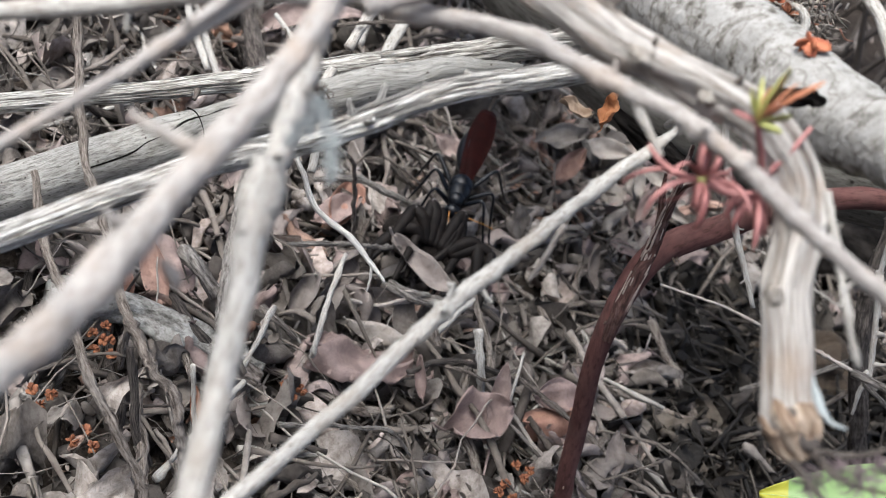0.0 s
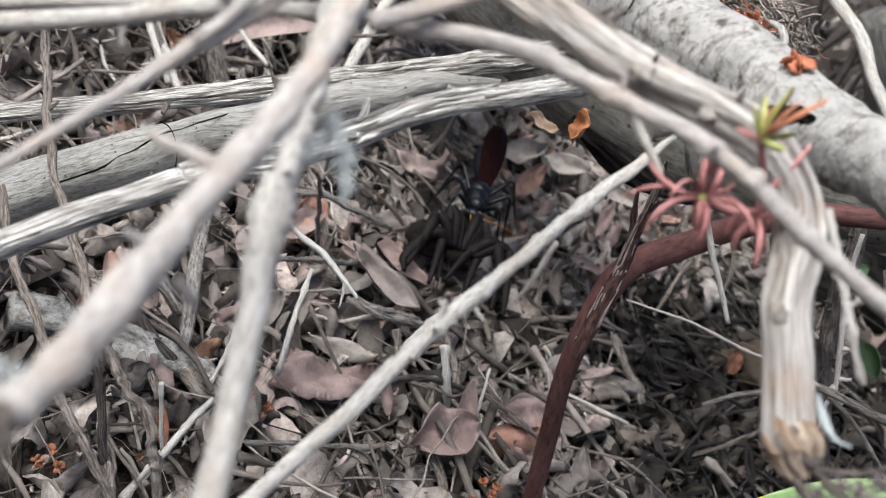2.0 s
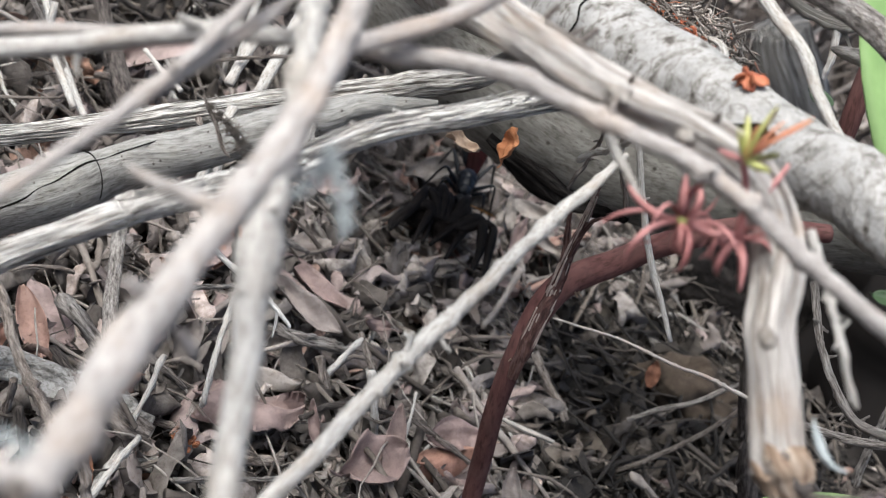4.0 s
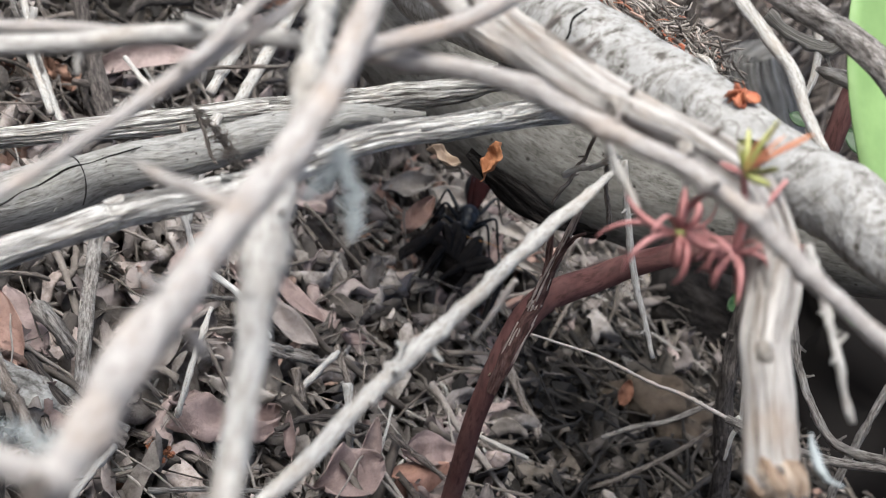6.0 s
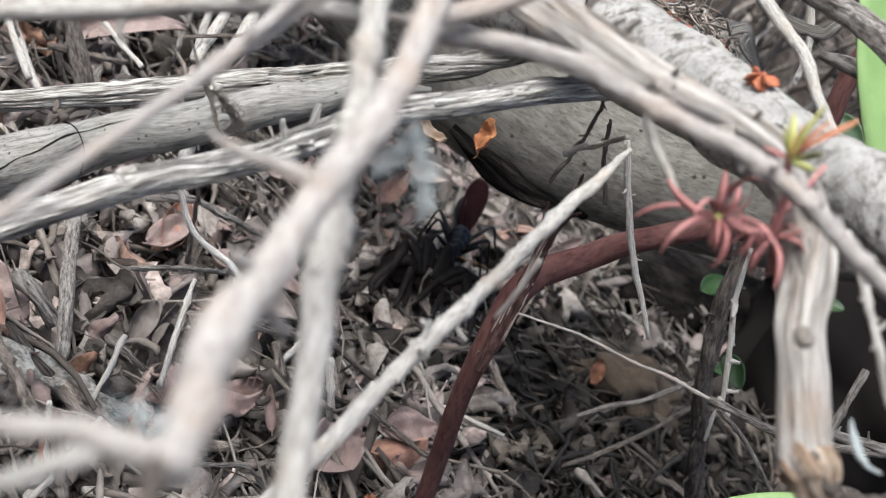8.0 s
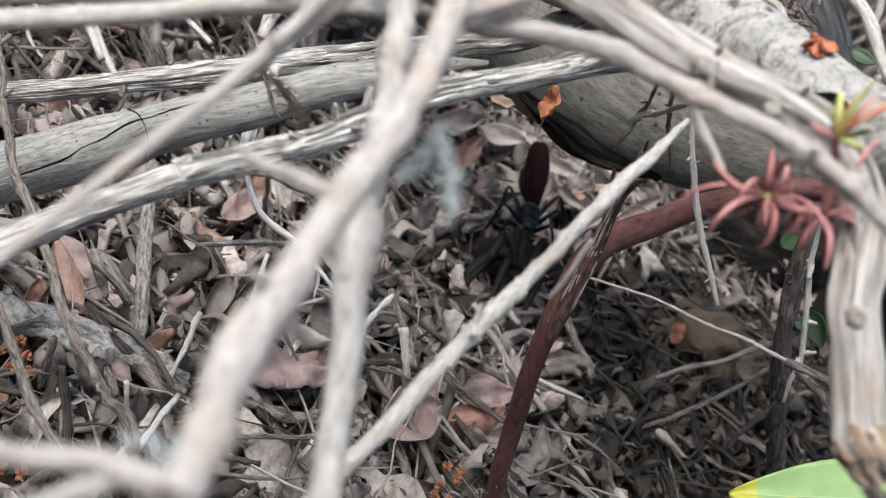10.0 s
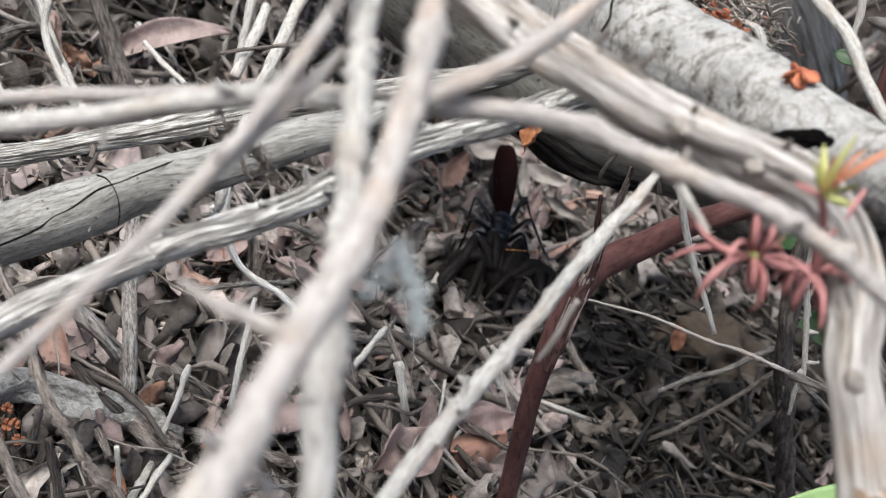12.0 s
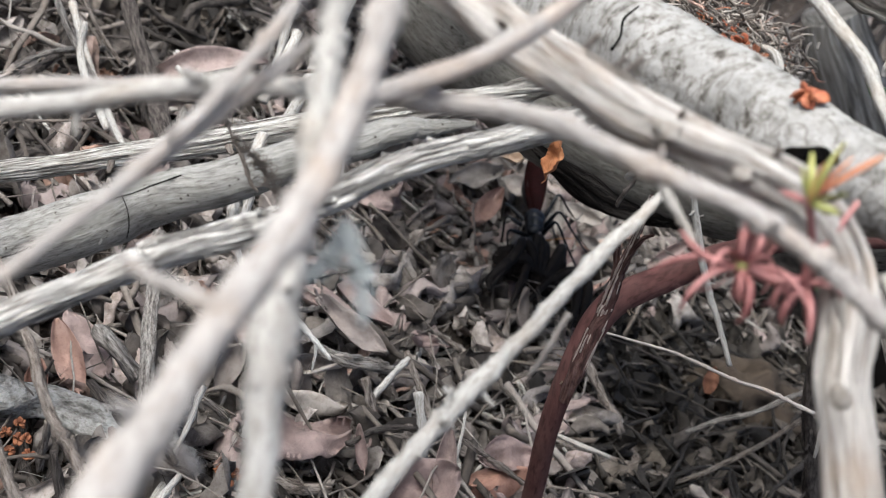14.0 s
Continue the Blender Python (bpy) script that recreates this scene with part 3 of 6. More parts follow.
R_B = rows((-0.0080, -0.2539, 0.1237, 0.00122), (-0.0139, -0.2427, 0.1322, 0.00119), (-0.0160, -0.2370, 0.1358, 0.00113), (-0.0190, -0.2299, 0.1404, 0.00110), (-0.0228, -0.2215, 0.1463, 0.00111))
twig_b, line_b = stick("pale_twig", [(*down(R_B[0], R_B[1]), 0.0013)] + R_B + rows((-0.0262, -0.2135, 0.1520, 0.00110), (-0.0305, -0.2040, 0.1590, 0.00105)), M_PALE, "pale bleached straight twig", "twig", 14, 26, 0.2, 0.06, 8.0, group="dead sticks of the tangle", wander=0.45, nodes=9)
R_C = [(x, y, z - 0.0004, r * 0.72) for x, y, z, r in rows((-0.0449, -0.2194, 0.1258, 0.00131), (-0.0301, -0.2197, 0.1380, 0.00112), (-0.0211, -0.2200, 0.1434, 0.00096))]
twig_c, line_c = stick("pale_twig", [(*down(R_C[0], R_C[1]), 0.0014)] + R_C, M_PALE, "pale grey stick lying level across the tangle", "twig", 14, 14, 0.2, 0.06, 9.0, group="dead sticks of the tangle", wander=0.45, nodes=6)
stick("pale_twig", rows((-0.0697, -0.2134, 0.1073, 0.00075), (-0.0506, -0.2139, 0.1215, 0.00072), (-0.0362, -0.2140, 0.1315, 0.00065), (-0.0243, -0.2149, 0.1397, 0.00057), (-0.0175, -0.2164, 0.1440, 0.00030)), M_NEAR, "thinner grey stick lying along a pale one", "twig", 14, 14, 0.25, 0.08, 9.5, group="dead sticks of the tangle")
R_D = rows((-0.0176, -0.2150, 0.1431, 0.00096), (-0.0059, -0.2164, 0.1487, 0.00090), (0.0030, -0.2184, 0.1511, 0.00088), (0.0139, -0.2218, 0.1533, 0.00086), (0.0215, -0.2229, 0.1524, 0.00084), (0.0332, -0.2235, 0.1511, 0.00082))
twig_d, line_d = stick("grey_twig", R_D + rows((0.0443, -0.2203, 0.1490, 0.00081), (0.0647, -0.2115, 0.1450, 0.00083)), M_NEAR, "long thin grey twig running down across the branch", "twig", 14, 26, 0.22, 0.05, 10.0, group="dead sticks of the tangle", wander=0.45, nodes=9)
R_E = rows((-0.0316, -0.2527, 0.1344, 0.00048), (-0.0295, -0.2428, 0.1377, 0.00056), (-0.0275, -0.2316, 0.1429, 0.00057))
twig_e, line_e = stick("grey_twig", [(*down(R_E[0], R_E[1]), 0.0004)] + R_E + rows((-0.0268, -0.2235, 0.1478, 0.00057), (-0.0264, -0.2165, 0.1530, 0.00055)), M_NEAR, "very thin grey twig", "twig", 10, 14, 0.2, 0.0, 11.0, group="dead sticks of the tangle", wander=0.45, nodes=7)
R_T = rows((0.0180, -0.1562, 0.1281, 0.00085), (0.0134, -0.1713, 0.1237, 0.00088), (0.0065, -0.1945, 0.1144, 0.00089), (0.0040, -0.2020, 0.1103, 0.00093), (-0.0009, -0.2177, 0.0970, 0.00098))
R_T[0] = (*R_T[0][:3], R_T[0][3] * 0.45)
twig_t, line_t = stick("white_twig", R_T + [(*down(R_T[-1], R_T[-2]), 0.001)], M_PALE, "slender bleached twig with small side spurs", "twig", 14, 26, 0.25, 0.05, 12.0, group="dead sticks of the tangle", wander=0.45, nodes=11)

R_RS = rows((0.0528, -0.0872, 0.0112, 0.00207), (0.0468, -0.0902, 0.0270, 0.00217), (0.0369, -0.0987, 0.0553, 0.00219), (0.0355, -0.0904, 0.0726, 0.00293), (0.0434, -0.0819, 0.0823, 0.00272), (0.0508, -0.0786, 0.0918, 0.00242))
red_shoot, line_rs = stick("red_shoot", rows((0.0707, -0.0827, -0.0241, 0.00236), (0.0607, -0.0852, -0.0051, 0.00227)) + R_RS + [(0.062, -0.074, 0.101, 0.0023), (0.078, -0.068, 0.108, 0.002)], M_RED, "smooth dark red-brown bent living stem", "stem", 22, 18, 0.06, 0.04, 13.0, wander=0.15)
sheath, line_sh = stick("bark_sheath", rows((0.0371, -0.1024, 0.0581, 0.00101), (0.0355, -0.1021, 0.0650, 0.00144), (0.0343, -0.1006, 0.0718, 0.00159), (0.0334, -0.0986, 0.0776, 0.00142), (0.0316, -0.0993, 0.0846, 0.00108), (0.0297, -0.1017, 0.0927, 0.00073), (0.0278, -0.1045, 0.0998, 0.00056), (0.0263, -0.1065, 0.1045, 0.00030)), M_SHEATH, "cracked dark red bark clasping the stem, with split twig ends", "bark", 26, 16, 0.35, 0.30, 14.0)
stick("split_twig", rows((0.0326, -0.0991, 0.0808, 0.00087), (0.0308, -0.0989, 0.0853, 0.00070), (0.0285, -0.0988, 0.0894, 0.00059), (0.0264, -0.0986, 0.0936, 0.00032)), M_SHEATH, "", parent=sheath, seed=14.3)
stick("split_twig", rows((0.0314, -0.1001, 0.0862, 0.00075), (0.0305, -0.1016, 0.0908, 0.00058), (0.0302, -0.1037, 0.0955, 0.00041), (0.0308, -0.1057, 0.0982, 0.00026)), M_SHEATH, "", parent=sheath, seed=14.6)
stick("thin_twig", rows((0.0462, -0.0562, 0.0510, 0.00024), (0.0596, -0.0624, 0.0586, 0.00034), (0.0716, -0.0682, 0.0636, 0.00040), (0.0822, -0.0729, 0.0683, 0.00046), (0.0909, -0.0772, 0.0709, 0.00050)), M_NEAR, "long thin pale grass-like twig", "twig", 8, 14, 0.4, 0.0, 15.0, wander=0.6, nodes=5)
hanging, line_k = stick("hanging_twig", rows((0.0249, -0.1210, 0.1186, 0.00056), (0.0357, -0.1237, 0.1064, 0.00061), (0.0487, -0.1281, 0.0953, 0.00043)), M_PALE, "broken pale twig hanging point down", "twig", 10, 14, 0.25, 0.1, 16.0)
stick("ground_twig", rows((0.0840, -0.0306, 0.0250, 0.00052), (0.0895, -0.0276, 0.0309, 0.00066), (0.0962, -0.0249, 0.0366, 0.00067), (0.1015, -0.0224, 0.0440, 0.00074), (0.1065, -0.0205, 0.0498, 0.00074)), M_GREYB, "thin grey twig leaning in the hollow", "twig", 8, 10, 0.2, 0.0, 17.0)
stick("ground_twig", rows((0.0954, -0.0144, -0.0014, 0.00064), (0.1023, -0.0129, 0.0089, 0.00071), (0.1084, -0.0127, 0.0237, 0.00070), (0.1119, -0.0130, 0.0363, 0.00077), (0.1151, -0.0150, 0.0452, 0.00076)), M_BROWN, "thin brown twig leaning in the hollow", "twig", 8, 10, 0.2, 0.0, 18.0)
stick("upright_stick", rows((-0.0518, -0.0557, 0.0121, 0.00160), (-0.0457, -0.0721, 0.0119, 0.00159), (-0.0389, -0.0905, 0.0122, 0.00156), (-0.0323, -0.1071, 0.0118, 0.00143), (-0.0303, -0.1121, 0.0112, 0.00113)), M_GREYB, "short grey weathered stick lying on the litter", "stick", 18, 14, 0.15, 0.2, 19.0)
stick("white_twig", rows((0.0218, -0.1257, 0.1511, 0.00102), (0.0321, -0.1382, 0.1496, 0.00098), (0.0371, -0.1436, 0.1465, 0.00088), (0.0422, -0.1481, 0.1443, 0.00079)), M_PALE, "bare pale twig leaning on the log", "twig", 10, 12, 0.2, 0.1, 20.0)
stick("prong", rows((-0.0184, -0.2771, 0.1380, 0.00088), (-0.0202, -0.2768, 0.1372, 0.00077), (-0.0219, -0.2764, 0.1362, 0.00070), (-0.0254, -0.2759, 0.1334, 0.00066), (-0.0304, -0.2726, 0.1266, 0.00065), (-0.0487, -0.2523, 0.0886, 0.00085)), M_NEAR, "", parent=near_twig, seed=7.1)
stick("prong", rows((-0.0201, -0.2767, 0.1372, 0.00051), (-0.0217, -0.2771, 0.1347, 0.00059), (-0.0237, -0.2772, 0.1314, 0.00057), (-0.0273, -0.2749, 0.1229, 0.00059), (-0.0364, -0.2615, 0.0738, 0.00077)), M_PALE, "", parent=near_twig, seed=7.2)
stick("prong", rows((-0.0184, -0.2770, 0.1382, 0.00066), (-0.0178, -0.2777, 0.1370, 0.00058), (-0.0172, -0.2784, 0.1357, 0.00050), (-0.0167, -0.2789, 0.1349, 0.00024)), M_BROWN, "", parent=near_twig, seed=7.6)
stick("spur", rows((-0.0188, -0.2526, 0.1429, 0.00061), (-0.0211, -0.2517, 0.1419, 0.00054), (-0.0240, -0.2490, 0.1397, 0.00045), (-0.0261, -0.2470, 0.1386, 0.00019)), M_NEAR, "", parent=near_twig, seed=7.3)
stick("spur", rows((-0.0188, -0.2202, 0.1441, 0.00090), (-0.0137, -0.2151, 0.1484, 0.00088), (-0.0097, -0.2094, 0.1535, 0.00081), (-0.0062, -0.2022, 0.1591, 0.00074)), M_NEAR, "", parent=near_twig, seed=7.4)
stick("spur", rows((-0.0165, -0.2562, 0.1356, 0.00036), (-0.0154, -0.2557, 0.1346, 0.00047), (-0.0148, -0.2552, 0.1336, 0.00018)), M_NEAR, "", parent=near_twig, seed=7.5)


def tuft(name, spots, label, seed):
    rng = random.Random(seed)
    bm = bmesh.new()
    for row in spots:
        x, y, z, r = row
        for _ in range(11):
            d = Vector((rng.gauss(0, 1), rng.gauss(0, 1), rng.gauss(-0.5, 0.8))).normalized()
            q = Vector((x, y, z)) + Vector((rng.gauss(0, 1), rng.gauss(0, 1), rng.gauss(0, 1))) * r * 0.8
            side = d.orthogonal().normalized() * rng.uniform(-0.6, 0.6) * r
            ln = r * rng.uniform(1.2, 3.4)
            tube(bm, [(*q, r * 0.16), (*(q + d * ln * 0.5 + side), r * 0.15), (*(q + d * ln), r * 0.05)], 4, 3, 0.5, 0, rng.random())
    return tagged(part(name, bm, M_LICHEN), label, "lichen")


LACE = [tuple(q) for q in spline(rows((-0.0151, -0.2409, 0.1452, 0.00022), (-0.0141, -0.2409, 0.1444, 0.00030), (-0.0130, -0.2410, 0.1434, 0.00034), (-0.0120, -0.2416, 0.1426, 0.00034), (-0.0112, -0.2422, 0.1416, 0.00028), (-0.0107, -0.2419, 0.1403, 0.00015)), 4)]
LACE += [tuple(q) for q in spline(rows((-0.0146, -0.2408, 0.1444, 0.00022), (-0.0147, -0.2408, 0.1433, 0.00028), (-0.0149, -0.2415, 0.1421, 0.00028), (-0.0152, -0.2416, 0.1407, 0.00015)), 4)]
tuft("lichen_tuft", LACE, "lacy pale blue-grey lichen hanging on a twig", 6)
tuft("lichen_tuft", rows((-0.0200, -0.2752, 0.1383, 0.00041), (-0.0209, -0.2752, 0.1380, 0.00033), (-0.0192, -0.2753, 0.1383, 0.00030)), "pale blue-grey lichen tuft hanging on a twig", 5)
stick("lichen_flake", rows((0.0344, -0.2213, 0.1395, 0.00010), (0.0353, -0.2219, 0.1386, 0.00038), (0.0366, -0.2225, 0.1378, 0.00046), (0.0381, -0.2230, 0.1374, 0.00023), (0.0399, -0.2222, 0.1373, 0.00015)), M_LICHEN, "white papery flake beside the broken branch", "lichen", 8, 8, 0.4, 0.2, 34.0)
for _i, _r in enumerate((
    rows((0.0406, -0.2186, 0.1313, 0.00050), (0.0427, -0.2199, 0.1312, 0.00033), (0.0454, -0.2205, 0.1320, 0.00022), (0.0491, -0.2198, 0.1331, 0.00016)),
    rows((0.0392, -0.2197, 0.1296, 0.00044), (0.0423, -0.2211, 0.1292, 0.00027), (0.0462, -0.2226, 0.1286, 0.00019)),
    rows((0.0407, -0.2193, 0.1320, 0.00027), (0.0437, -0.2192, 0.1341, 0.00024), (0.0463, -0.2177, 0.1365, 0.00016)),
)):
    stick("root_shred", _r, M_BROWN, "shredded brown root at the broken branch end", "root", 10, 8, 0.4, 0.2, 35.0 + _i, group="shredded roots")

def root_mat(name, spots, label, seed, material):
    """A matted clump of fine dead roots and rags of bark."""
    rng = random.Random(seed)
    bm = bmesh.new()
    for x, y, z, r in spots:
        q = Vector((x, y, z))
        for _ in range(40):
            d = Vector((rng.gauss(0, 1), rng.gauss(0, 1), rng.gauss(0, 0.7))).normalized()
            a = q + Vector((rng.gauss(0, 0.4), rng.gauss(0, 0.4), rng.gauss(0, 0.4))) * r
            w = d.orthogonal().normalized() * rng.uniform(-0.5, 0.5) * r
            th = r * rng.uniform(0.04, 0.11)
            tube(bm, [(*a, th), (*(a + d * r * 0.8 + w), th), (*(a + d * r * 1.5), th * 0.5)], 5, 3, 0.4, 0, rng.random())
    return tagged(part(name, bm, material), label, "roots", kind="stuff")


root_mat("fibre_tuft", rows((-0.0364, -0.1530, 0.0992, 0.00041), (-0.0343, -0.1537, 0.0983, 0.00057), (-0.0325, -0.1541, 0.0979, 0.00065), (-0.0310, -0.1543, 0.0978, 0.00081), (-0.0294, -0.1547, 0.0973, 0.00105), (-0.0276, -0.1553, 0.0966, 0.00114), (-0.0257, -0.1559, 0.0959, 0.00089)), "dark fuzzy tuft of bark fibres on the branch", 78, M_BROWN)
root_mat("root_mat", rows((0.0433, -0.2164, 0.1271, 0.00129), (0.0444, -0.2161, 0.1295, 0.00111), (0.0470, -0.2158, 0.1301, 0.00128), (0.0484, -0.2146, 0.1322, 0.00111), (0.0508, -0.2145, 0.1325, 0.00139)), "matted dead roots and purplish rags at the branch end", 77, M_ROOT)
root_twig, line_r = stick("root_twig", rows((0.0275, -0.2069, 0.1494, 0.00049), (0.0291, -0.2109, 0.1485, 0.00040), (0.0309, -0.2128, 0.1472, 0.00050), (0.0324, -0.2147, 0.1459, 0.00037), (0.0340, -0.2166, 0.1447, 0.00047), (0.0356, -0.2175, 0.1432, 0.00034), (0.0371, -0.2182, 0.1421, 0.00042), (0.0378, -0.2186, 0.1414, 0.00016)), M_PALE, "knobbly pale twig hanging beside the branch", "twig", 12, 12, 0.4, 0.1, 31.0)
BROWN_TWIGS = []
for _i, _r in enumerate((
    rows((-0.0830, -0.1258, 0.0720, 0.00080), (-0.0730, -0.1358, 0.0652, 0.00079), (-0.0600, -0.1496, 0.0582, 0.00076), (-0.0494, -0.1591, 0.0563, 0.00078), (-0.0406, -0.1666, 0.0539, 0.00081), (-0.0334, -0.1717, 0.0516, 0.00084), (-0.0273, -0.1743, 0.0495, 0.00079), (-0.0221, -0.1753, 0.0480, 0.00097), (-0.0168, -0.1769, 0.0415, 0.00080), (-0.0111, -0.1790, 0.0342, 0.00072)),
    rows((-0.0651, -0.1547, 0.0531, 0.00066), (-0.0555, -0.1631, 0.0490, 0.00073), (-0.0454, -0.1704, 0.0471, 0.00076), (-0.0353, -0.1768, 0.0425, 0.00075), (-0.0276, -0.1797, 0.0400, 0.00079), (-0.0196, -0.1810, 0.0342, 0.00080), (-0.0116, -0.1830, 0.0273, 0.00072)),
    rows((-0.0334, -0.1475, 0.0190, 0.00098), (-0.0305, -0.1520, 0.0162, 0.00117), (-0.0259, -0.1553, 0.0139, 0.00107), (-0.0206, -0.1601, 0.0090, 0.00096)),
    rows((0.0219, -0.1100, 0.1010, 0.00036), (0.0212, -0.1112, 0.1105, 0.00036), (0.0193, -0.1160, 0.1184, 0.00033), (0.0166, -0.1209, 0.1239, 0.00028)),
    rows((0.0333, -0.1053, 0.1022, 0.00041), (0.0279, -0.1063, 0.1082, 0.00040), (0.0228, -0.1105, 0.1168, 0.00034)),
)):
    BROWN_TWIGS.append(stick("brown_twig", _r, M_BROWN, "thin brown twig leaning through the tangle", "twig", 10, 14, 0.5, 0.15, 40.0 + _i, group="leaning brown twigs", wander=0.8, nodes=5))
stick("pale_stub", rows((0.0191, -0.1170, 0.1090, 0.00042), (0.0204, -0.1189, 0.1124, 0.00058), (0.0218, -0.1245, 0.1173, 0.00048), (0.0217, -0.1332, 0.1227, 0.00034)), M_PALE, "short pale broken twig stub", "twig", 10, 14, 0.7, 0.2, 46.0, wander=0.8, nodes=4)
stick("white_twig", rows((-0.0327, -0.1287, 0.0700, 0.00042), (-0.0293, -0.1292, 0.0674, 0.00050), (-0.0231, -0.1298, 0.0627, 0.00056), (-0.0156, -0.1295, 0.0617, 0.00058), (-0.0103, -0.1296, 0.0598, 0.00050), (-0.0059, -0.1297, 0.0579, 0.00030)), M_BONE, "bleached crooked twig with a forked tip", "twig", 10, 10, 0.3, 0.1, 47.0)
stick("white_twig", rows((-0.0096, -0.1297, 0.0597, 0.00030), (-0.0085, -0.1300, 0.0572, 0.00027), (-0.0076, -0.1305, 0.0545, 0.00016)), M_BONE, "bleached fork of a crooked twig", "twig", 8, 6, 0.2, 0.0, 47.5)
stick("white_twig", rows((-0.0343, -0.1235, 0.0852, 0.00090), (-0.0335, -0.1270, 0.0824, 0.00110), (-0.0326, -0.1310, 0.0792, 0.00115), (-0.0317, -0.1350, 0.0760, 0.00085), (-0.0311, -0.1375, 0.0735, 0.00030)), M_PALE, "bleached split twig leaning on the grey branch", "twig", 14, 14, 0.5, 0.25, 48.8, wander=0.5)
stick("spur_twig", rows((0.0052, -0.2030, 0.1462, 0.00042), (0.0078, -0.2034, 0.1443, 0.00050), (0.0101, -0.2042, 0.1432, 0.00048), (0.0126, -0.2053, 0.1420, 0.00030)), M_PALE, "short pale twig splitting off a thin grey one", "twig", 10, 12, 0.4, 0.1, 48.5)
stick("spur_twig", rows((0.0099, -0.1924, 0.1223, 0.00040), (0.0100, -0.1926, 0.1201, 0.00037), (0.0103, -0.1926, 0.1161, 0.00034), (0.0104, -0.1921, 0.1129, 0.00024)), M_NEAR, "small forked spur under the white twig", "twig", 8, 8, 0.3, 0.0, 48.0)
bumpy, line_y = stick("bumpy_stick", rows((0.0769, -0.0469, 0.0986, 0.00166), (0.0787, -0.0499, 0.0927, 0.00179), (0.0850, -0.0526, 0.0772, 0.00208), (0.0910, -0.0535, 0.0653, 0.00198), (0.1014, -0.0507, 0.0513, 0.00219), (0.1186, -0.0416, 0.0291, 0.00247), (0.1364, -0.0328, 0.0065, 0.00261)), M_DARK, "dark bumpy upright dead stick", "stick", 16, 14, 0.5, 0.2, 50.0)
slip, line_p = stick("pale_slip", rows((0.0747, -0.0630, 0.0992, 0.00049), (0.0781, -0.0666, 0.0902, 0.00061), (0.0802, -0.0688, 0.0863, 0.00061), (0.0857, -0.0713, 0.0781, 0.00068), (0.0905, -0.0734, 0.0704, 0.00056), (0.0909, -0.0751, 0.0668, 0.00056), (0.0931, -0.0757, 0.0615, 0.00037)), M_PALE, "thin pale splintered twig hanging down", "twig", 8, 10, 0.2, 0.0, 51.0)
stick("ground_twig", rows((0.0849, -0.0806, 0.0721, 0.00096), (0.0898, -0.0826, 0.0743, 0.00090), (0.0978, -0.0851, 0.0768, 0.00083), (0.1071, -0.0877, 0.0820, 0.00094), (0.1188, -0.0907, 0.0918, 0.00092)), M_GREYB, "grey bumpy twig crossing behind the branch", "twig", 10, 10, 0.4, 0.1, 52.0)
stick("ground_twig", rows((0.0887, -0.0786, 0.0706, 0.00055), (0.0965, -0.0784, 0.0690, 0.00055), (0.1073, -0.0792, 0.0642, 0.00050), (0.1159, -0.0775, 0.0590, 0.00050)), M_GREYB, "thin grey twig bent downward", "twig", 8, 8, 0.2, 0.1, 53.0)
stick("grey_branch", rows((0.0197, -0.1226, 0.1546, 0.00205), (0.0297, -0.1345, 0.1568, 0.00203), (0.0353, -0.1405, 0.1581, 0.00197), (0.0414, -0.1473, 0.1577, 0.00200), (0.0517, -0.1530, 0.1540, 0.00198), (0.0645, -0.1554, 0.1486, 0.00192)), M_GREYB, "grey lichen-spotted branch arching overhead", "branch", 20, 12, 0.2, 0.1, 54.0)
forked, _ = stick("forked_twig", rows((0.0433, -0.0476, 0.1393, 0.00115), (0.0484, -0.0489, 0.1391, 0.00110), (0.0541, -0.0503, 0.1399, 0.00120), (0.0577, -0.0510, 0.1417, 0.00105), (0.0592, -0.0510, 0.1459, 0.00085)), M_STEM, "grey forked dead twig behind the log", "twig", 14, 14, 0.4, 0.1, 55.0, wander=0.6, nodes=5)
stick("tine", rows((0.0577, -0.0510, 0.1417, 0.00080), (0.0598, -0.0515, 0.1432, 0.00050), (0.0625, -0.0523, 0.1429, 0.00015)), M_STEM, "", parent=forked, seed=55.3)
stick("tine", rows((0.0547, -0.0504, 0.1400, 0.00070), (0.0580, -0.0514, 0.1398, 0.00045), (0.0610, -0.0525, 0.1383, 0.00015)), M_STEM, "", parent=forked, seed=55.6)
stick("white_twig", rows((0.0513, -0.0487, 0.1459, 0.00085), (0.0557, -0.0507, 0.1401, 0.00090), (0.0586, -0.0523, 0.1352, 0.00075), (0.0598, -0.0534, 0.1303, 0.00050)), M_PALE, "thin bleached twig hanging behind the log", "twig", 12, 12, 0.3, 0.1, 55.8, wander=0.5, nodes=4)
stick("grey_branch", rows((0.0444, -0.1026, 0.1456, 0.00045), (0.0462, -0.1038, 0.1464, 0.00125), (0.0495, -0.1064, 0.1480, 0.00142), (0.0549, -0.1087, 0.1492, 0.00150), (0.0628, -0.1135, 0.1530, 0.00147)), M_GREYB, "grey broken twig end", "twig", 12, 10, 0.3, 0.1, 56.0)
stick("purple_shoot", rows((0.0555, -0.0851, 0.1525, 0.00154), (0.0562, -0.0870, 0.1438, 0.00176), (0.0596, -0.0887, 0.1338, 0.00188), (0.0631, -0.0877, 0.1249, 0.00192)), M_RED, "dull purple-brown living stem", "stem", 14, 10, 0.1, 0.05, 57.0)
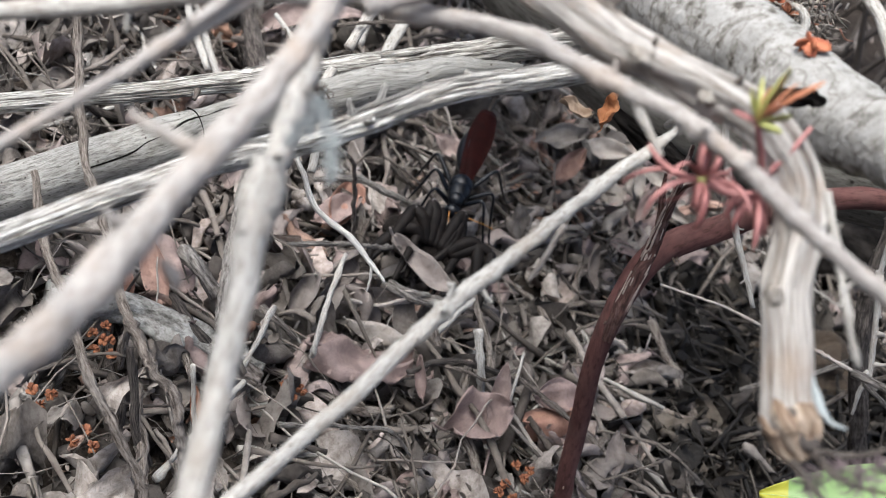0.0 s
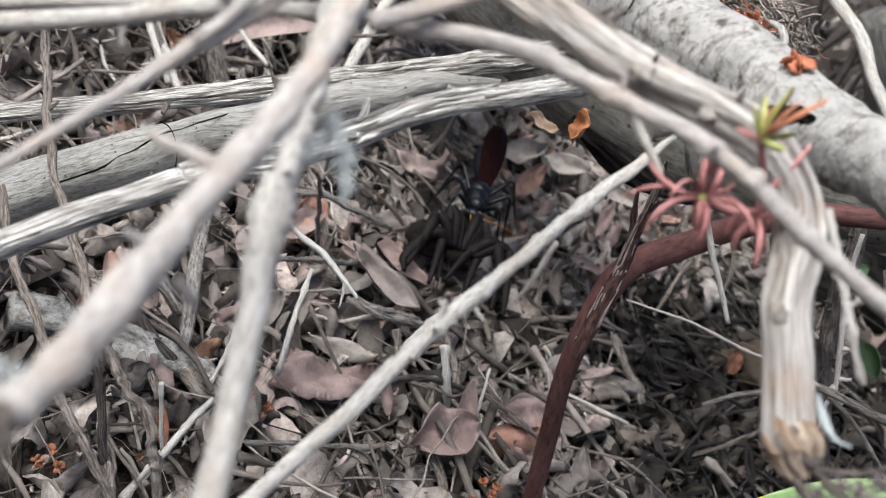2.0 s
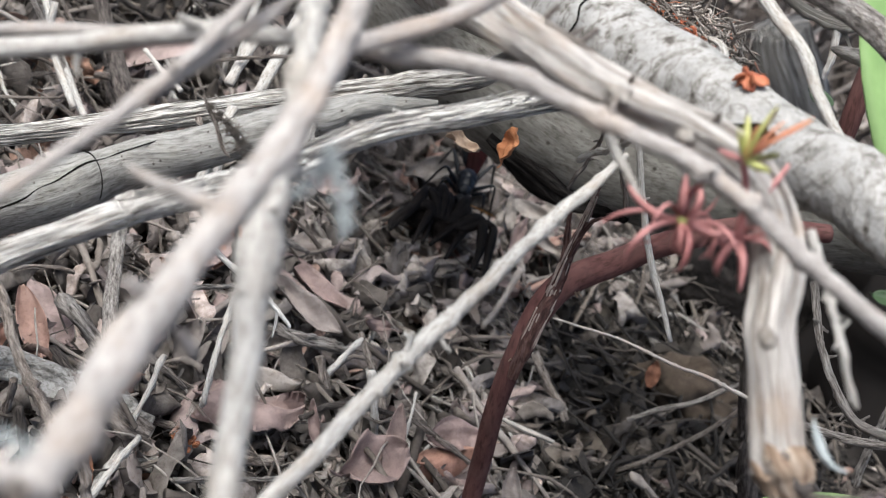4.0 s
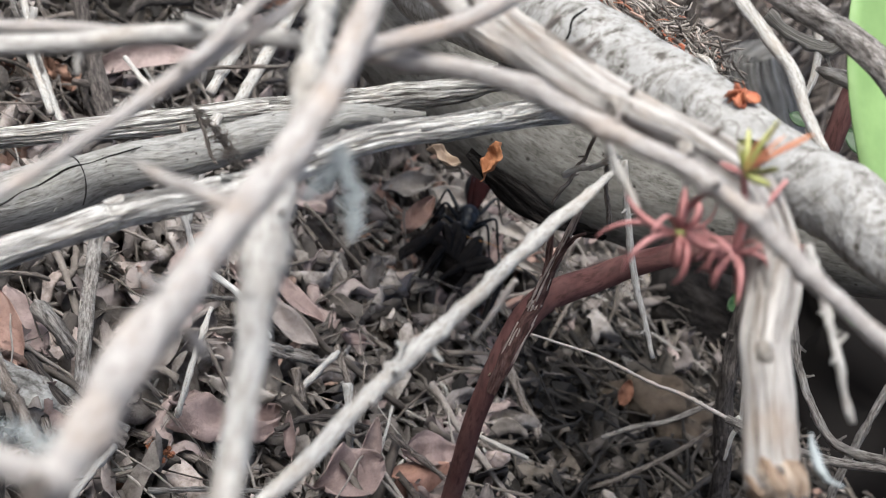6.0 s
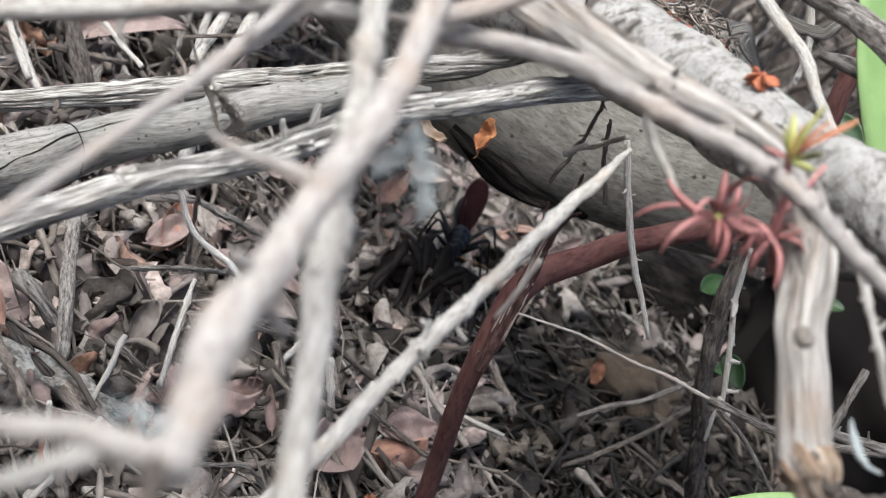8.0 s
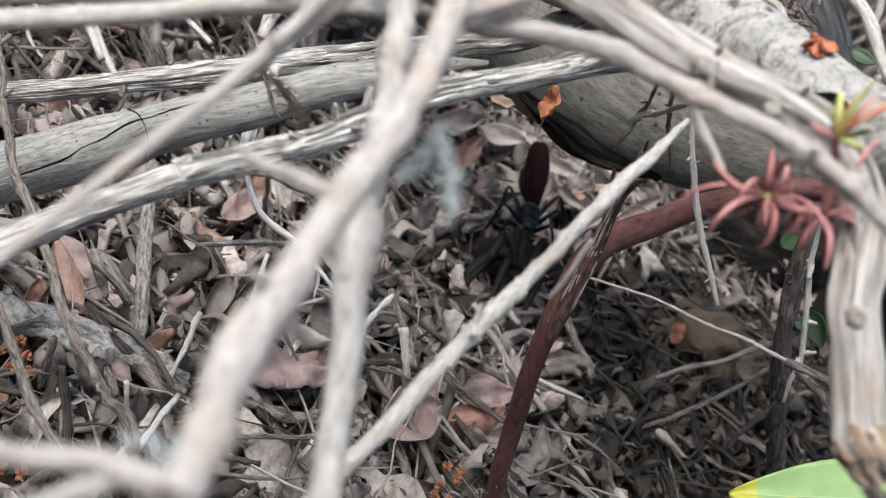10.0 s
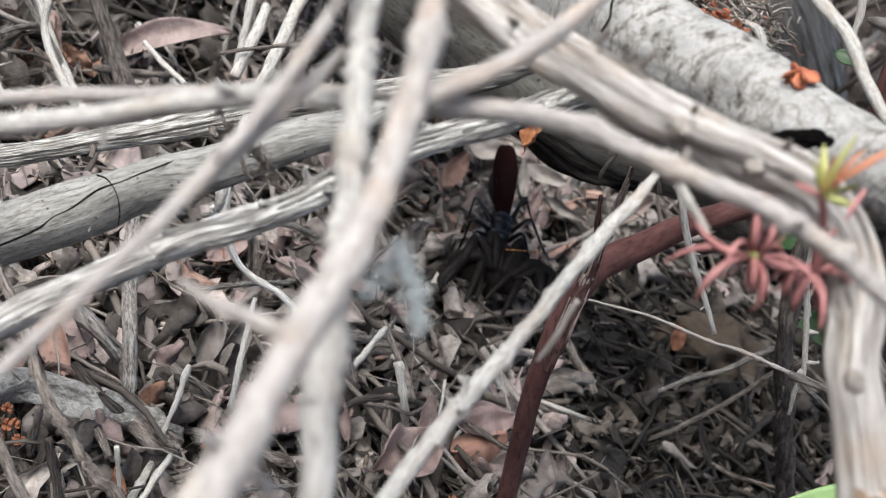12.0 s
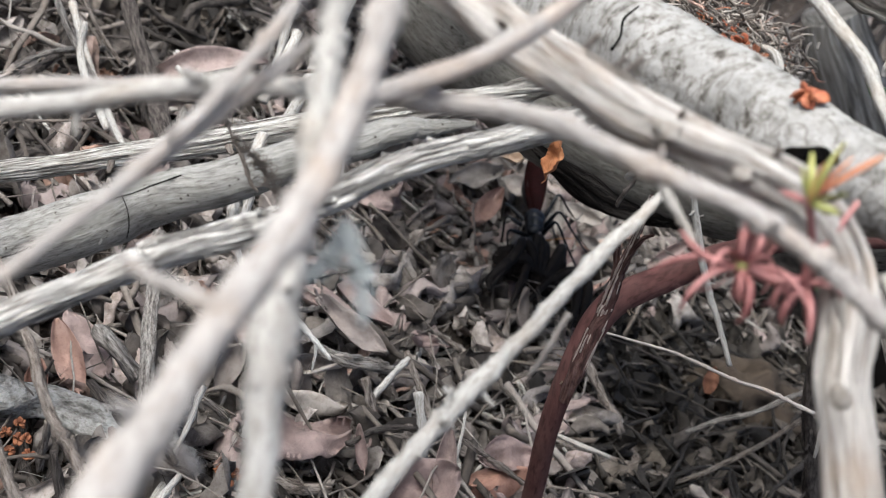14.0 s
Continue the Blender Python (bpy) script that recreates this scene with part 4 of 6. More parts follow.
snag, line_n = stick("hollow_twig", rows((0.0806, -0.0734, 0.0993, 0.00076), (0.0864, -0.0847, 0.0931, 0.00086), (0.0920, -0.0935, 0.0900, 0.00084), (0.0971, -0.0999, 0.0896, 0.00093), (0.1038, -0.1058, 0.0953, 0.00096), (0.1125, -0.1097, 0.1013, 0.00094)), M_GREYB, "bumpy grey twig rising from the dark hollow", "twig", 12, 12, 0.5, 0.2, 59.0)
stick("hollow_twig", rows((0.1180, -0.0547, 0.0898, 0.00090), (0.1190, -0.0591, 0.0806, 0.00096), (0.1221, -0.0591, 0.0695, 0.00098), (0.1263, -0.0591, 0.0587, 0.00093)), M_GREYB, "grey twig leaning in the dark hollow", "twig", 12, 12, 0.5, 0.2, 59.5)
stick("grey_stump", rows((0.1132, 0.2579, 0.0739, 0.01294), (0.1273, 0.2603, 0.0610, 0.01412), (0.1469, 0.2712, 0.0441, 0.01556), (0.1676, 0.2861, 0.0243, 0.01672), (0.1835, 0.2975, 0.0074, 0.01830), (0.1918, 0.3032, -0.0010, 0.01900)), M_STEM, "old grey stem standing behind the log", "stem", 26, 12, 0.15, 0.2, 58.0)
for _i, _r in enumerate((
    rows((-0.0417, -0.0180, 0.0356, 0.00155), (-0.0424, -0.0138, 0.0430, 0.00155), (-0.0439, -0.0007, 0.0559, 0.00172), (-0.0451, 0.0087, 0.0622, 0.00174)),
    rows((-0.0497, -0.0112, 0.0355, 0.00100), (-0.0533, -0.0046, 0.0464, 0.00114), (-0.0563, 0.0004, 0.0548, 0.00114)),
    rows((-0.1079, 0.0013, 0.0225, 0.00103), (-0.0968, -0.0089, 0.0173, 0.00109), (-0.0817, -0.0202, 0.0111, 0.00093), (-0.0741, -0.0274, 0.0104, 0.00085)),
    rows((-0.0967, -0.0211, 0.0314, 0.00092), (-0.0923, -0.0253, 0.0235, 0.00099), (-0.0772, -0.0358, 0.0171, 0.00097)),
    rows((-0.0711, -0.0229, 0.0349, 0.00063), (-0.0619, -0.0295, 0.0352, 0.00069), (-0.0567, -0.0331, 0.0360, 0.00062)),
    rows((-0.0509, -0.0493, 0.0556, 0.00045), (-0.0439, -0.0477, 0.0609, 0.00045), (-0.0355, -0.0462, 0.0667, 0.00045), (-0.0345, -0.0455, 0.0685, 0.00038)),
    rows((-0.0456, -0.0513, 0.0533, 0.00119), (-0.0466, -0.0411, 0.0607, 0.00134), (-0.0479, -0.0334, 0.0640, 0.00123)),
    rows((-0.0303, -0.1114, 0.0570, 0.00082), (-0.0328, -0.1063, 0.0613, 0.00093), (-0.0347, -0.1003, 0.0676, 0.00083)),
)):
    stick("white_twig", _r, M_PALE if _i != 5 else M_BROWN, "pale dead twig standing in the litter", "twig", 10, 10, 0.3, 0.1, 60.0 + _i, group="standing dead twigs")
stick("dark_stub", rows((-0.0938, -0.0011, 0.0321, 0.00189), (-0.0866, -0.0066, 0.0281, 0.00202), (-0.0774, -0.0143, 0.0228, 0.00214), (-0.0684, -0.0233, 0.0193, 0.00239), (-0.0641, -0.0261, 0.0153, 0.00239)), M_DARK, "dark fibrous upright stub", "stem", 16, 12, 0.3, 0.25, 70.0)
stick("dark_twig", rows((-0.0393, -0.1516, 0.1013, 0.00020), (-0.0354, -0.1534, 0.0986, 0.00024), (-0.0322, -0.1546, 0.0968, 0.00032), (-0.0297, -0.1558, 0.0949, 0.00028), (-0.0279, -0.1563, 0.0943, 0.00016)), M_BROWN, "dark scaly twig end", "twig", 12, 12, 0.6, 0.2, 71.0)


def on_ground(name, pts, r, material, label, seed, lift=0.003, group="", rough=0.35, sides=12, steps=10):
    """A stick lying on the litter through x, y places."""
    rr = [(x, y, ground_height(x, y) + r + lift, r * (1 - 0.06 * i)) for i, (x, y) in enumerate(pts)]
    return stick(name, rr, material, label, "stick", sides, steps, rough, 0.15, seed, group, nodes=3)


LYING = "sticks lying on the litter"
on_ground("lying_stick", [(-0.0612, -0.1314), (-0.0485, -0.1214), (-0.0384, -0.1187), (-0.0306, -0.1150), (-0.0182, -0.1118)], 0.0032, M_LICHENED, "lichen-crusted grey stick on the litter", 80, 0.0105, group=LYING, rough=0.7, sides=26, steps=26)
on_ground("lying_stick", [(-0.0444, -0.1057), (-0.0372, -0.1086), (-0.0292, -0.1120)], 0.0012, M_BROWN, "short brown stick on the litter", 81, 0.004, LYING)
on_ground("lying_stick", [(-0.0310, -0.1236), (-0.0298, -0.1121), (-0.0280, -0.0990)], 0.0011, M_DARK, "short dark stick on the litter", 82, 0.005, LYING)
on_ground("lying_stick", [(-0.0715, -0.1167), (-0.0555, -0.0952), (-0.0473, -0.0791), (-0.0354, -0.0672), (-0.0041, -0.0299)], 0.0007, M_BROWN, "long thin brown stick on the litter", 83, 0.006, LYING)
on_ground("lying_stick", [(-0.0105, -0.0528), (-0.0014, -0.0519), (0.0115, -0.0463)], 0.0011, M_BROWN, "brown stick on the litter", 84, 0.005, LYING)
on_ground("lying_stick", [(-0.0191, -0.0487), (-0.0160, -0.0739), (-0.0117, -0.0944)], 0.0011, M_PALE, "pale grey stick on the litter", 85, 0.006, LYING)
on_ground("lying_stick", [(-0.0210, -0.1498), (-0.0204, -0.1328), (-0.0197, -0.1138)], 0.0009, M_PALE, "bleached thin stick on the litter", 86, 0.008, LYING)
on_ground("lying_stick", [(0.0539, -0.0348), (0.0708, -0.0269), (0.0954, -0.0135)], 0.0014, M_BROWN, "brown stick on the litter", 87, 0.008, LYING)
on_ground("lying_stick", [(0.0640, 0.0060), (0.0737, -0.0043), (0.0840, -0.0169)], 0.0017, M_BROWN, "thick brown stick on the litter", 88, 0.008, LYING)
on_ground("lying_stick", [(0.0053, -0.0259), (0.0137, -0.0173), (0.0239, -0.0100)], 0.0018, M_PALE, "short pale stick end on the litter", 89, 0.003, LYING)
on_ground("lying_stick", [(-0.0122, -0.1246), (-0.0012, -0.1146), (0.0137, -0.1006)], 0.0009, M_PALE, "thin grey stick on the litter", 90, 0.004, LYING)
on_ground("lying_stick", [(0.0083, -0.0914), (0.0141, -0.0911), (0.0198, -0.0899)], 0.0014, M_DARK, "short black stick on the litter", 91, 0.003, LYING)
on_ground("lying_stick", [(-0.0449, -0.1033), (-0.0380, -0.1079), (-0.0295, -0.1129)], 0.0014, M_BROWN, "brown stick on the litter", 92, 0.004, LYING)
on_ground("lying_stick", [(0.0737, -0.0747), (0.0827, -0.0683), (0.0929, -0.0615)], 0.0026, M_GREYB, "thick grey stick end on the litter", 93, 0.001, LYING)
on_ground("lying_stick", [(0.0456, -0.0840), (0.0576, -0.0828), (0.0698, -0.0826)], 0.0013, M_GREYB, "grey stick on the litter", 94, 0.002, LYING)
# dark shape added so that the ground under the log looks deeply shaded
stick("rotten_log", [(0.1116, 0.1226, 0.006, 0.012), (0.1330, 0.1278, 0.008, 0.016), (0.1612, 0.1451, 0.008, 0.017), (0.2019, 0.1755, 0.008, 0.017), (0.2528, 0.2177, 0.005, 0.016)], M_CRACK_SHADE, "black log shape added for the shade of the hollow", "log", 24, 12, 0.15, 0.1, 21.0)


# black lump added behind the branch to stand in for the hollow's shade
_bm = bmesh.new()
blob(_bm, (0, 0, 0), (0.052, 0.045, 0.055), 40, 26, 0.45, 8.0)
for _v in _bm.verts:
    _v.co += _v.co.normalized() * (0.006 * noise.noise(_v.co * 60) + 0.003 * noise.noise(_v.co * 160))
_st = part("rotten_stump", _bm, M_CRACK_SHADE)
_st.location = (0.2094, 0.1194, 0.035)
tagged(_st, "black lump added for the deep shade of the hollow", "stump")

def knot(parent, p, size, material, name="knot", seed=1.0, label="", squash=(1, 1, 0.8)):
    bm = bmesh.new()
    blob(bm, (0, 0, 0), (size * squash[0], size * squash[1], size * squash[2]), 14, 10, 0.5, seed)
    return hung(name, bm, material, parent, p, label)


def hung(name, bm, material, parent, at, label=""):
    """A part whose own origin is its joint."""
    ob = part(name, bm, material, parent, label)
    ob.location = at
    return ob


def spurs(parent, line, n, size, material, seed, name="spur"):
    """Short broken stubs along a stick."""
    rng = random.Random(seed)
    for _ in range(n):
        i = rng.randrange(len(line) // 8, len(line) * 7 // 8)
        p, r = Vector(line[i][:3]), line[i][3]
        d = (UP * rng.uniform(-1, 1) + RIGHT * rng.uniform(-1, 1) + BACK * rng.uniform(-0.2, 0.8)).normalized()
        e = p + d * (r + size * rng.uniform(0.6, 1.5))
        bm = bmesh.new()
        w = size * rng.uniform(0.18, 0.3)
        tube(bm, [(*(p + d * r * 0.5), w * 1.5), (*p.lerp(e, 0.6), w), (*e, w * 0.7)], 8, 4, 0.5, 0.2, rng.random())
        part(name, bm, material, parent)


for _p, _s, _k in (((0.0051, -0.2032, 0.1488), 0.0016, 1.0), ((0.0282, -0.2153, 0.1411), 0.0014, 2.0), ((-0.0016, -0.1973, 0.1478), 0.0013, 3.0), ((0.0128, -0.2029, 0.1491), 0.0014, 4.0)):
    knot(gnarled, _p, _s * 0.8, M_KNOT, seed=_k)
stick("broken_end", rows((0.0371, -0.2150, 0.1320, 0.00231), (0.0376, -0.2164, 0.1316, 0.00273), (0.0385, -0.2170, 0.1310, 0.00251), (0.0395, -0.2177, 0.1302, 0.00191), (0.0405, -0.2182, 0.1296, 0.00098)), M_BROKEN, "torn brown broken end", sides=32, steps=10, rough=0.6, ridges=0.7, parent=gnarled, seed=99.0)
knot(gnarled, (0.0364, -0.2181, 0.1318), 0.0009, M_BROWN, "rot_hole", 12.0, "dark rotten pit", (1.3, 0.6, 0.7))
knot(gnarled, (0.0396, -0.2183, 0.1315), 0.0012, M_DARK, "rot_hole", 13.0, "dark rotten pit", (1.3, 0.6, 0.6))
knot(gnarled, (0.0367, -0.2176, 0.1329), 0.0007, M_BROWN, "rot_hole", 14.0, "brown rotten pit", (1.2, 0.6, 0.7))
stick("knot_hole", rows((0.0222, -0.1724, 0.1426, 0.00033), (0.0231, -0.1733, 0.1439, 0.00084), (0.0254, -0.1739, 0.1454, 0.00093), (0.0270, -0.1740, 0.1461, 0.00058), (0.0277, -0.1738, 0.1462, 0.00019)), M_CRACK_SHADE, "black slot in the bark", sides=24, steps=14, rough=0.9, ridges=0.5, parent=upper_log, seed=6.0)
def bark_strips(parent, line, n, length, size, material, seed):
    """Shreds of bark running along a stick, their ends lifting off."""
    rng = random.Random(seed)
    for _ in range(n):
        i = rng.randrange(len(line) // 6, len(line) * 5 // 6)
        m = max(4, int(length * rng.uniform(0.5, 1.3)))
        seg = line[i:i + m:max(1, m // 5)]
        if len(seg) < 3:
            continue
        out = (BACK * rng.uniform(0.1, 1.0) + UP * rng.uniform(-1, 1) + RIGHT * rng.uniform(-0.4, 0.4)).normalized()
        rr = []
        for k, q in enumerate(seg):
            u = k / (len(seg) - 1)
            lift = q[3] * (0.92 + rng.uniform(0, 0.12) + (0.5 * max(0.0, u - 0.6) if rng.random() < 0.7 else 0.0))
            rr.append((*(Vector(q[:3]) + out * lift), size * rng.uniform(0.7, 1.2) * (1 - 0.7 * u * u)))
        bm = bmesh.new()
        tube(bm, rr, 6, 3, 0.4, 0.0, rng.random())
        part("bark_strip", bm, material, parent)


_rng = random.Random(55)
for _ in range(44):
    _i = _rng.randrange(2, int(len(line_sh) * 0.9))
    _n = _rng.randrange(8, 26)
    _out = (BACK * _rng.uniform(0.25, 1.0) + UP * _rng.uniform(-0.6, 0.6) + RIGHT * _rng.uniform(-1.0, 1.0)).normalized()
    _seg = line_sh[_i:_i + _n:3]
    if len(_seg) > 2:
        _bm = bmesh.new()
        tube(_bm, [(*(Vector(q[:3]) + _out * (q[3] * _rng.uniform(0.98, 1.16))), _rng.uniform(0.00010, 0.00022)) for q in _seg], 5, 3)
        part("bark_thread", _bm, M_SPLINT, sheath, "pale split edge of bark")
bark_strips(stick_g, line_g, 44, 24, 0.00036, M_FIBRE, 51)
bark_strips(stick_h, line_h, 40, 24, 0.00036, M_STRINGY, 52)
bark_strips(gnarled, line_f, 16, 26, 0.00040, M_BRANCH, 53)
bark_strips(split_branch, line_s, 6, 20, 0.00035, M_LOG, 54)
spurs(stick_g, line_g, 9, 0.0022, M_FIBRE, 3)
for _i, (_o, _l) in enumerate(BROWN_TWIGS):
    spurs(_o, _l, 6, 0.0013 if _i < 3 else 0.0007, M_BROWN, 70 + _i)
spurs(snag, line_n, 14, 0.0013, M_GREYB, 67)
spurs(bumpy, line_y, 34, 0.0016, M_DARK, 61, "bark_scale")
spurs(slip, line_p, 7, 0.0022, M_PALE, 62)
spurs(hanging, line_k, 6, 0.0007, M_PALE, 63)
spurs(root_twig, line_r, 8, 0.0008, M_PALE, 64)
spurs(split_branch, line_s, 4, 0.0014, M_LOG, 65)
spurs(gnarled, line_f, 7, 0.0016, M_BROWN, 66)
spurs(stick_h, line_h, 9, 0.0022, M_BROWN, 4)
spurs(twig_t, line_t, 8, 0.0016, M_PALE, 5)
spurs(twig_b, line_b, 3, 0.0009, M_PALE, 6)
spurs(twig_d, line_d, 6, 0.0012, M_NEAR, 7)
spurs(twig_c, line_c, 6, 0.0014, M_PALE, 10)
spurs(twig_e, line_e, 5, 0.0009, M_NEAR, 11)
spurs(near_twig, line_a, 5, 0.0014, M_NEAR, 8)
spurs(red_shoot, line_rs, 14, 0.0009, M_BROKEN, 9, "bark_fleck")
_split, _ = stick("split", rows((-0.0598, -0.1492, 0.0572, 0.00014), (-0.0546, -0.1467, 0.0635, 0.00019), (-0.0529, -0.1459, 0.0671, 0.00008), (-0.0509, -0.1456, 0.0702, 0.00014), (-0.0487, -0.1445, 0.0746, 0.00018), (-0.0463, -0.1437, 0.0773, 0.00008), (-0.0443, -0.1431, 0.0799, 0.00014), (-0.0397, -0.1409, 0.0851, 0.00011)), M_CRACK_SHADE, "black open split", parent=split_branch, seed=96.0)
_split.location = UP * -0.0019 + BACK * 0.0007
stick("split", rows((-0.0492, -0.1443, 0.0746, 0.00015), (-0.0475, -0.1446, 0.0750, 0.00012), (-0.0453, -0.1455, 0.0742, 0.00008), (-0.0435, -0.1464, 0.0722, 0.00010), (-0.0428, -0.1465, 0.0698, 0.00008)), M_CRACK_SHADE, "black crack across", parent=split_branch, seed=97.0)
stick("bark_crack", rows((0.0028, -0.1454, 0.1344, 0.00019), (0.0028, -0.1447, 0.1365, 0.00015), (0.0021, -0.1431, 0.1383, 0.00019), (0.0030, -0.1411, 0.1402, 0.00012)), M_CRACK_SHADE, "dark crack in the bark", parent=upper_log, seed=98.0)

# ---- leaves that stand out ----


def facing(nrm, along):
    """A turn that lays a leaf with its face to nrm and its rib along the given way."""
    n_, a = Vector(nrm).normalized(), Vector(along)
    a = (a - n_ * a.dot(n_)).normalized()
    b = n_.cross(a)
    return Matrix((a, b, n_)).transposed().to_4x4()


def leaf(name, x, y, z, tilt, lean, heading, length, width, curl, roll, wave, seed, material, label, stalk=0.2, torn=0.0):
    """A leaf whose face is tipped up from the ground, with its rib at the given heading."""
    ob = new(name, leaf_mesh(name, length * 0.86, width * 0.86, curl * 1.5, roll * 1.3, wave * 2.2, seed, material, stalk, 10, 20, torn=max(torn * 0.6, 0.05)))
    a, h = radians(abs(tilt)), radians(heading)
    nrm = Vector((0, 0, 1)) * math.cos(a) + Vector((-0.12, -0.95, 0.3)) * math.sin(a) + RIGHT * math.sin(radians(lean))
    ob.matrix_basis = Matrix.Translation((x, y, z)) @ facing(nrm, RIGHT * math.cos(h) + UP * math.sin(h))
    return tagged(ob, label, "leaf")


leaf("fallen_leaf", 0.0293, -0.0824, 0.008, -32, 0, 25, 0.020, 0.021, 0.8, 0.95, 0.14, 1, M_PINK, "pinkish dry leaf cupped on the litter", 0.5)
leaf("fallen_leaf", 0.0450, -0.0659, 0.008, -40, 0, 20, 0.018, 0.015, 0.8, -1.1, 0.1, 2, M_ORANGE, "orange-brown dry leaf standing on edge", 0.1)
leaf("fallen_leaf", 0.0449, -0.0586, 0.010, -38, 8, 10, 0.018, 0.014, 0.7, 0.9, 0.12, 3, M_PINK, "pale pink dry leaf behind an orange one", 0.1)
leaf("fallen_leaf", -0.0019, -0.0867, 0.006, -18, 0, 15, 0.030, 0.019, 0.5, 0.35, 0.22, 4, M_PINK, "large pink-brown dry leaf lying flat", 0.1, 0.2)
leaf("fallen_leaf", -0.0057, -0.0648, 0.008, -40, 0, 12, 0.023, 0.014, 0.35, 1.9, 0.12, 5, M_PALELEAF, "pale rolled-up dry leaf", 0.05)
leaf("fallen_leaf", -0.0016, -0.0712, 0.005, -30, 0, -6, 0.019, 0.011, 0.4, -1.2, 0.14, 6, M_PALELEAF, "pale curled dry leaf", 0.1)
leaf("fallen_leaf", 0.0122, -0.0835, 0.010, -80, 0, 95, 0.012, 0.006, 0.2, 1.4, 0.1, 7, M_PINK, "small reddish leaf standing upright", 0.1)
leaf("fallen_leaf", 0.0381, 0.0047, 0.010, -60, 20, 80, 0.020, 0.008, 1.6, 1.5, 0.1, 8, M_LEAF, "hooked pale curled leaf", 0.1)
leaf("fallen_leaf", 0.0260, 0.0700, 0.014, -55, 0, -8, 0.019, 0.010, 0.4, 0.7, 0.1, 9, M_PALELEAF, "pale dry leaf with a small hole", 0.2)
leaf("fallen_leaf", -0.0141, 0.0197, 0.008, -35, 0, -30, 0.018, 0.010, 0.8, 1.0, 0.15, 10, M_PINK, "tan and pink dry leaf", 0.3)
leaf("fallen_leaf", -0.0281, -0.0299, 0.006, -30, 0, 80, 0.013, 0.009, 0.5, 0.6, 0.15, 11, M_ORANGE, "orange-red dry leaf on the litter", 0.1)
leaf("fallen_leaf", -0.0033, -0.0274, 0.006, -20, 0, -42, 0.026, 0.010, 0.4, 0.9, 0.1, 12, M_PINK, "long narrow brown-pink leaf", 0.1)
leaf("fallen_leaf", 0.0461, 0.0297, 0.008, -30, 0, -25, 0.013, 0.006, 0.3, 0.8, 0.1, 13, M_PINK, "small pink dry leaf", 0.0)
leaf("fallen_leaf", 0.0431, 0.1063, 0.010, -55, 0, 60, 0.014, 0.010, 0.4, 0.9, 0.1, 14, M_PINK, "pink folded dry leaf", 0.1)
leaf("fallen_leaf", 0.0811, 0.0884, 0.012, -60, 0, 30, 0.022, 0.012, 0.4, 1.6, 0.1, 15, M_PINK, "pale cupped leaf under the red stem", 0.1)
leaf("fallen_leaf", 0.0992, 0.0262, 0.012, -75, 0, 70, 0.010, 0.007, 0.4, 0.9, 0.1, 16, M_RUST, "orange-brown leaf scrap in the hollow", 0.0)
leaf("fallen_leaf", -0.0076, -0.0370, 0.006, -20, 0, -30, 0.022, 0.012, 0.4, 0.6, 0.2, 17, M_PINK, "brown-pink dry leaf on the litter", 0.1)
leaf("fallen_leaf", -0.0490, -0.0961, 0.006, -30, 0, 115, 0.020, 0.010, 0.3, 0.5, 0.1, 18, M_PINK, "tan-orange dry leaf beside a stick", 0.1)
leaf("fallen_leaf", -0.0740, 0.0230, 0.016, -55, 0, 16, 0.052, 0.013, -1.25, 1.0, 0.12, 19, M_PINK, "long curved pink dry leaf", 0.1)
leaf("fallen_leaf", -0.0286, -0.0382, 0.008, -40, 0, 70, 0.018, 0.011, 0.5, 0.9, 0.1, 20, M_ORANGE, "orange-brown dry leaf on the litter", 0.1)
leaf("fallen_leaf", 0.0309, -0.0771, 0.012, -70, 0, 80, 0.022, 0.012, 0.5, 1.5, 0.1, 21, M_PINK, "pale pink leaf standing on edge", 0.6)
leaf("fallen_leaf", -0.0212, -0.0796, 0.007, -35, 0, 60, 0.016, 0.011, 0.6, 1.3, 0.12, 22, M_LEAF, "dull pink-grey spotted leaf", 0.1)
leaf("fallen_leaf", -0.0287, -0.0409, 0.007, -30, 0, 40, 0.018, 0.010, 0.4, 0.7, 0.1, 23, M_PINK, "reddish dry leaf below the stick", 0.1)
leaf("fallen_leaf", 0.0626, -0.0648, 0.010, -70, 0, 85, 0.013, 0.007, 0.3, 0.8, 0.1, 24, M_LEAF, "small pale leaf beside the red stem", 0.1)
leaf("fallen_leaf", -0.0490, -0.1090, 0.012, -50, 0, 105, 0.019, 0.009, 0.4, 0.9, 0.1, 31, M_TANPINK, "tan-pink dry leaf leaning on the lichened stick", 0.1)
leaf("fallen_leaf", -0.0230, -0.1360, 0.012, -70, 0, 95, 0.010, 0.004, 0.3, 1.0, 0.1, 32, M_RUST, "narrow dark red leaf standing among twigs", 0.1)
leaf("fallen_leaf", -0.0510, -0.1170, 0.010, -50, 0, 80, 0.010, 0.007, 0.4, 0.9, 0.1, 33, M_ORANGE, "small orange-red leaf beside the lichened stick", 0.1)
leaf("fallen_leaf", -0.0020, -0.0480, 0.012, -45, 0, -42, 0.026, 0.010, 0.5, 0.9, 0.2, 40, M_LEAF, "long dull brown leaf lying aslant", 0.1)
leaf("fallen_leaf", 0.0400, 0.0650, 0.014, -80, 0, 88, 0.014, 0.005, 0.3, 0.5, 0.1, 34, M_PALELEAF, "white-pink strip of leaf standing on end", 0.0)
leaf("fallen_leaf", 0.0470, 0.0780, 0.012, -55, 0, -25, 0.019, 0.009, 0.6, 0.9, 0.1, 35, M_PALELEAF, "pale cupped leaf under the log", 0.1)
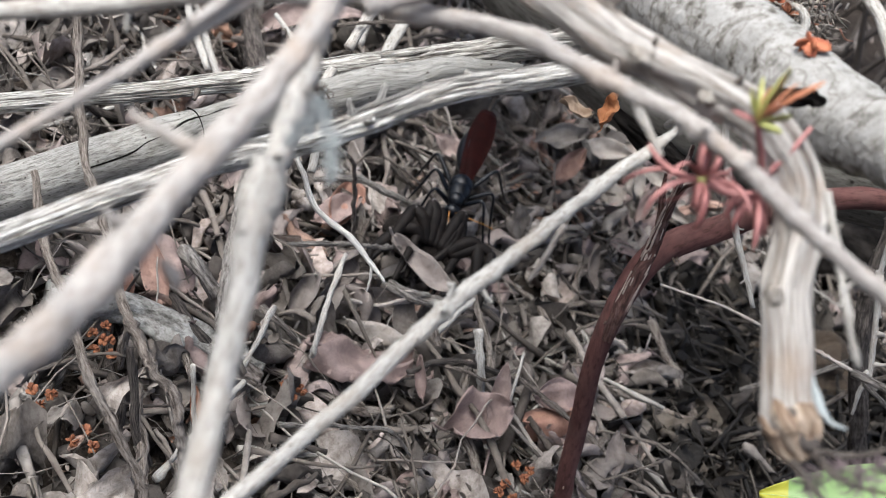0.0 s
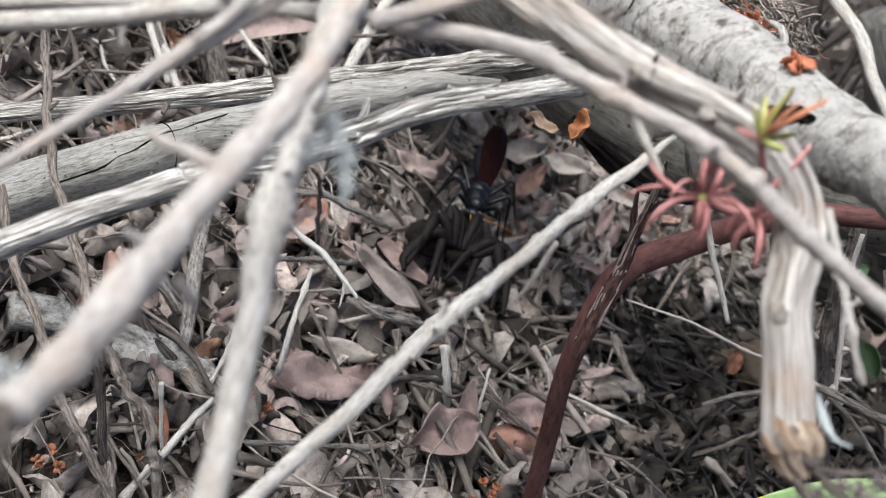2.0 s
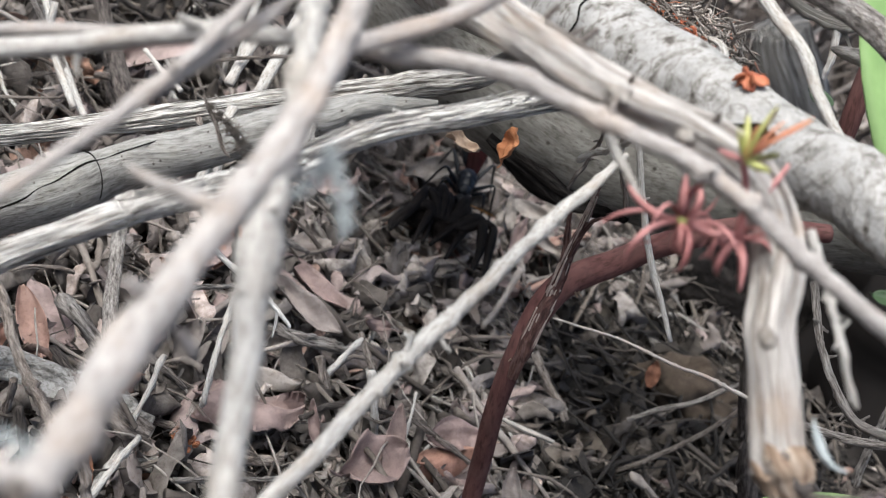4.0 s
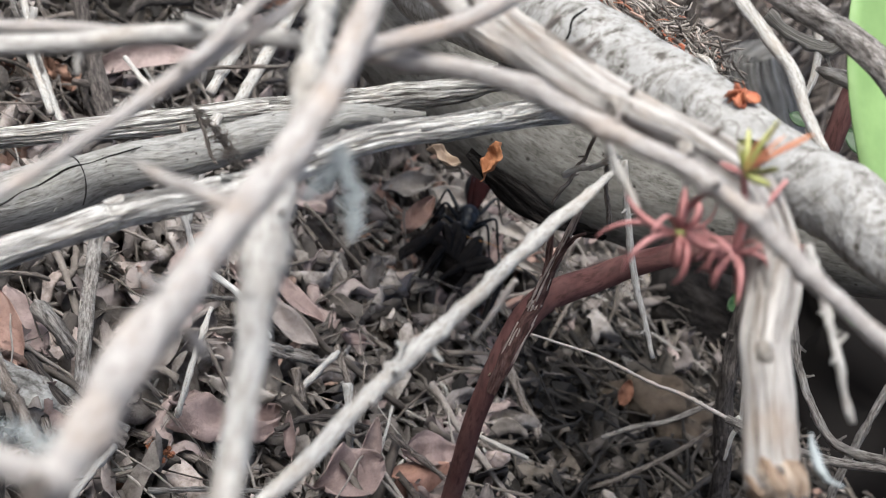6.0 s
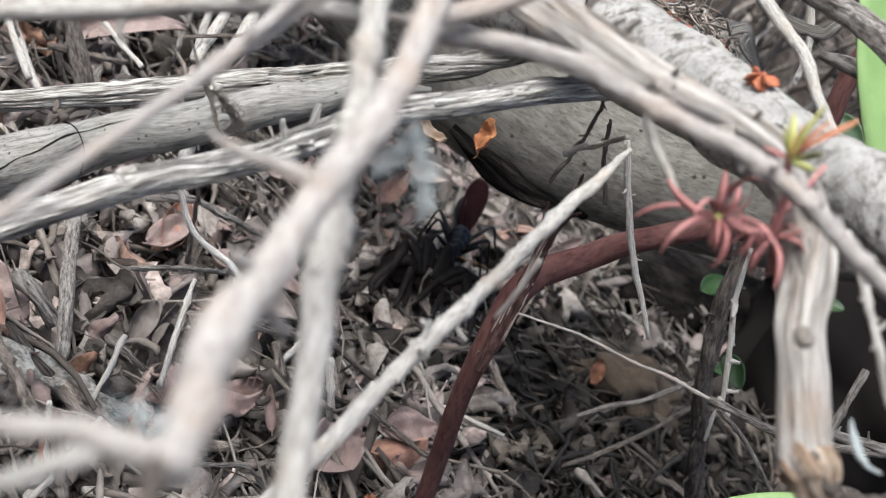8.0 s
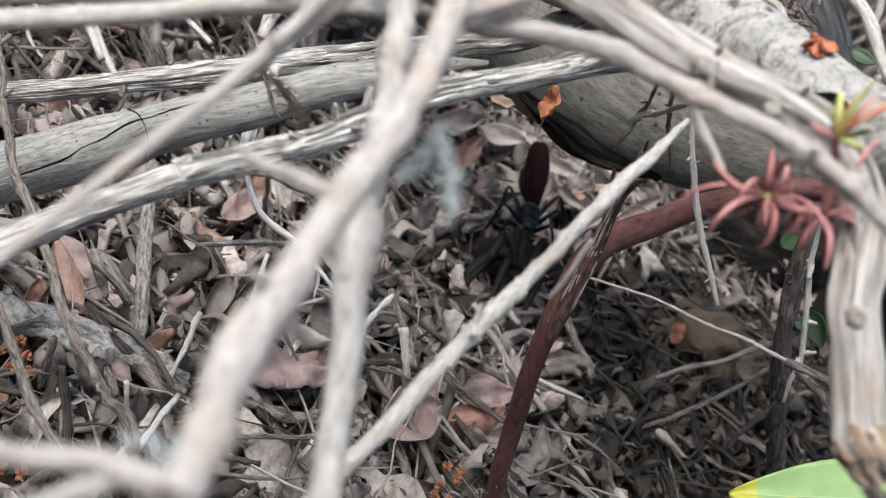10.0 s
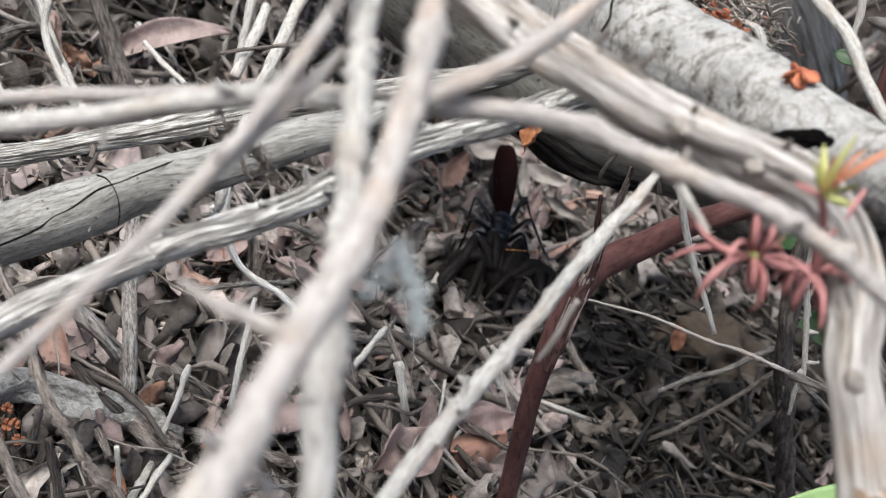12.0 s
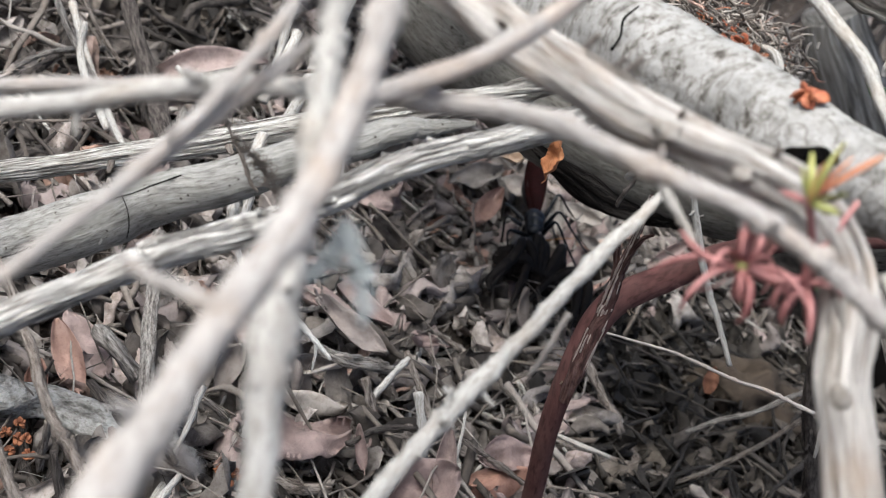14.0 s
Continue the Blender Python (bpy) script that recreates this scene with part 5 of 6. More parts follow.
leaf("fallen_leaf", 0.0450, 0.0560, 0.012, -60, 10, 60, 0.017, 0.008, 0.6, 1.2, 0.12, 36, M_PINK, "pinkish folded leaf under the log", 0.1)
leaf("fallen_leaf", 0.0560, 0.0620, 0.012, -50, 0, -35, 0.020, 0.008, 0.9, 1.4, 0.12, 37, M_PALELEAF, "pale rolled leaf under the log", 0.1)
leaf("fallen_leaf", 0.0180, 0.0480, 0.012, -60, 0, 50, 0.018, 0.011, 0.6, 1.0, 0.15, 38, M_TANPINK, "tan-pink crumpled leaf behind the spider", 0.1)
leaf("fallen_leaf", 0.0110, 0.0620, 0.012, -45, 0, 20, 0.022, 0.012, 0.5, 0.9, 0.15, 39, M_PALELEAF, "broad pale crumpled leaf behind the wasp", 0.1)
_h = Vector((0.0115, -0.0850, 0.0920))
leaf("hanging_leaf", *_h, 60, -75, 62, 0.0086, 0.0055, 0.4, 0.7, 0.2, 25, M_AMBER, "small orange leaf caught under the stick", 0.2, 0.45)
_h = Vector((0.0069, -0.0400, 0.0680))
leaf("hanging_leaf", *_h, -35, 10, -25, 0.0100, 0.0060, 0.5, 0.9, 0.2, 26, M_TANLEAF, "yellowish tan leaf caught under the stick", 0.1, 0.1)

# the tan stone in the hollow
_bm = bmesh.new()
blob(_bm, (0, 0, 0), (0.017, 0.012, 0.010), 44, 28, 0.6, 3.0)
for _v in _bm.verts:
    _v.co += _v.co.normalized() * (0.0022 * noise.noise(_v.co * 130) + 0.0012 * noise.noise(Vector((_v.co.x * 90, _v.co.y * 90, _v.co.z * 700))) + 0.0006 * noise.noise(_v.co * 600))
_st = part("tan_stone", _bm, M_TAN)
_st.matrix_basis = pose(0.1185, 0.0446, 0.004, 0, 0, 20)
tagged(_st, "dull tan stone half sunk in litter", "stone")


# the loose leaves nearest to view, each its own object
def scatter_leaves(n, seed, west=-0.09, east=0.16, south=-0.12, north=0.17, mats=(M_LEAF, M_LEAF, M_LEAF, M_PINK)):
    rng = random.Random(seed)
    kinds = []
    for s in range(16):
        m = mats[s % 4]
        kinds.append(leaf_mesh("fallen_leaf", rng.uniform(0.011, 0.021), rng.uniform(0.006, 0.013), rng.uniform(-2.6, 2.8), rng.choice((-1, 1)) * rng.uniform(0.6, 2.8), rng.uniform(0.2, 0.55), 50 + s, m, rng.choice((0, 0.15, 0.3)), 6, 9, 0.00018, rng.choice((0, 0.1, 0.3))))
    for _ in range(n):
        x, y = rng.uniform(west, east), rng.uniform(south, north)
        while in_hollow(x, y, rng):
            x, y = rng.uniform(west, east), rng.uniform(south, north)
        ob = new("fallen_leaf", kinds[rng.randrange(16)])
        ob.matrix_basis = pose(x, y, ground_height(x, y) + rng.uniform(0.006, 0.013), rng.gauss(0, 40), rng.gauss(0, 34), rng.uniform(0, 360))
        tagged(ob, "curled grey-pink dry leaf on the litter", "leaf", "loose fallen leaves")


scatter_leaves(250, 21)
scatter_leaves(90, 27, 0.008, 0.080, 0.015, 0.105, (M_PALELEAF, M_PINK, M_PALELEAF, M_TANPINK))


def scatter_twigs(n, seed):
    """The larger loose twigs nearest to view, each its own object."""
    rng = random.Random(seed)
    kinds = []
    for s in range(14):
        ln, r = rng.uniform(0.022, 0.065), rng.uniform(0.0005, 0.0014)
        run = [((f - 0.5) * ln, rng.gauss(0, 0.035) * ln, abs(rng.gauss(0, 0.02)) * ln, r * (1.05 - 0.5 * f) * rng.choice((0.85, 1.0, 1.0, 1.3))) for f in (0, 0.17, 0.33, 0.5, 0.67, 0.83, 1)]
        bm = bmesh.new()
        tube(bm, run, 9, 5, 0.5, 0.3, s, wander=0.6)
        for j in (2, 4):
            x0, y0, z0, r0 = run[j]
            way = rng.choice((-1, 1))
            tube(bm, [(x0, y0, z0, r0 * 0.8), (x0 + ln * 0.06, y0 + way * ln * 0.05, z0 + 0.0006, r0 * 0.55), (x0 + ln * 0.11, y0 + way * ln * rng.uniform(0.06, 0.16), z0 + 0.001, r0 * 0.3)], 6, 4, 0.3, 0, s)
        kinds.append(mesh_of("loose_twig", bm, (M_BROWN, M_GREYB, M_BROWN, M_PALE, M_GREYB, M_DARK)[s % 6]))
    for _ in range(n):
        x, y = rng.uniform(-0.11, 0.15), rng.uniform(-0.14, 0.16)
        if in_hollow(x, y, rng):
            x = rng.uniform(-0.11, 0.02)
        ob = new("loose_twig", kinds[rng.randrange(14)])
        ob.matrix_basis = pose(x, y, ground_height(x, y) + rng.uniform(0.005, 0.009), rng.uniform(0, 360), rng.gauss(0, 8), rng.uniform(0, 360))
        tagged(ob, "broken dry twig lying on the litter", "twig", "loose broken twigs")


scatter_twigs(210, 23)


# ---- twigs that stand out on the litter ----
for _i, (_m, _label, _r) in enumerate((
    (M_DARK, "short dark barked stick end in the litter", rows((-0.0430, -0.1110, 0.0100, 0.00117), (-0.0360, -0.1160, 0.0120, 0.00114), (-0.0300, -0.1160, 0.0100, 0.00115))),
    (M_PALE, "pale forked twig on the litter", rows((-0.0230, -0.1080, 0.0220, 0.00057), (-0.0220, -0.1130, 0.0180, 0.00057), (-0.0210, -0.1180, 0.0120, 0.00057))),
    (M_BROWN, "grey twig crossing a pale fork", rows((-0.0260, -0.1030, 0.0160, 0.00065), (-0.0210, -0.1050, 0.0170, 0.00064), (-0.0160, -0.1030, 0.0140, 0.00065))),
    (M_DARK, "black upright twig standing in the litter", rows((-0.0370, -0.1520, 0.0300, 0.00074), (-0.0330, -0.1530, 0.0240, 0.00075), (-0.0290, -0.1550, 0.0180, 0.00075), (-0.0230, -0.1540, 0.0100, 0.00078))),
    (M_PALE, "short bleached twig standing in the litter", rows((-0.0270, -0.1420, 0.0260, 0.00046), (-0.0240, -0.1420, 0.0200, 0.00047), (-0.0200, -0.1420, 0.0120, 0.00048))),
    (M_PALE, "bleached twig leaning across the litter", rows((-0.0200, -0.1520, 0.0120, 0.00057), (-0.0190, -0.1480, 0.0200, 0.00056), (-0.0180, -0.1330, 0.0220, 0.00058))),
    (M_BROWN, "tan stick end on the litter", rows((-0.0270, -0.1160, 0.0100, 0.00172), (-0.0220, -0.1170, 0.0100, 0.00172), (-0.0170, -0.1160, 0.0090, 0.00173))),
    (M_GREYB, "grey knobbly stick on the litter", rows((-0.0480, -0.0970, 0.0120, 0.00157), (-0.0420, -0.1020, 0.0130, 0.00155), (-0.0360, -0.1020, 0.0100, 0.00155))),
    (M_BROWN, "brown upright twig by the lying stick", rows((-0.0400, -0.1370, 0.0100, 0.00076), (-0.0410, -0.1390, 0.0180, 0.00074), (-0.0420, -0.1400, 0.0240, 0.00073))),
    (M_GREYB, "grey barked twig on the litter", rows((-0.0080, -0.0640, 0.0120, 0.00096), (0.0010, -0.0630, 0.0130, 0.00096), (0.0120, -0.0510, 0.0100, 0.00100))),
    (M_BROWN, "short brown twig on the litter", rows((0.0060, -0.0660, 0.0140, 0.00095), (0.0090, -0.0670, 0.0110, 0.00096), (0.0120, -0.0680, 0.0080, 0.00096))),
    (M_PALE, "pale greenish twig end standing in the litter", rows((0.0170, -0.0720, 0.0220, 0.00086), (0.0220, -0.0740, 0.0160, 0.00087), (0.0270, -0.0730, 0.0080, 0.00088))),
    (M_PALE, "thin straw leaning on the litter", rows((0.0300, -0.0630, 0.0180, 0.00034), (0.0320, -0.0690, 0.0140, 0.00034), (0.0340, -0.0720, 0.0080, 0.00034))),
    (M_BROWN, "thin bowed stalk on the litter", rows((0.0140, -0.0760, 0.0100, 0.00047), (0.0210, -0.0770, 0.0140, 0.00046), (0.0260, -0.0740, 0.0130, 0.00047), (0.0320, -0.0580, 0.0100, 0.00049))),
    (M_BROWN, "thin brown twig on the litter", rows((0.0310, -0.0680, 0.0140, 0.00061), (0.0390, -0.0650, 0.0120, 0.00062), (0.0480, -0.0620, 0.0090, 0.00063))),
    (M_GREYB, "tan jointed twig on the litter", rows((-0.0080, -0.1270, 0.0120, 0.00058), (0.0000, -0.1200, 0.0130, 0.00053), (0.0060, -0.1150, 0.0130, 0.00048), (0.0120, -0.1110, 0.0140, 0.00042), (0.0200, -0.1070, 0.0080, 0.00031))),
    (M_PALE, "slender pale stalk standing in the litter", rows((-0.0180, -0.0830, 0.0260, 0.00051), (-0.0150, -0.0930, 0.0200, 0.00063), (-0.0120, -0.0980, 0.0120, 0.00069), (-0.0110, -0.0980, 0.0080, 0.00063))),
    (M_BROWN, "thin brown twig in the duff", rows((0.0400, -0.0660, 0.0120, 0.00062), (0.0500, -0.0650, 0.0110, 0.00063), (0.0600, -0.0660, 0.0090, 0.00063))),
    (M_BROWN, "thin forked twig in the duff", rows((0.0580, -0.0110, 0.0160, 0.00108), (0.0650, -0.0130, 0.0120, 0.00108), (0.0750, -0.0190, 0.0080, 0.00108))),
    (M_BROWN, "brown twig in the duff", rows((0.0120, -0.0510, 0.0160, 0.00089), (0.0210, -0.0580, 0.0120, 0.00088), (0.0270, -0.0650, 0.0080, 0.00087))),
    (M_PALE, "bleached twig on the litter", rows((0.0100, -0.0660, 0.0100, 0.00073), (0.0110, -0.0620, 0.0140, 0.00073), (0.0130, -0.0530, 0.0160, 0.00075))),
    (M_GREYB, "grey stick end on the litter", rows((0.0000, -0.0590, 0.0100, 0.00114), (0.0050, -0.0560, 0.0110, 0.00115), (0.0100, -0.0510, 0.0100, 0.00117))),
    (M_DARK, "dark bowed twig on the litter", rows((0.0090, -0.0850, 0.0100, 0.00069), (0.0140, -0.0770, 0.0120, 0.00071), (0.0240, -0.0690, 0.0120, 0.00072), (0.0340, -0.0610, 0.0080, 0.00075))),
    (M_GREYB, "thin grey stalk leaning behind the sticks", rows((-0.1110, -0.0100, 0.0300, 0.00092), (-0.1010, -0.0130, 0.0220, 0.00091), (-0.0860, -0.0160, 0.0120, 0.00091))),
    (M_BROWN, "thin brown stalk leaning behind the sticks", rows((-0.1110, 0.0150, 0.0200, 0.00057), (-0.1020, 0.0100, 0.0160, 0.00057), (-0.0910, 0.0090, 0.0100, 0.00057))),
    (M_GREYB, "thin grey twig lying behind the sticks", rows((-0.1080, -0.0210, 0.0100, 0.00069), (-0.1040, -0.0120, 0.0140, 0.00069), (-0.0980, 0.0120, 0.0100, 0.00074))),
    (M_BROWN, "thin brown twig lying behind the sticks", rows((-0.0830, -0.0060, 0.0120, 0.00078), (-0.0700, 0.0030, 0.0140, 0.00079), (-0.0660, 0.0120, 0.0120, 0.00080))),
    (M_DARK, "dark stalk leaning behind the sticks", rows((-0.0990, 0.0310, 0.0200, 0.00076), (-0.0910, 0.0340, 0.0160, 0.00076), (-0.0810, 0.0500, 0.0100, 0.00079))),
    (M_GREYB, "forked grey twig behind the sticks", rows((-0.0580, 0.0350, 0.0100, 0.00068), (-0.0630, 0.0530, 0.0180, 0.00070), (-0.0690, 0.0740, 0.0260, 0.00073))),
    (M_DARK, "dark twig lying behind the sticks", rows((-0.0900, 0.0530, 0.0100, 0.00125), (-0.0900, 0.0650, 0.0120, 0.00128), (-0.0820, 0.0910, 0.0100, 0.00135))),
    (M_BROWN, "crooked brown twig behind the sticks", rows((-0.1180, 0.0050, 0.0100, 0.00065), (-0.1120, 0.0140, 0.0140, 0.00066), (-0.1040, 0.0310, 0.0100, 0.00068))),
    (M_GREYB, "long grey twig lying level on the litter", rows((-0.0320, -0.0760, 0.0135, 0.00062), (-0.0210, -0.0630, 0.0145, 0.00068), (-0.0130, -0.0530, 0.0135, 0.00062), (-0.0080, -0.0420, 0.0110, 0.00050))),
    (M_GREYB, "long grey twig lying aslant on the litter", rows((-0.0380, -0.0430, 0.0120, 0.00080), (-0.0290, -0.0360, 0.0155, 0.00088), (-0.0190, -0.0310, 0.0145, 0.00085), (-0.0090, -0.0230, 0.0110, 0.00070))),
    (M_BROWN, "thin brown stalk standing in the litter", rows((-0.0210, -0.0460, 0.0060, 0.00062), (-0.0250, -0.0510, 0.0180, 0.00058), (-0.0290, -0.0620, 0.0340, 0.00050), (-0.0320, -0.0660, 0.0380, 0.00030))),
    (M_BROWN, "forked tip of a thin brown stalk", rows((-0.0290, -0.0620, 0.0340, 0.00045), (-0.0285, -0.0600, 0.0360, 0.00038), (-0.0280, -0.0580, 0.0380, 0.00025))),
    (M_GREYB, "grey twig running on from a bleached one", rows((-0.0070, -0.0620, 0.0120, 0.00070), (-0.0010, -0.0610, 0.0125, 0.00070), (0.0080, -0.0510, 0.0100, 0.00060))),
    (M_BROWN, "thin brown stalk behind the sticks", rows((-0.0500, 0.0570, 0.0100, 0.00071), (-0.0430, 0.0730, 0.0120, 0.00073), (-0.0350, 0.0850, 0.0100, 0.00075))),
)):
    stick("loose_twig", _r, _m, _label, "twig", 9, 9, 0.5, 0.25, 200.0 + _i, group="loose broken twigs", wander=0.6, nodes=3)


# ---- green leaves ----
def green_leaf(name, p, turn, length, width, material, label, roll=0.5, curl=0.3, power=0.6, nx=8, ny=14):
    ob = new(name, leaf_mesh(name, length, width, curl, roll, 0.04, 5, material, 0.12, nx, ny, 0.0003, 0.0, power))
    ob.matrix_basis = Matrix.Translation(p) @ turn
    if length > 0.02:
        rib = leaf_grid(length, width, curl, roll, 0.04, 5, nx, ny, 1.0, 0.0, power)[0][nx // 2::nx + 1]
        bm = bmesh.new()
        tube(bm, [(*q, length * 0.009 * (1 - 0.9 * i / ny)) for i, q in enumerate(rib)], 6, 2)
        part("midrib", bm, M_MIDRIB, ob, "pale raised midrib")
    return tagged(ob, label, "leaf")


green_leaf("green_leaf", (0.0478, -0.1249, 0.1604), facing(BACK + RIGHT * 0.2, UP), 0.062, 0.0255, M_GREEN, "broad pale green living leaf seen close", 0.3, 0.1)
_way = (RIGHT - UP * 0.03).normalized()
_g = green_leaf("green_leaf", Vector((0.0660, -0.1440, 0.0760)) - UP * 0.0008 + _way * 0.021, facing(UP * 0.5 + BACK, -_way), 0.042, 0.0140, M_GREEN, "green living leaf with a bright yellow margin", 0.4, 0.1, 0.85, 14, 44)
_g.data.materials.append(M_YELLOW)
for _f in _g.data.polygons:
    _e = 0.0009 * noise.noise(_f.center * 420)
    if (_f.center.y > 0.0004 + _e and 0.0065 + _e * 2 < _f.center.x) or _f.center.x > 0.0165 + _e:
        _f.material_index = 1
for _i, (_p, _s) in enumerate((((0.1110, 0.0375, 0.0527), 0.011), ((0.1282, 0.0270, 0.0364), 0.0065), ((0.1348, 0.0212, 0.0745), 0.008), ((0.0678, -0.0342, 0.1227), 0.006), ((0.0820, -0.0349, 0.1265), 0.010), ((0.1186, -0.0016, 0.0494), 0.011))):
    green_leaf("small_green_leaf", _p, facing(UP * 0.5 + BACK + RIGHT * (0.4 - 0.2 * _i), RIGHT + UP * (0.6 - 0.5 * _i)), _s, _s * 0.62, M_SHADE_GREEN, "small green living leaf, its shade put into the colour", 0.5)


# ---- seedling ----
def blade(bm, base, way, bend, length, width, seed):
    """A narrow strap leaf that curls towards the bend, further the longer that is."""
    rng = random.Random(seed)
    p, d = Vector(base), Vector(way).normalized()
    side = d.cross(Vector(bend)).normalized()
    n_ = 18
    curl = Matrix.Rotation(0.72 * Vector(bend).length / n_, 3, side)
    twist = rng.uniform(-1.0, 1.0) / n_
    prev = None
    for i in range(n_ + 1):
        s = i / n_
        w = width * (0.35 + 1.3 * math.sin(math.pi * min(1, 0.12 + 0.85 * s))) * 0.5 * (1 if s < 0.95 else 0.5)
        up_ = side.cross(d) * (w * 0.3)
        ring = [bm.verts.new(p - side * w + up_), bm.verts.new(p - up_ * 0.3), bm.verts.new(p + side * w + up_), bm.verts.new(p - up_ * 0.75)]
        if prev:
            for a in range(4):
                b = (a + 1) % 4
                bm.faces.new((prev[a], prev[b], ring[b], ring[a]))
        prev = ring
        p = p + d * (length / n_)
        if s > 0.15:
            d = curl @ d
        side = Matrix.Rotation(twist, 3, d) @ side


def build_seedling():
    c = Vector((0.0173, -0.2054, 0.1425))
    c2 = Vector((0.0229, -0.2054, 0.1442))
    root = tagged(new("seedling"), "red-leaved seedling shoot with a green heart", "seedling")
    rng = random.Random(8)
    px = 0.131 / 2343
    for center, count, long, first in ((c, 17, (55, 165), 0), (c2, 11, (45, 120), 30)):
        for k in range(count):
            a = 2 * math.pi * (k + rng.uniform(-0.9, 0.9)) / count
            way = RIGHT * (1.1 * math.cos(a)) + UP * (0.55 * math.sin(a) + 0.12) + BACK * rng.uniform(-0.5, 1.2)
            over = (UP * rng.choice((-1.0, -1.0, -1.0, 1.0)) + RIGHT * rng.uniform(-0.4, 0.4) - BACK * rng.uniform(0.1, 0.9)).normalized()
            bm = bmesh.new()
            blade(bm, center + way * px * 6, way, over * rng.uniform(1.8, 5.6), px * rng.uniform(*long), px * rng.uniform(7, 13), first + k)
            part("leaf_blade", bm, M_SEED, root)
    bm = bmesh.new()
    blob(bm, c, (px * 13, px * 13, px * 11), 8, 6, 0.3, 1.0)
    part("heart", bm, M_SEEDTIP, root, "yellow-green heart")
    bm = bmesh.new()
    tube(bm, [(*c, px * 7), (*(c * 0.5 + c2 * 0.5 - UP * px * 8), px * 8), (*c2, px * 9), (*(c2 + RIGHT * px * 20 - UP * px * 60 - BACK * px * 60), px * 8)], 8, 6)
    part("stem", bm, M_SEED, root)
    top = Vector((0.0174, -0.2088, 0.1521))
    bm = bmesh.new()
    tube(bm, [(*c2, px * 8), (*(c2 * 0.5 + top * 0.5 + RIGHT * px * 8), px * 7), (*top, px * 6)], 8, 6)
    part("stem", bm, M_SEED, root)
    bm = bmesh.new()
    tube(bm, [(*(c2 + UP * px * 30), px * 6), (*(c2 + UP * px * 80 + RIGHT * px * 50), px * 6), (*(c2 + UP * px * 130 + RIGHT * px * 90), px * 4)], 8, 6)
    part("stem", bm, M_SEED, root)
    for k, (a, ln, wd, mat) in enumerate(((66, 105, 24, M_SEEDTIP), (88, 78, 18, M_SEEDTIP), (36, 130, 20, M_SEEDOR), (50, 95, 18, M_SEEDOR), (110, 58, 16, M_SEEDTIP), (150, 45, 18, M_SEED), (74, 62, 16, M_SEEDOR), (14, 60, 15, M_SEEDTIP), (-20, 48, 13, M_SEEDTIP))):
        way = RIGHT * math.cos(radians(a)) + UP * math.sin(radians(a)) + BACK * rng.uniform(-0.2, 0.3)
        bm = bmesh.new()
        blade(bm, top, way, RIGHT * rng.uniform(-0.3, 0.5) + UP * -0.3, px * ln, px * wd, 60 + k)
        part("young_leaf", bm, mat, root)


build_seedling()


# ---- orange flower heads ----
def flower_clump(p, size, n, seed, label, material=None):
    root = tagged(new("dried_flower"), label, "flower", "dried orange flowers")
    root.location = p
    rng = random.Random(seed)
    for k in range(n):
        d = Vector((rng.gauss(0, 1), rng.gauss(0, 1), rng.gauss(0.2, 0.7)))
        d.normalize()
        bm = bmesh.new()
        blob(bm, d * size * 0.55, (size * 0.42, size * rng.uniform(0.34, 0.46), size * 0.10), 8, 6, 0.5, seed + k, d.to_track_quat("X", "Z").to_matrix() @ Euler((rng.uniform(-1, 1), 0, 0)).to_matrix())
        part("petal", bm, material or M_FLOWER, root)
    return root


flower_clump((0.0237, -0.1597, 0.1475), 0.0027, 8, 2, "orange-red dried flower on the log")
for _i, _p in enumerate(((0.0190, -0.1159, 0.1355), (0.0163, -0.1105, 0.1343), (0.0214, -0.1186, 0.1375), (0.0103, -0.0943, 0.1319), (0.0013, -0.0933, 0.1184), (0.0232, -0.1116, 0.1325), (0.0197, -0.1015, 0.1290), (0.0145, -0.1001, 0.1323), (0.0194, -0.1140, 0.1372), (0.0232, -0.1230, 0.1381), (0.0163, -0.1076, 0.1358), (0.0213, -0.1298, 0.1382))):
    flower_clump(_p, 0.0021, 5, 10 + _i, "small orange dried flower among bark scraps", (M_FLOWER, M_DRYFLOWER)[_i % 2])
for _i, (_x, _y) in enumerate(((-0.0455, -0.1340), (-0.0471, -0.1540), (-0.0356, -0.1569), (0.0435, -0.0901), (0.0416, -0.0997), (-0.0099, -0.1119), (-0.0477, -0.1306))):
    for _k in range(3):
        flower_clump((_x + 0.0022 * math.cos(_k * 2.1 + _i), _y + 0.0022 * math.sin(_k * 2.1 + _i), 0.009), 0.0014, 15, 30 + 5 * _i + _k, "crumbled dull red dried flower on the litter", M_DRYFLOWER)


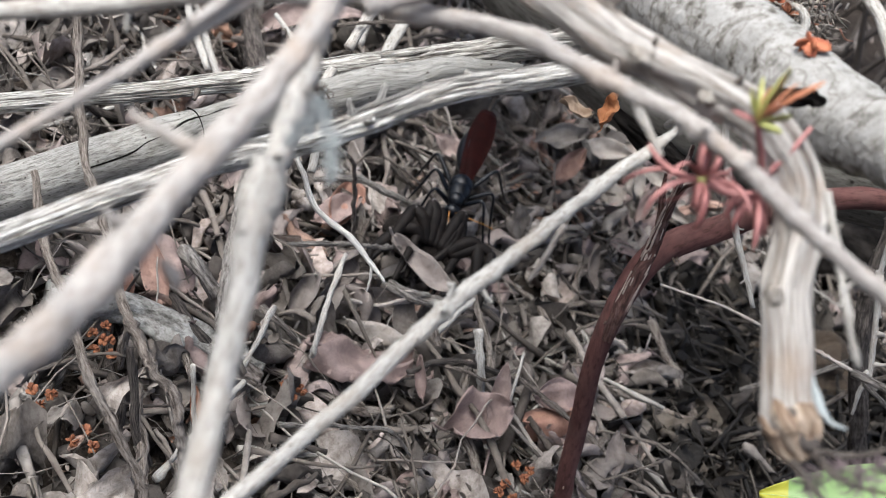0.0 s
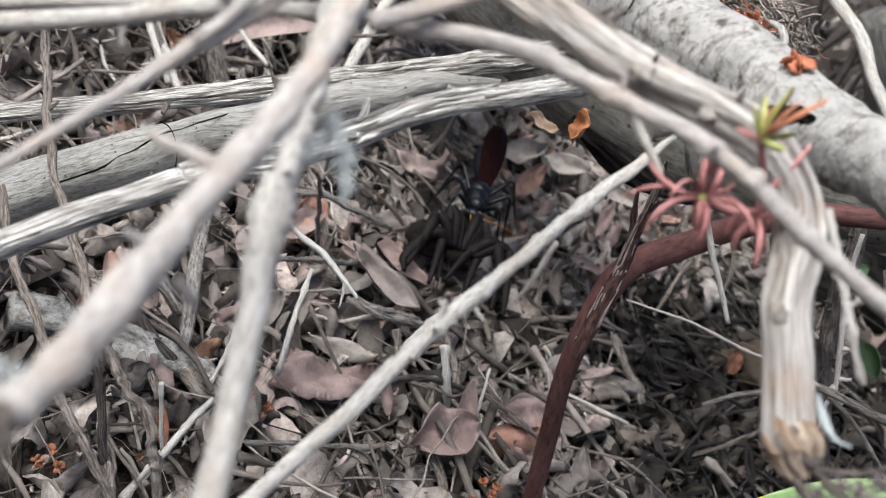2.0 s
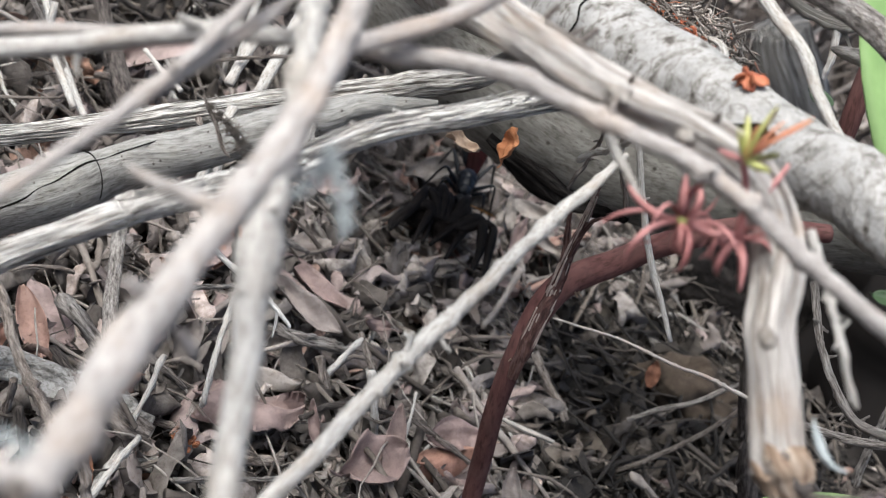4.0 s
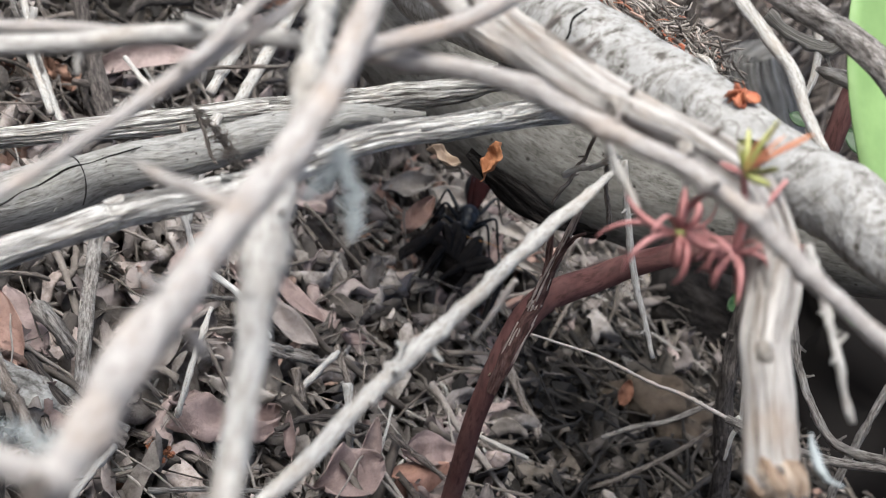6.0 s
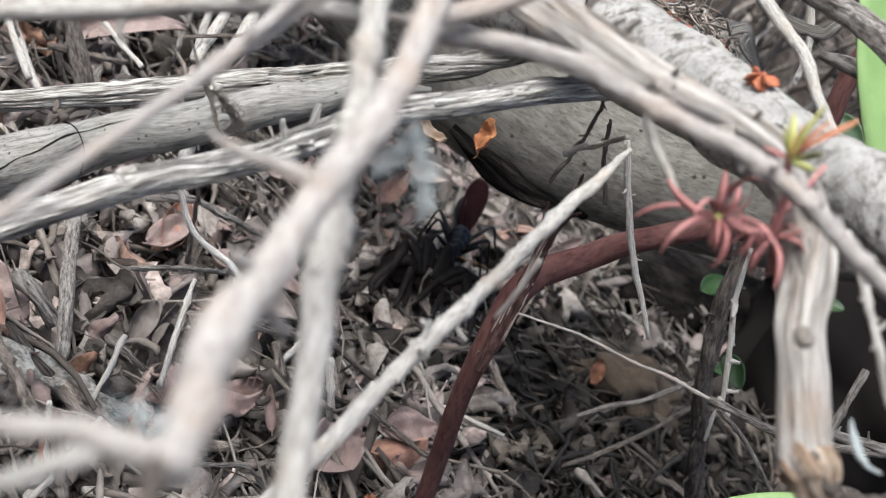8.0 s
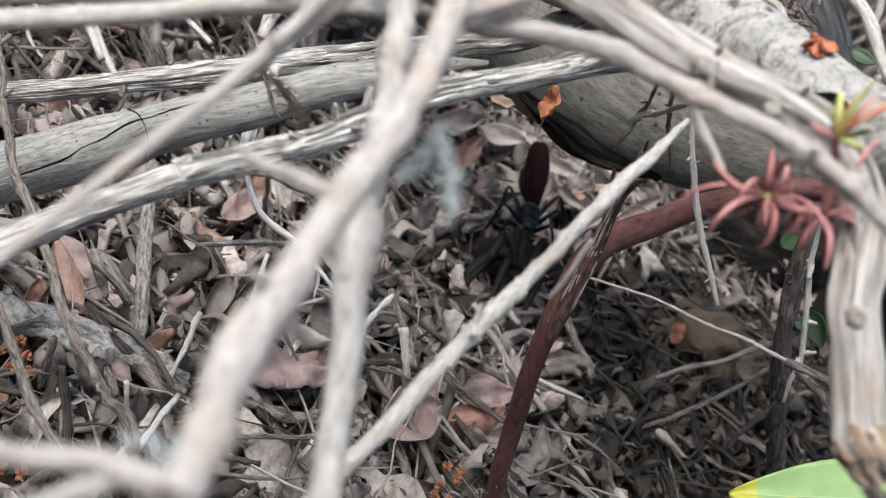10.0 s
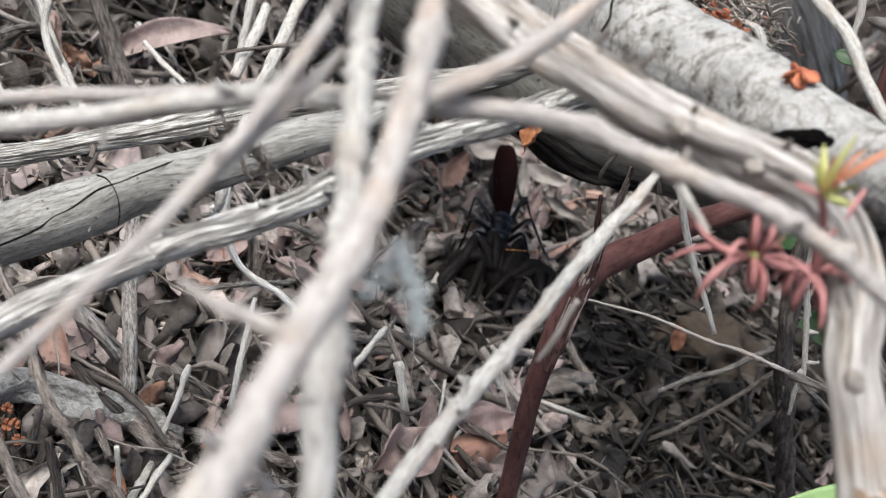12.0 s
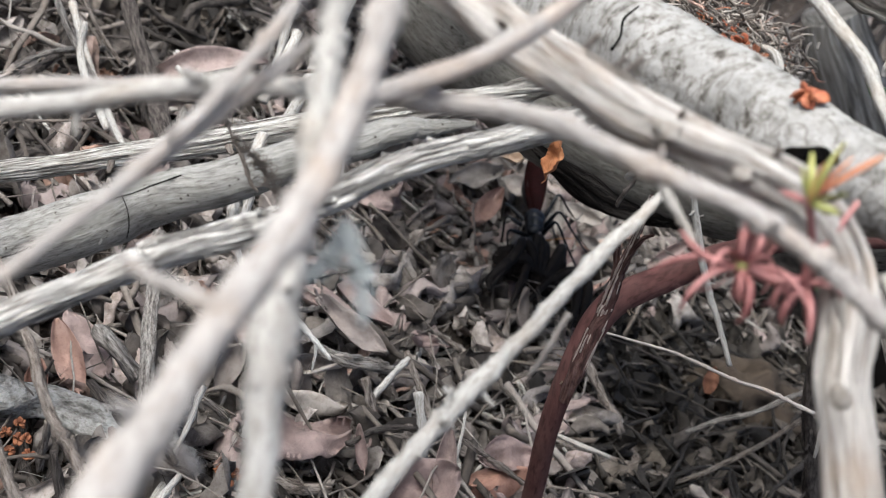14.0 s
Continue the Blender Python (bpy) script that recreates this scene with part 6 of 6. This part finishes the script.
def log_debris():
    """Bark scraps and dead grass caught behind the log."""
    rng = random.Random(9)
    bm = bmesh.new()
    a, b = Vector((0.0109, -0.1040, 0.1349)), Vector((0.0262, -0.1262, 0.1391))
    for _ in range(1100):
        s = rng.random()
        p = a.lerp(b, s) + RIGHT * rng.uniform(-0.002, 0.006) + UP * rng.uniform(-0.003, 0.004) - BACK * rng.uniform(0.0, 0.012)
        d = Vector((rng.gauss(0, 1), rng.gauss(0, 1), rng.gauss(0, 0.6))).normalized() * rng.uniform(0.0015, 0.005)
        arch = Vector((rng.gauss(0, 1), rng.gauss(0, 1), rng.gauss(0, 1))) * 0.0007
        r = rng.uniform(0.00008, 0.00026)
        tube(bm, [(*p, r), (*(p + d * 0.5 + arch * 0.5), r), (*(p + d), r * 0.6)], 4, 3)
    tagged(part("bark_scraps", bm, M_STRAW), "heap of bark scraps and straw caught behind the log", "debris", kind="stuff")
    stick("curled_bark", rows((0.0231, -0.1295, 0.1360, 0.00061), (0.0253, -0.1301, 0.1376, 0.00086), (0.0257, -0.1292, 0.1398, 0.00086), (0.0241, -0.1283, 0.1413, 0.00060), (0.0224, -0.1271, 0.1410, 0.00035)), M_PALE, "pale curled hook of bark on the log", "bark", 10, 8, 0.3, 0.1, 95.0)


log_debris()


# ---- brush behind the logs ----
def build_brush():
    rng = random.Random(31)
    bm = bmesh.new()
    for _ in range(420):
        x, y = rng.uniform(0.0, 0.75), rng.uniform(0.22, 1.4)
        h = rng.uniform(0.04, 0.20)
        lean = Vector((rng.gauss(0, 0.45), rng.gauss(0, 0.45), 1)) * h
        z0 = ground_height(x, y)
        r = rng.uniform(0.0008, 0.0026)
        mid = Vector((rng.gauss(0, 0.012), rng.gauss(0, 0.012), 0))
        tube(bm, [(x, y, z0, r), (*(Vector((x, y, z0)) + lean * 0.5 + mid), r * 0.8), (*(Vector((x, y, z0)) + lean), r * 0.4)], 5, 4, 0.3, 0, rng.random())
    return tagged(part("dead_brush", bm, M_TWIGS), "thicket of dead grey-brown twigs standing in litter", "brush", kind="stuff")


build_brush()

# ---- unseen shrub, added overhead to shade the hollow ----
def build_shade_shrub():
    root = tagged(new("shrub"), "unseen evergreen shrub with red stems, added to shade the hollow", "shrub")
    rng = random.Random(12)
    heart = Vector((0.06, 0.14, 0.38))
    foot = Vector((0.36, 0.42, -0.01))
    bm = bmesh.new()
    tube(bm, [(*foot, 0.012), (0.33, 0.40, 0.12, 0.011), (0.25, 0.33, 0.27, 0.009), (*heart, 0.006)], 12, 8, 0.1)
    part("trunk", bm, M_RED, root)
    tips = []
    for k in range(26):
        d = Vector((rng.gauss(0, 1), rng.gauss(0, 1), rng.gauss(0.1, 0.6))).normalized()
        start = foot.lerp(heart, rng.uniform(0.6, 1.0)) + Vector((0, 0, 0.05))
        e = heart + Vector((d.x * 0.17, d.y * 0.13, d.z * 0.07))
        bm = bmesh.new()
        tube(bm, [(*start, 0.004), (*(start.lerp(e, 0.5) + Vector((0, 0, 0.02))), 0.003), (*e, 0.0012)], 7, 5, 0.1)
        part("limb", bm, M_RED, root)
        tips.append((start, e))
    base = leaf_grid(1.0, 0.6, 0.4, 0.5, 0.04, 3, 4, 6)
    verts, faces, count = [], [], 0
    for _ in range(1500):
        a, b = tips[rng.randrange(len(tips))]
        p = a.lerp(b, rng.uniform(0.35, 1.08)) + Vector((rng.gauss(0, 0.022), rng.gauss(0, 0.022), rng.gauss(0, 0.018)))
        m = np.array(Matrix.Translation(p) @ Euler((rng.gauss(0, 0.7), rng.gauss(0, 0.7), rng.uniform(0, 6.28))).to_matrix().to_4x4() @ Matrix.Scale(rng.uniform(0.02, 0.032), 4))
        verts.append(base[0] @ m[:3, :3].T + m[:3, 3])
        faces += [tuple(i + count for i in f) for f in base[1]]
        count += len(base[0])
    me = bpy.data.meshes.new("crown")
    me.from_pydata(np.vstack(verts).tolist(), [], faces)
    me.materials.append(M_SHADE_GREEN)
    me.shade_smooth()
    new("crown", me).parent = root


build_shade_shrub()


# ---- wasp and spider ----
def build_wasp():
    root = tagged(new("spider_wasp"), "blue-black wasp with rust-red wings dragging a spider", "wasp")
    bm = bmesh.new()
    blob(bm, (0, 0, 0), (0.0017, 0.0021, 0.0019), 14, 10, 0.05)
    for sy in (-1, 1):
        blob(bm, (0.0005, sy * 0.0016, 0.0004), (0.0008, 0.0007, 0.0011), 8, 6, 0.0)
    hung("head", bm, M_BLACK, root, (0.0085, 0, 0.0115))
    bm = bmesh.new()
    blob(bm, (0, 0, 0), (0.0050, 0.0026, 0.0028), 18, 12, 0.08, 2.0)
    blob(bm, (0.0038, 0, 0.0004), (0.0020, 0.0020, 0.0019), 12, 8, 0.05)
    blob(bm, (-0.0018, 0, 0.0004), (0.0030, 0.0029, 0.0029), 14, 10, 0.06)
    hung("thorax", bm, M_BLACK, root, (0.0018, 0, 0.0125))
    bm = bmesh.new()
    tube(bm, [(0.001, 0, 0, 0.0005), (-0.001, 0, 0.0002, 0.0007), (-0.005, -0.0004, 0.0004, 0.0022), (-0.011, -0.0008, 0.0004, 0.0030), (-0.017, -0.0008, 0, 0.0024), (-0.0235, -0.0006, -0.0008, 0.0004)], 16, 6, 0.03)
    hung("abdomen", bm, M_BLACK, root, (-0.0035, 0, 0.0125))
    for sy in (-1, 1):
        bm = bmesh.new()
        n_ = 16
        top, low = [], []
        for i in range(n_ + 1):
            u = i / n_
            half = 0.0034 * (math.sin(math.pi * min(1, 0.05 + 0.86 * u)) ** 0.55) * (0.5 + 0.55 * u)
            for vs, dz in ((top, 0.00006), (low, -0.00006)):
                vs.append([bm.verts.new((-0.0285 * u - 0.0008 * f * sy * u, sy * (0.0002 + 0.0005 * u) + f * half, 0.0011 * (1 - f * f) * u + 0.0002 * math.sin(9 * u + f * 3) + dz)) for f in (-1, -0.5, 0, 0.5, 1)])
        for i in range(n_):
            for k in range(4):
                bm.faces.new((top[i][k], top[i][k + 1], top[i + 1][k + 1], top[i + 1][k]))
                bm.faces.new((low[i][k + 1], low[i][k], low[i + 1][k], low[i + 1][k + 1]))
            for k in (0, 4):
                bm.faces.new((top[i][k], top[i + 1][k], low[i + 1][k], low[i][k]))
        bm.faces.new(top[-1] + low[-1][::-1])
        wing = hung("wing", bm, M_WING, root, (0.0005, 0.0004 + sy * 0.0006, 0.0147 + sy * 0.0002), "rust-red veined wing")
        wing.rotation_euler = (radians(-8), radians(2), radians(sy * 2.0 - 1.0))
    for sy, ends in ((1, ((0.0010, 0.0038, 0.0006), (0.0012, 0.0070, 0.0006), (0.0010, 0.0098, 0.0))), (-1, ((0.0022, 0.0004, -0.0008), (0.0040, 0.0012, -0.0022), (0.0054, 0.0020, -0.0042)))):
        bm = bmesh.new()
        tube(bm, [(0, 0, 0, 0.00014)] + [(*e, 0.00013 - 0.00003 * i) for i, e in enumerate(ends)], 6, 5)
        hung("antenna", bm, M_ANT, root, (0.0100, sy * 0.0007, 0.0125), "thin orange antenna")
    legs = []
    for k, (hx, ex, ey) in enumerate(((0.0045, 0.006, 0.0080), (0.0020, -0.002, 0.0105), (-0.0010, -0.014, 0.0095))):
        for sy in (-1, 1):
            bm = bmesh.new()
            e = Vector((ex, sy * ey, -0.0098))
            knee = Vector((e.x * 0.45, e.y * 0.55, 0.0045))
            ankle = Vector((e.x * 0.85, e.y * 0.9, -0.0075))
            tube(bm, [(0, 0, 0, 0.0006), (*(knee * 0.5 + Vector((0, 0, 0.0006))), 0.0006), (*knee, 0.00036), (*knee.lerp(ankle, 0.5), 0.00034), (*ankle, 0.00024), (*e, 0.00016), (*(e + Vector((e.x * 0.25, e.y * 0.18, -0.0002))), 0.00012)], 7, 5)
            legs.append((hung("leg", bm, M_BLACK, root, (hx, sy * 0.0016, 0.0105)), k, sy, (hx, sy * 0.0016, 0.0105)))
    root.scale = (1.13, 1.13, 1.13)
    return root, legs


def bristles(bm, p, d, ln, hr):
    """One short hair standing on the skin."""
    e = p + d * ln + Vector((hr.gauss(0, 0.0003), hr.gauss(0, 0.0003), -0.0002))
    w = d.orthogonal().normalized() * 0.00008
    x = d.cross(w)
    tip = bm.verts.new(e)
    ring = [bm.verts.new(p + w), bm.verts.new(p - w * 0.5 + x), bm.verts.new(p - w * 0.5 - x)]
    for a in range(3):
        bm.faces.new((ring[a], ring[(a + 1) % 3], tip))


def build_spider():
    """Hauled along with its legs folded up and bunched beneath the wasp's jaws."""
    root = tagged(new("large_spider"), "limp dark brown hairy spider with bunched legs", "spider")
    hr = random.Random(5)
    hair = bmesh.new()

    def shag(center, size, n, ln):
        for _ in range(n):
            d = Vector((hr.gauss(0, 1), hr.gauss(0, 1), hr.gauss(0.3, 1))).normalized()
            bristles(hair, Vector(center) + Vector((d.x * size[0], d.y * size[1], d.z * size[2])) * 0.97, d, hr.uniform(0.6, 1.2) * ln, hr)
    bm = bmesh.new()
    blob(bm, (0, 0, 0), (0.0048, 0.0042, 0.0030), 22, 14, 0.3, 1.0)
    hung("abdomen", bm, M_SPIDER, root, (-0.0010, -0.0066, 0.0028))
    shag((-0.0010, -0.0066, 0.0028), (0.0048, 0.0042, 0.0030), 420, 0.0015)
    bm = bmesh.new()
    blob(bm, (0, 0, 0), (0.0042, 0.0048, 0.0030), 18, 12, 0.08, 4.0)
    for sy in (-1, 1):
        blob(bm, (-0.0042, sy * 0.0014, -0.0004), (0.0018, 0.0011, 0.0015), 10, 8, 0.05)
    hung("front_body", bm, M_SPIDER, root, (0.0002, 0.0018, 0.0036))
    shag((0.0002, 0.0018, 0.0036), (0.0042, 0.0048, 0.0030), 260, 0.0012)
    rng = random.Random(2)
    for k in range(8):
        u = k / 7
        y0 = -0.0098 + 0.0200 * u
        hip = Vector((0.0020, 0.0010 + (y0 - 0.0010) * 0.35, 0.0058))
        knee = Vector((-0.0052 + 0.0060 * (2 * u - 1) ** 2 + rng.uniform(-0.0024, 0.0024), y0 * 0.98 + rng.uniform(-0.0016, 0.0016), 0.0122 - 0.0038 * abs(2 * u - 1) + rng.uniform(-0.0022, 0.0018)))
        shin = knee + Vector((0.0062, (u - 0.5) * 0.0050 + rng.uniform(-0.0012, 0.0012), -0.0042))
        foot = Vector((0.0110 + rng.uniform(-0.0030, 0.0030), y0 * 1.30 + rng.uniform(-0.0030, 0.0030), 0.0016))
        bm = bmesh.new()
        tube(bm, [(0, 0, 0, 0.0012), (*(hip.lerp(knee, 0.55) - hip + Vector((-0.0006, 0, 0.0014))), 0.00145), (*(knee - hip), 0.00115), (*(knee.lerp(shin, 0.45) - hip + Vector((0, 0, 0.0005))), 0.00135), (*(shin - hip), 0.0011), (*(shin.lerp(foot, 0.55) - hip), 0.0008), (*(foot - hip), 0.00045)], 10, 5, 0.12, 0, k + 1.0)
        leg = hung("leg", bm, M_SHANK, root, hip)
        for _ in range(90):
            s = hr.random()
            p = knee.lerp(shin, s * 2) if s < 0.5 else shin.lerp(foot, s * 2 - 1)
            d = Vector((hr.gauss(0, 1), hr.gauss(0, 1), hr.gauss(0.2, 1))).normalized()
            bristles(hair, p + d * 0.0008, d, hr.uniform(0.0005, 0.0011), hr)
        for at, w in ((knee, 0.00075), (shin, 0.0004)):
            bm = bmesh.new()
            blob(bm, (0, 0, 0), (w * 1.2, w, w * 0.8), 8, 6, 0.3, k)
            hung("joint", bm, M_JOINT, leg, at - hip + Vector((0, 0, w * 0.7)), "pale bare joint")
    part("hair", hair, M_HAIR, root, "short brown bristles")
    root.scale = (1.2, 1.2, 1.2)
    return root


wasp, wasp_legs = build_wasp()
spider = build_spider()


def motions():
    """The wasp backs away over the litter, hauling the spider, then works round it under the log."""
    walk(wasp, [
        (0, pose(-0.0033, -0.0176, 0.0080, 12.0, 7.0, -79.5)),
        (0.5, pose(0.0014, 0.0014, 0.0080, 16.0, 10.5, -78.2)),
        (1, pose(-0.0001, -0.0010, 0.0080, 12.6, 10.5, -78.7)),
        (1.5, pose(0.0025, -0.0056, 0.0080, 8.1, 7.0, -85.3)),
        (2, pose(0.0081, 0.0035, 0.0080, 10.9, 3.5, -80.5)),
        (2.5, pose(0.0136, 0.0179, 0.0080, 15.8, 3.6, -81.8)),
        (3, pose(0.0152, 0.0286, 0.0080, 13.6, 7.1, -81.6)),
        (3.5, pose(0.0195, 0.0440, 0.0080, 8.5, 10.5, -80.5)),
        (4, pose(0.0229, 0.0524, 0.0080, 9.9, 10.4, -83.6)),
        (6.5, pose(0.0405, 0.0514, 0.0080, 24.4, 10.5, -86.3)),
        (7, pose(0.0455, 0.0465, 0.0080, 25.3, 10.4, -74.3)),
        (7.5, pose(0.0491, 0.0355, 0.0080, 20.1, 6.8, -84.1)),
        (8, pose(0.0444, 0.0276, 0.0080, 18.4, 3.4, -90.3)),
        (10.5, pose(0.0459, 0.0205, 0.0080, 28.3, 6.8, -80.2)),
        (11, pose(0.0419, 0.0293, 0.0080, 34.0, 3.4, -82.7)),
        (11.5, pose(0.0427, 0.0163, 0.0080, 32.2, 3.7, -81.9)),
        (12, pose(0.0406, 0.0199, 0.0080, 30.0, 7.3, -79.6)),
        (12.5, pose(0.0364, 0.0188, 0.0080, 35.2, 10.6, -73.2)),
        (13, pose(0.0410, 0.0281, 0.0080, 42.5, 10.3, -64.6)),
        (13.5, pose(0.0400, 0.0333, 0.0080, 42.7, 6.7, -67.5)),
        (14, pose(0.0404, 0.0450, 0.0080, 40.3, 3.4, -79.8)),
    ])
    walk(spider, [
        (0, pose(-0.0034, -0.0377, 0.0075, 0.0, 4.0, -79.5)),
        (0.5, pose(0.0009, -0.0188, 0.0075, 4.5, 1.6, -73.9)),
        (1, pose(0.0010, -0.0207, 0.0075, 5.9, -2.7, -70.9)),
        (1.5, pose(0.0047, -0.0223, 0.0075, 3.3, -3.8, -75.5)),
        (2, pose(0.0076, -0.0157, 0.0075, -1.5, -0.4, -70.8)),
        (2.5, pose(0.0122, -0.0022, 0.0075, -5.4, 3.4, -74.0)),
        (3, pose(0.0142, 0.0084, 0.0075, -5.6, 3.3, -77.3)),
        (3.5, pose(0.0200, 0.0237, 0.0075, -2.0, -0.8, -80.6)),
        (4, pose(0.0210, 0.0322, 0.0075, 3.0, -3.9, -88.1)),
        (6.5, pose(0.0377, 0.0314, 0.0075, -6.0, -2.9, -90.5)),
        (7, pose(0.0433, 0.0263, 0.0075, -3.7, -3.7, -74.2)),
        (7.5, pose(0.0453, 0.0157, 0.0075, 1.1, -0.1, -79.6)),
        (8, pose(0.0364, 0.0095, 0.0075, 5.2, 3.6, -82.4)),
        (10.5, pose(0.0437, 0.0005, 0.0075, -5.0, 2.2, -80.5)),
        (11, pose(0.0384, 0.0100, 0.0075, -0.9, 3.9, -87.3)),
        (11.5, pose(0.0393, 0.0013, 0.0075, 3.9, 1.0, -89.9)),
        (12, pose(0.0387, 0.0035, 0.0075, 6.0, -3.1, -89.4)),
        (12.5, pose(0.0353, -0.0014, 0.0075, 4.1, -3.6, -82.9)),
        (13, pose(0.0405, 0.0079, 0.0075, -0.7, 0.2, -72.2)),
        (13.5, pose(0.0403, 0.0131, 0.0075, -4.9, 3.7, -71.6)),
        (14, pose(0.0378, 0.0249, 0.0075, -5.8, 2.8, -79.5)),
    ])
    for ob, k, sy, at in wasp_legs:
        keys = []
        for i in range(57):
            t = i * 0.25
            ph = 2.3 * t + k * 2.1 + (1.5 if sy > 0 else 0.0)
            keys.append((t, pose(*at, 4 * math.sin(ph * 1.3) * sy, 3 * math.cos(ph), sy * 9 * math.sin(ph))))
        walk(ob, keys)


motions()
